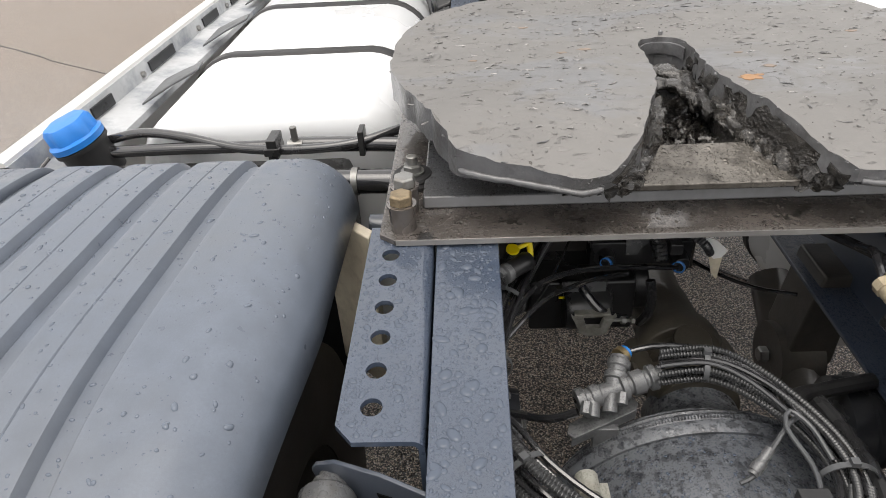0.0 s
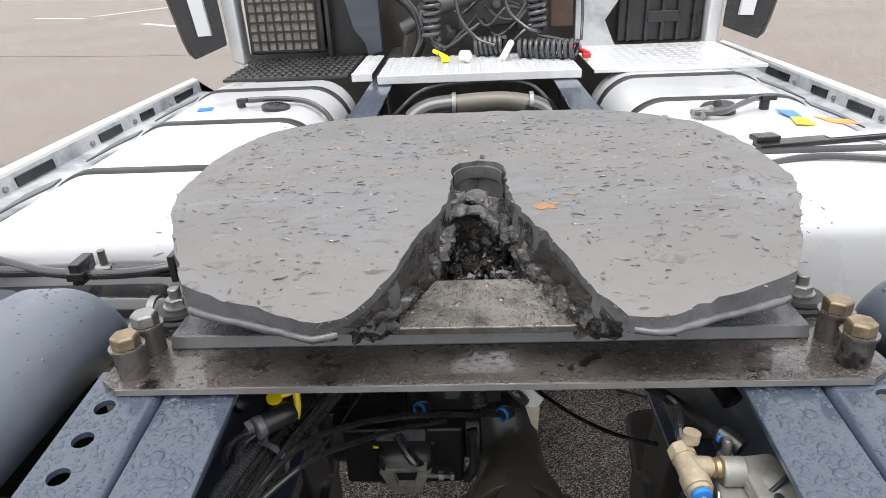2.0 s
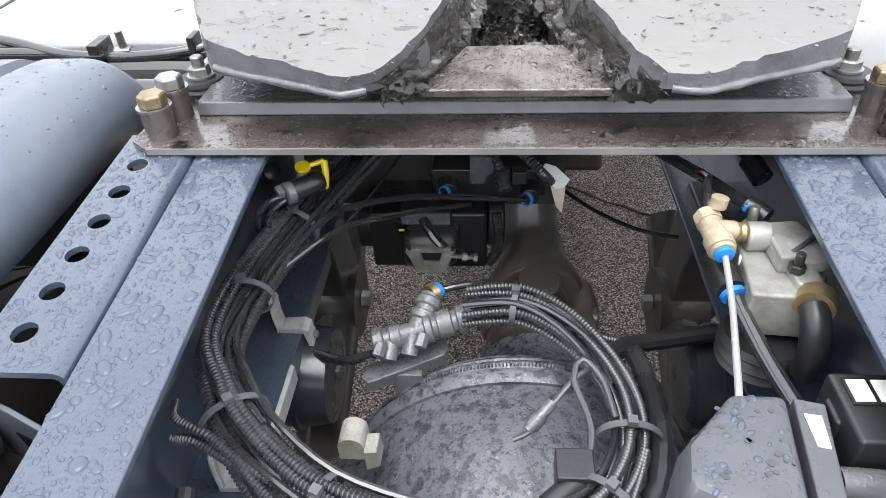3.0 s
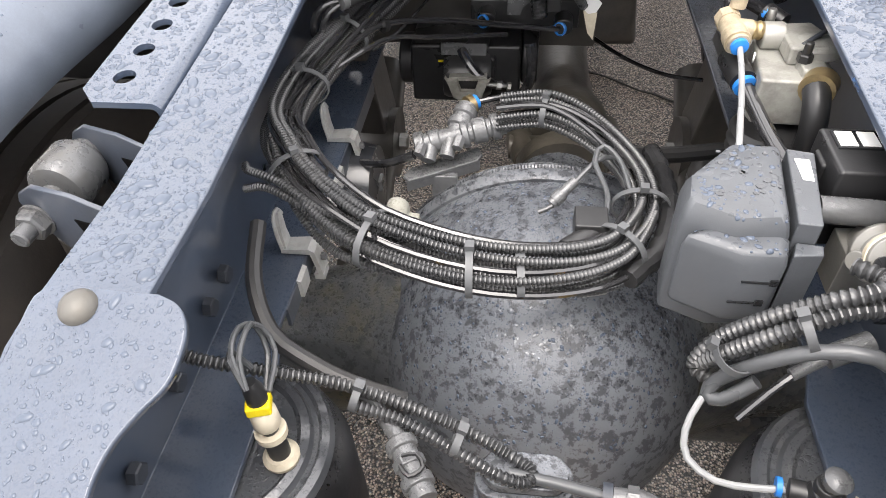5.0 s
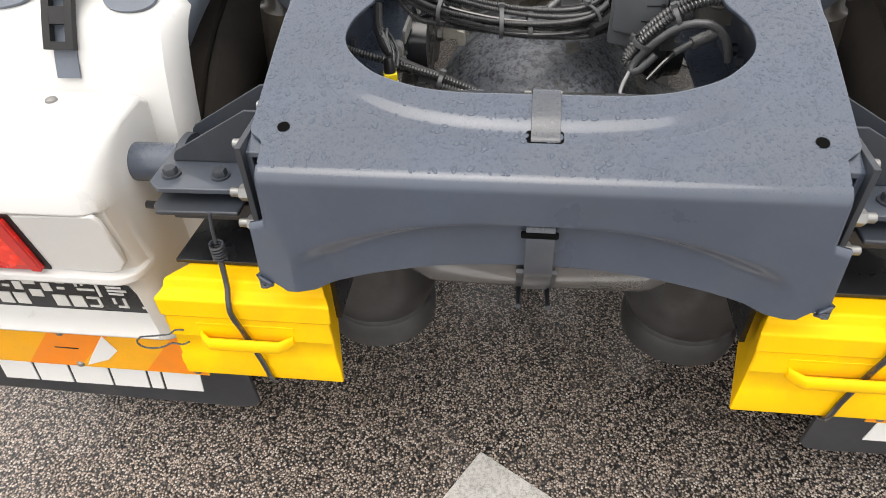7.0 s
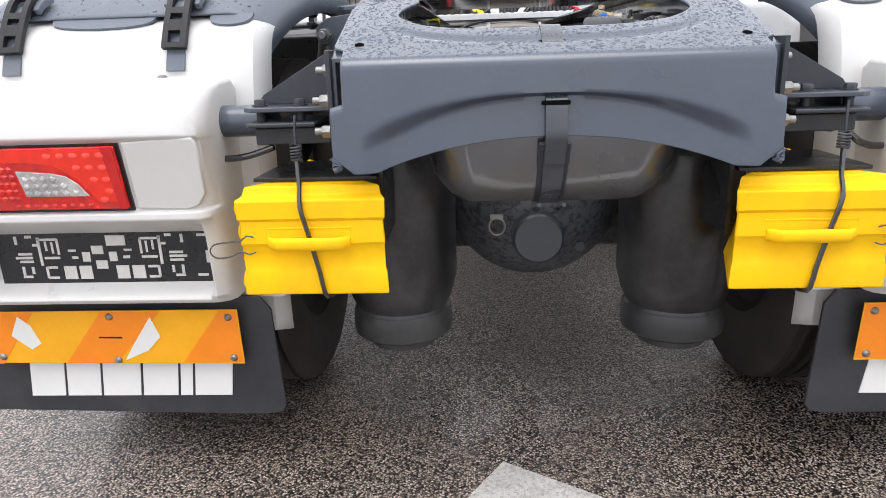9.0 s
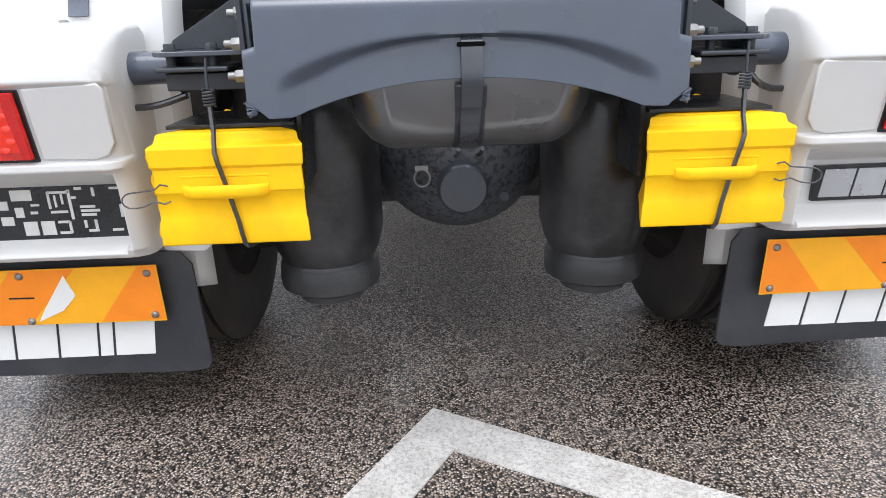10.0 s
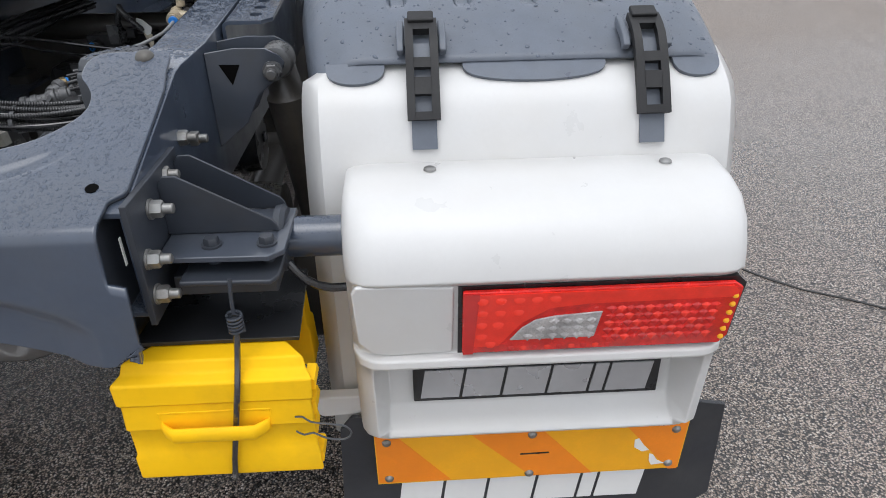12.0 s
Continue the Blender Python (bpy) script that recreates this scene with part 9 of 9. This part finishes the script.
SPIRAL = material("glossy_spiral_hose", (0.055, 0.057, 0.062), 0.25, 0.0, 60, 0.1, 0.05, coat=0.6)
for segs, cmat, cname, cpos in (((((-0.150, 3.22, 1.50), (-0.165, 3.20, 1.20), 11), ((0.02, 3.22, 1.160), (0.14, 3.20, 1.165), 6)), YELLOW_CLIP, "yellow", (-0.11, 3.10)), ((((0.262, 3.22, 1.50), (0.275, 3.20, 1.22), 11), ((0.20, 3.14, 1.158), (0.42, 3.06, 1.158), 10)), RED_PLASTIC, "red", (0.455, 3.08))):
    th = thing("spiral_hose", f"black spiral air hose with a {cname} coupling behind the cab", "air hose", (cpos[0], cpos[1], 1.12), "spiral air hoses")
    for a, b, n in segs:
        part("spiral", spiral(a, b, 0.033, n, 0.0095), SPIRAL, th)
    part("coupling", join(cyl((cpos[0] - 0.045, cpos[1] + 0.06, 1.158), (cpos[0] + 0.012, cpos[1] - 0.01, 1.140), 0.009, seg=14), box((cpos[0] - 0.012, cpos[1] - 0.025, 1.1235), (cpos[0] + 0.020, cpos[1] + 0.010, 1.142))), cmat, th, f"{cname} coupling", bevel=0.003)
    part("lead", tube([(segs[0][1][0], segs[0][1][1], 1.20), (cpos[0] - 0.02, cpos[1] + 0.12, 1.16), (cpos[0] - 0.02, cpos[1] + 0.02, 1.146)], 0.009, 10), HOSE, th)
part("park_socket", cyl((-0.04, 3.08, 1.146), (-0.01, 3.06, 1.146), 0.024, seg=16), LABEL, truck, "pale hose parking socket", bevel=0.003)
part("park_socket", cyl((0.12, 3.06, 1.126), (0.165, 3.14, 1.185), 0.014, seg=14), LABEL, truck, "pale hose parking socket", bevel=0.003)
for pts, r in (([(-0.06, 3.24, 1.50), (-0.05, 3.22, 1.30), (0.02, 3.20, 1.20), (0.10, 3.16, 1.17)], 0.008), ([(0.14, 3.24, 1.50), (0.15, 3.22, 1.32), (0.22, 3.18, 1.24), (0.27, 3.14, 1.22)], 0.008), ([(0.45, 3.24, 1.50), (0.46, 3.22, 1.30), (0.45, 3.16, 1.18)], 0.006)):
    part("air_line", tube(pts, r, 10), HOSE, truck, "black air line")

# crowded machinery under the cab
rnd = random.Random(41)
BROWN = material("rusty_brown_box", (0.085, 0.050, 0.035), 0.6, 0.1, 40, 0.3, 0.2, dirt=(0.04, 0.03, 0.025), dirt_amount=0.6)
DUSTY = material("dusty_engine_grey", (0.10, 0.098, 0.094), 0.55, 0.1, 40, 0.25, 0.2, dirt=(0.04, 0.036, 0.032), dirt_amount=0.7, dirt_scale=9)
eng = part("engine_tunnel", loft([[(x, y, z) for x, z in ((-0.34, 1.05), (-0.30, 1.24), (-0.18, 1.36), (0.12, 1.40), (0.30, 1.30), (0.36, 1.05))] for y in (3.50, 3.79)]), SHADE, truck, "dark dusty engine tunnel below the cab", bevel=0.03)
part("brown_box", box((0.355, 3.44, 1.20), (0.455, 3.50, 1.55)), BROWN, eng, "rust-brown heat shield", bevel=0.008)
part("cross_pipe", tube([(-0.30, 3.42, 1.22), (-0.12, 3.40, 1.31), (0.06, 3.40, 1.36), (0.20, 3.42, 1.42), (0.30, 3.44, 1.50)], 0.030, 16), DUSTY, eng, "dusty grey pipe")
part("cross_pipe", tube([(-0.36, 3.40, 1.40), (-0.25, 3.40, 1.30), (-0.22, 3.40, 1.18), (-0.26, 3.40, 1.08)], 0.022, 14), HOSE, eng)
part("cover_plate", loft([[(-0.06, 3.47, 1.20), (0.20, 3.47, 1.22), (0.22, 3.47, 1.30), (0.10, 3.47, 1.335), (-0.04, 3.47, 1.30)], [(-0.05, 3.50, 1.20), (0.21, 3.50, 1.22), (0.23, 3.50, 1.30), (0.11, 3.50, 1.34), (-0.03, 3.50, 1.31)]]), DUSTY, eng, bevel=0.006)
for k in range(9):
    x, z = rnd.uniform(-0.34, 0.32), rnd.uniform(1.10, 1.48)
    part("fitting", join(cyl((x, 3.40, z), (x + rnd.uniform(-0.03, 0.05), 3.47, z + rnd.uniform(-0.03, 0.03)), rnd.uniform(0.010, 0.022), seg=12), box((x - 0.02, 3.43, z - 0.02), (x + 0.02, 3.47, z + 0.015))), (DUSTY, FIT, PLASTIC)[k % 3], eng, bevel=0.002)
for k in range(7):
    x, z = rnd.uniform(-0.34, 0.2), rnd.uniform(1.12, 1.42)
    part("cable", tube([(x, 3.43, z), (x + 0.06, 3.38, z - rnd.uniform(0.02, 0.08)), (x + 0.14, 3.39, z - rnd.uniform(-0.03, 0.06)), (x + 0.22, 3.42, z + rnd.uniform(0.0, 0.09))], rnd.uniform(0.005, 0.010), 8), HOSE if k % 2 else HOSE_GREY, eng)
part("recess_frame", join(box((-0.655, 3.46, 1.10), (-0.635, 3.56, 1.52)), box((-0.64, 3.54, 1.10), (-0.46, 3.56, 1.52))), PLASTIC, truck, "black frame beside the intake", bevel=0.004)

# ---- unseen front of the truck, added to block light from the space below ----
part("unseen_cab_floor", loft([[(-1.17, y, z0), (1.17, y, z0), (1.17, y, z0 + 0.10), (-1.17, y, z0 + 0.10)] for y, z0 in ((3.86, 0.98), (4.2, 1.02), (5.0, 1.02), (5.46, 0.92))]), SHADE, truck, "unseen dark underside of the cab, added to block light", bevel=0.01)
part("unseen_front_bumper", loft([[(-1.20, y0, z), (-0.95, y0 + 0.16, z), (0.95, y0 + 0.16, z), (1.20, y0, z), (1.20, y0 - 0.06, z), (0.95, y0 + 0.10, z), (-0.95, y0 + 0.10, z), (-1.20, y0 - 0.06, z)] for y0, z in ((5.42, 0.24), (5.46, 0.34), (5.48, 0.62), (5.46, 1.02))]), FENDER, truck, "unseen dark front bumper, added to block light", bevel=0.006)
part("unseen_engine_sump", loft([[(-0.34, y, z), (0.34, y, z), (0.38, y, 0.96), (-0.38, y, 0.96)] for y, z in ((3.6, 0.46), (4.1, 0.36), (5.0, 0.36), (5.2, 0.50))]), SHADE, truck, "unseen dark engine block and sump, added to block light", bevel=0.02)
part("unseen_front_axle", tube([(-0.86, 4.55, 0.50), (-0.55, 4.55, 0.46), (-0.40, 4.55, 0.33), (0.40, 4.55, 0.33), (0.55, 4.55, 0.46), (0.86, 4.55, 0.50)], 0.055, 12, 0.05), SHADE, truck)
for s in (-1, 1):
    part("unseen_front_tyre", lathe([(-0.155, 0.30), (-0.160, 0.42), (-0.145, 0.485), (-0.11, 0.505), (0.11, 0.505), (0.145, 0.485), (0.160, 0.42), (0.155, 0.30)], (s * 1.02, 4.55, 0.505), (1, 0, 0), 48), RUBBER, truck, "unseen black front tyre, added to block light")

# ---- standing rain ----
rain(cross, 6200, 0.0006, 0.0026, 1, 0.85, lambda p: p.y > -0.004, flat=0.36, rare=3.8)
rain(cross, 420, 0.0024, 0.0052, 71, 0.85, lambda p: p.y > -0.004, flat=0.28, rare=2.5)
for k, r in enumerate(rails):
    rain(r, 1500, 0.0006, 0.0026, 2 + k, 0.9, lambda p: p.z > 1.0 and 0.385 < p.y < 0.95, flat=0.50, rare=3.0)
    rain(r, 260, 0.0025, 0.0085, 72 + k, 0.9, lambda p: p.z > 1.0 and 0.385 < p.y < 0.95, flat=0.30, rare=2.2)
for k, ob in enumerate([o for o in truck.children if o.name.startswith("perforated_angle")]):
    rain(ob, 900, 0.0006, 0.0026, 5 + k, 0.8, lambda p: p.y < 0.96, flat=0.50, rare=3.0)
    rain(ob, 110, 0.0024, 0.0060, 75 + k, 0.8, lambda p: p.y < 0.96, flat=0.32, rare=2.2)
for k, ob in enumerate([o for o in truck.children if o.name.startswith("mudguard_cover")]):
    rain(ob, 2000, 0.0007, 0.0024, 8 + k, 0.6, lambda p: p.y < 1.185 and abs(p.x) > 0.55, flat=0.55, lift=0.0019, wet=WATER_PALE)
    rain(ob, 260, 0.0022, 0.0046, 78 + k, 0.6, lambda p: p.y < 1.185 and abs(p.x) > 0.55, flat=0.60, lift=0.0019, wet=WATER_PALE, rare=2.0)
for ob in fifth.children:
    if ob.name.startswith("mounting_plate"):
        rain(ob, 2200, 0.0007, 0.0036, 11, 0.9, lambda p: p.y < 1.06, wet=WATER_DARK)
        rain(ob, 40, 0.0040, 0.0080, 31, 0.9, lambda p: 0.945 < p.y < 1.045, flat=0.16, wet=WATER_DARK)
rain(fifth, 500, 0.0008, 0.0030, 12, 0.9, wet=WATER_DARK)
rain(mod, 120, 0.0012, 0.0050, 13, 0.5)
rain(tank, 220, 0.0012, 0.0045, 14, 0.5)
rain(diff, 2600, 0.0006, 0.0026, 15, 0.35)
for ob in truck.children:
    if ob.name.startswith("mudguard_tube"):
        rain(ob, 60, 0.0008, 0.0028, 16, 0.4)
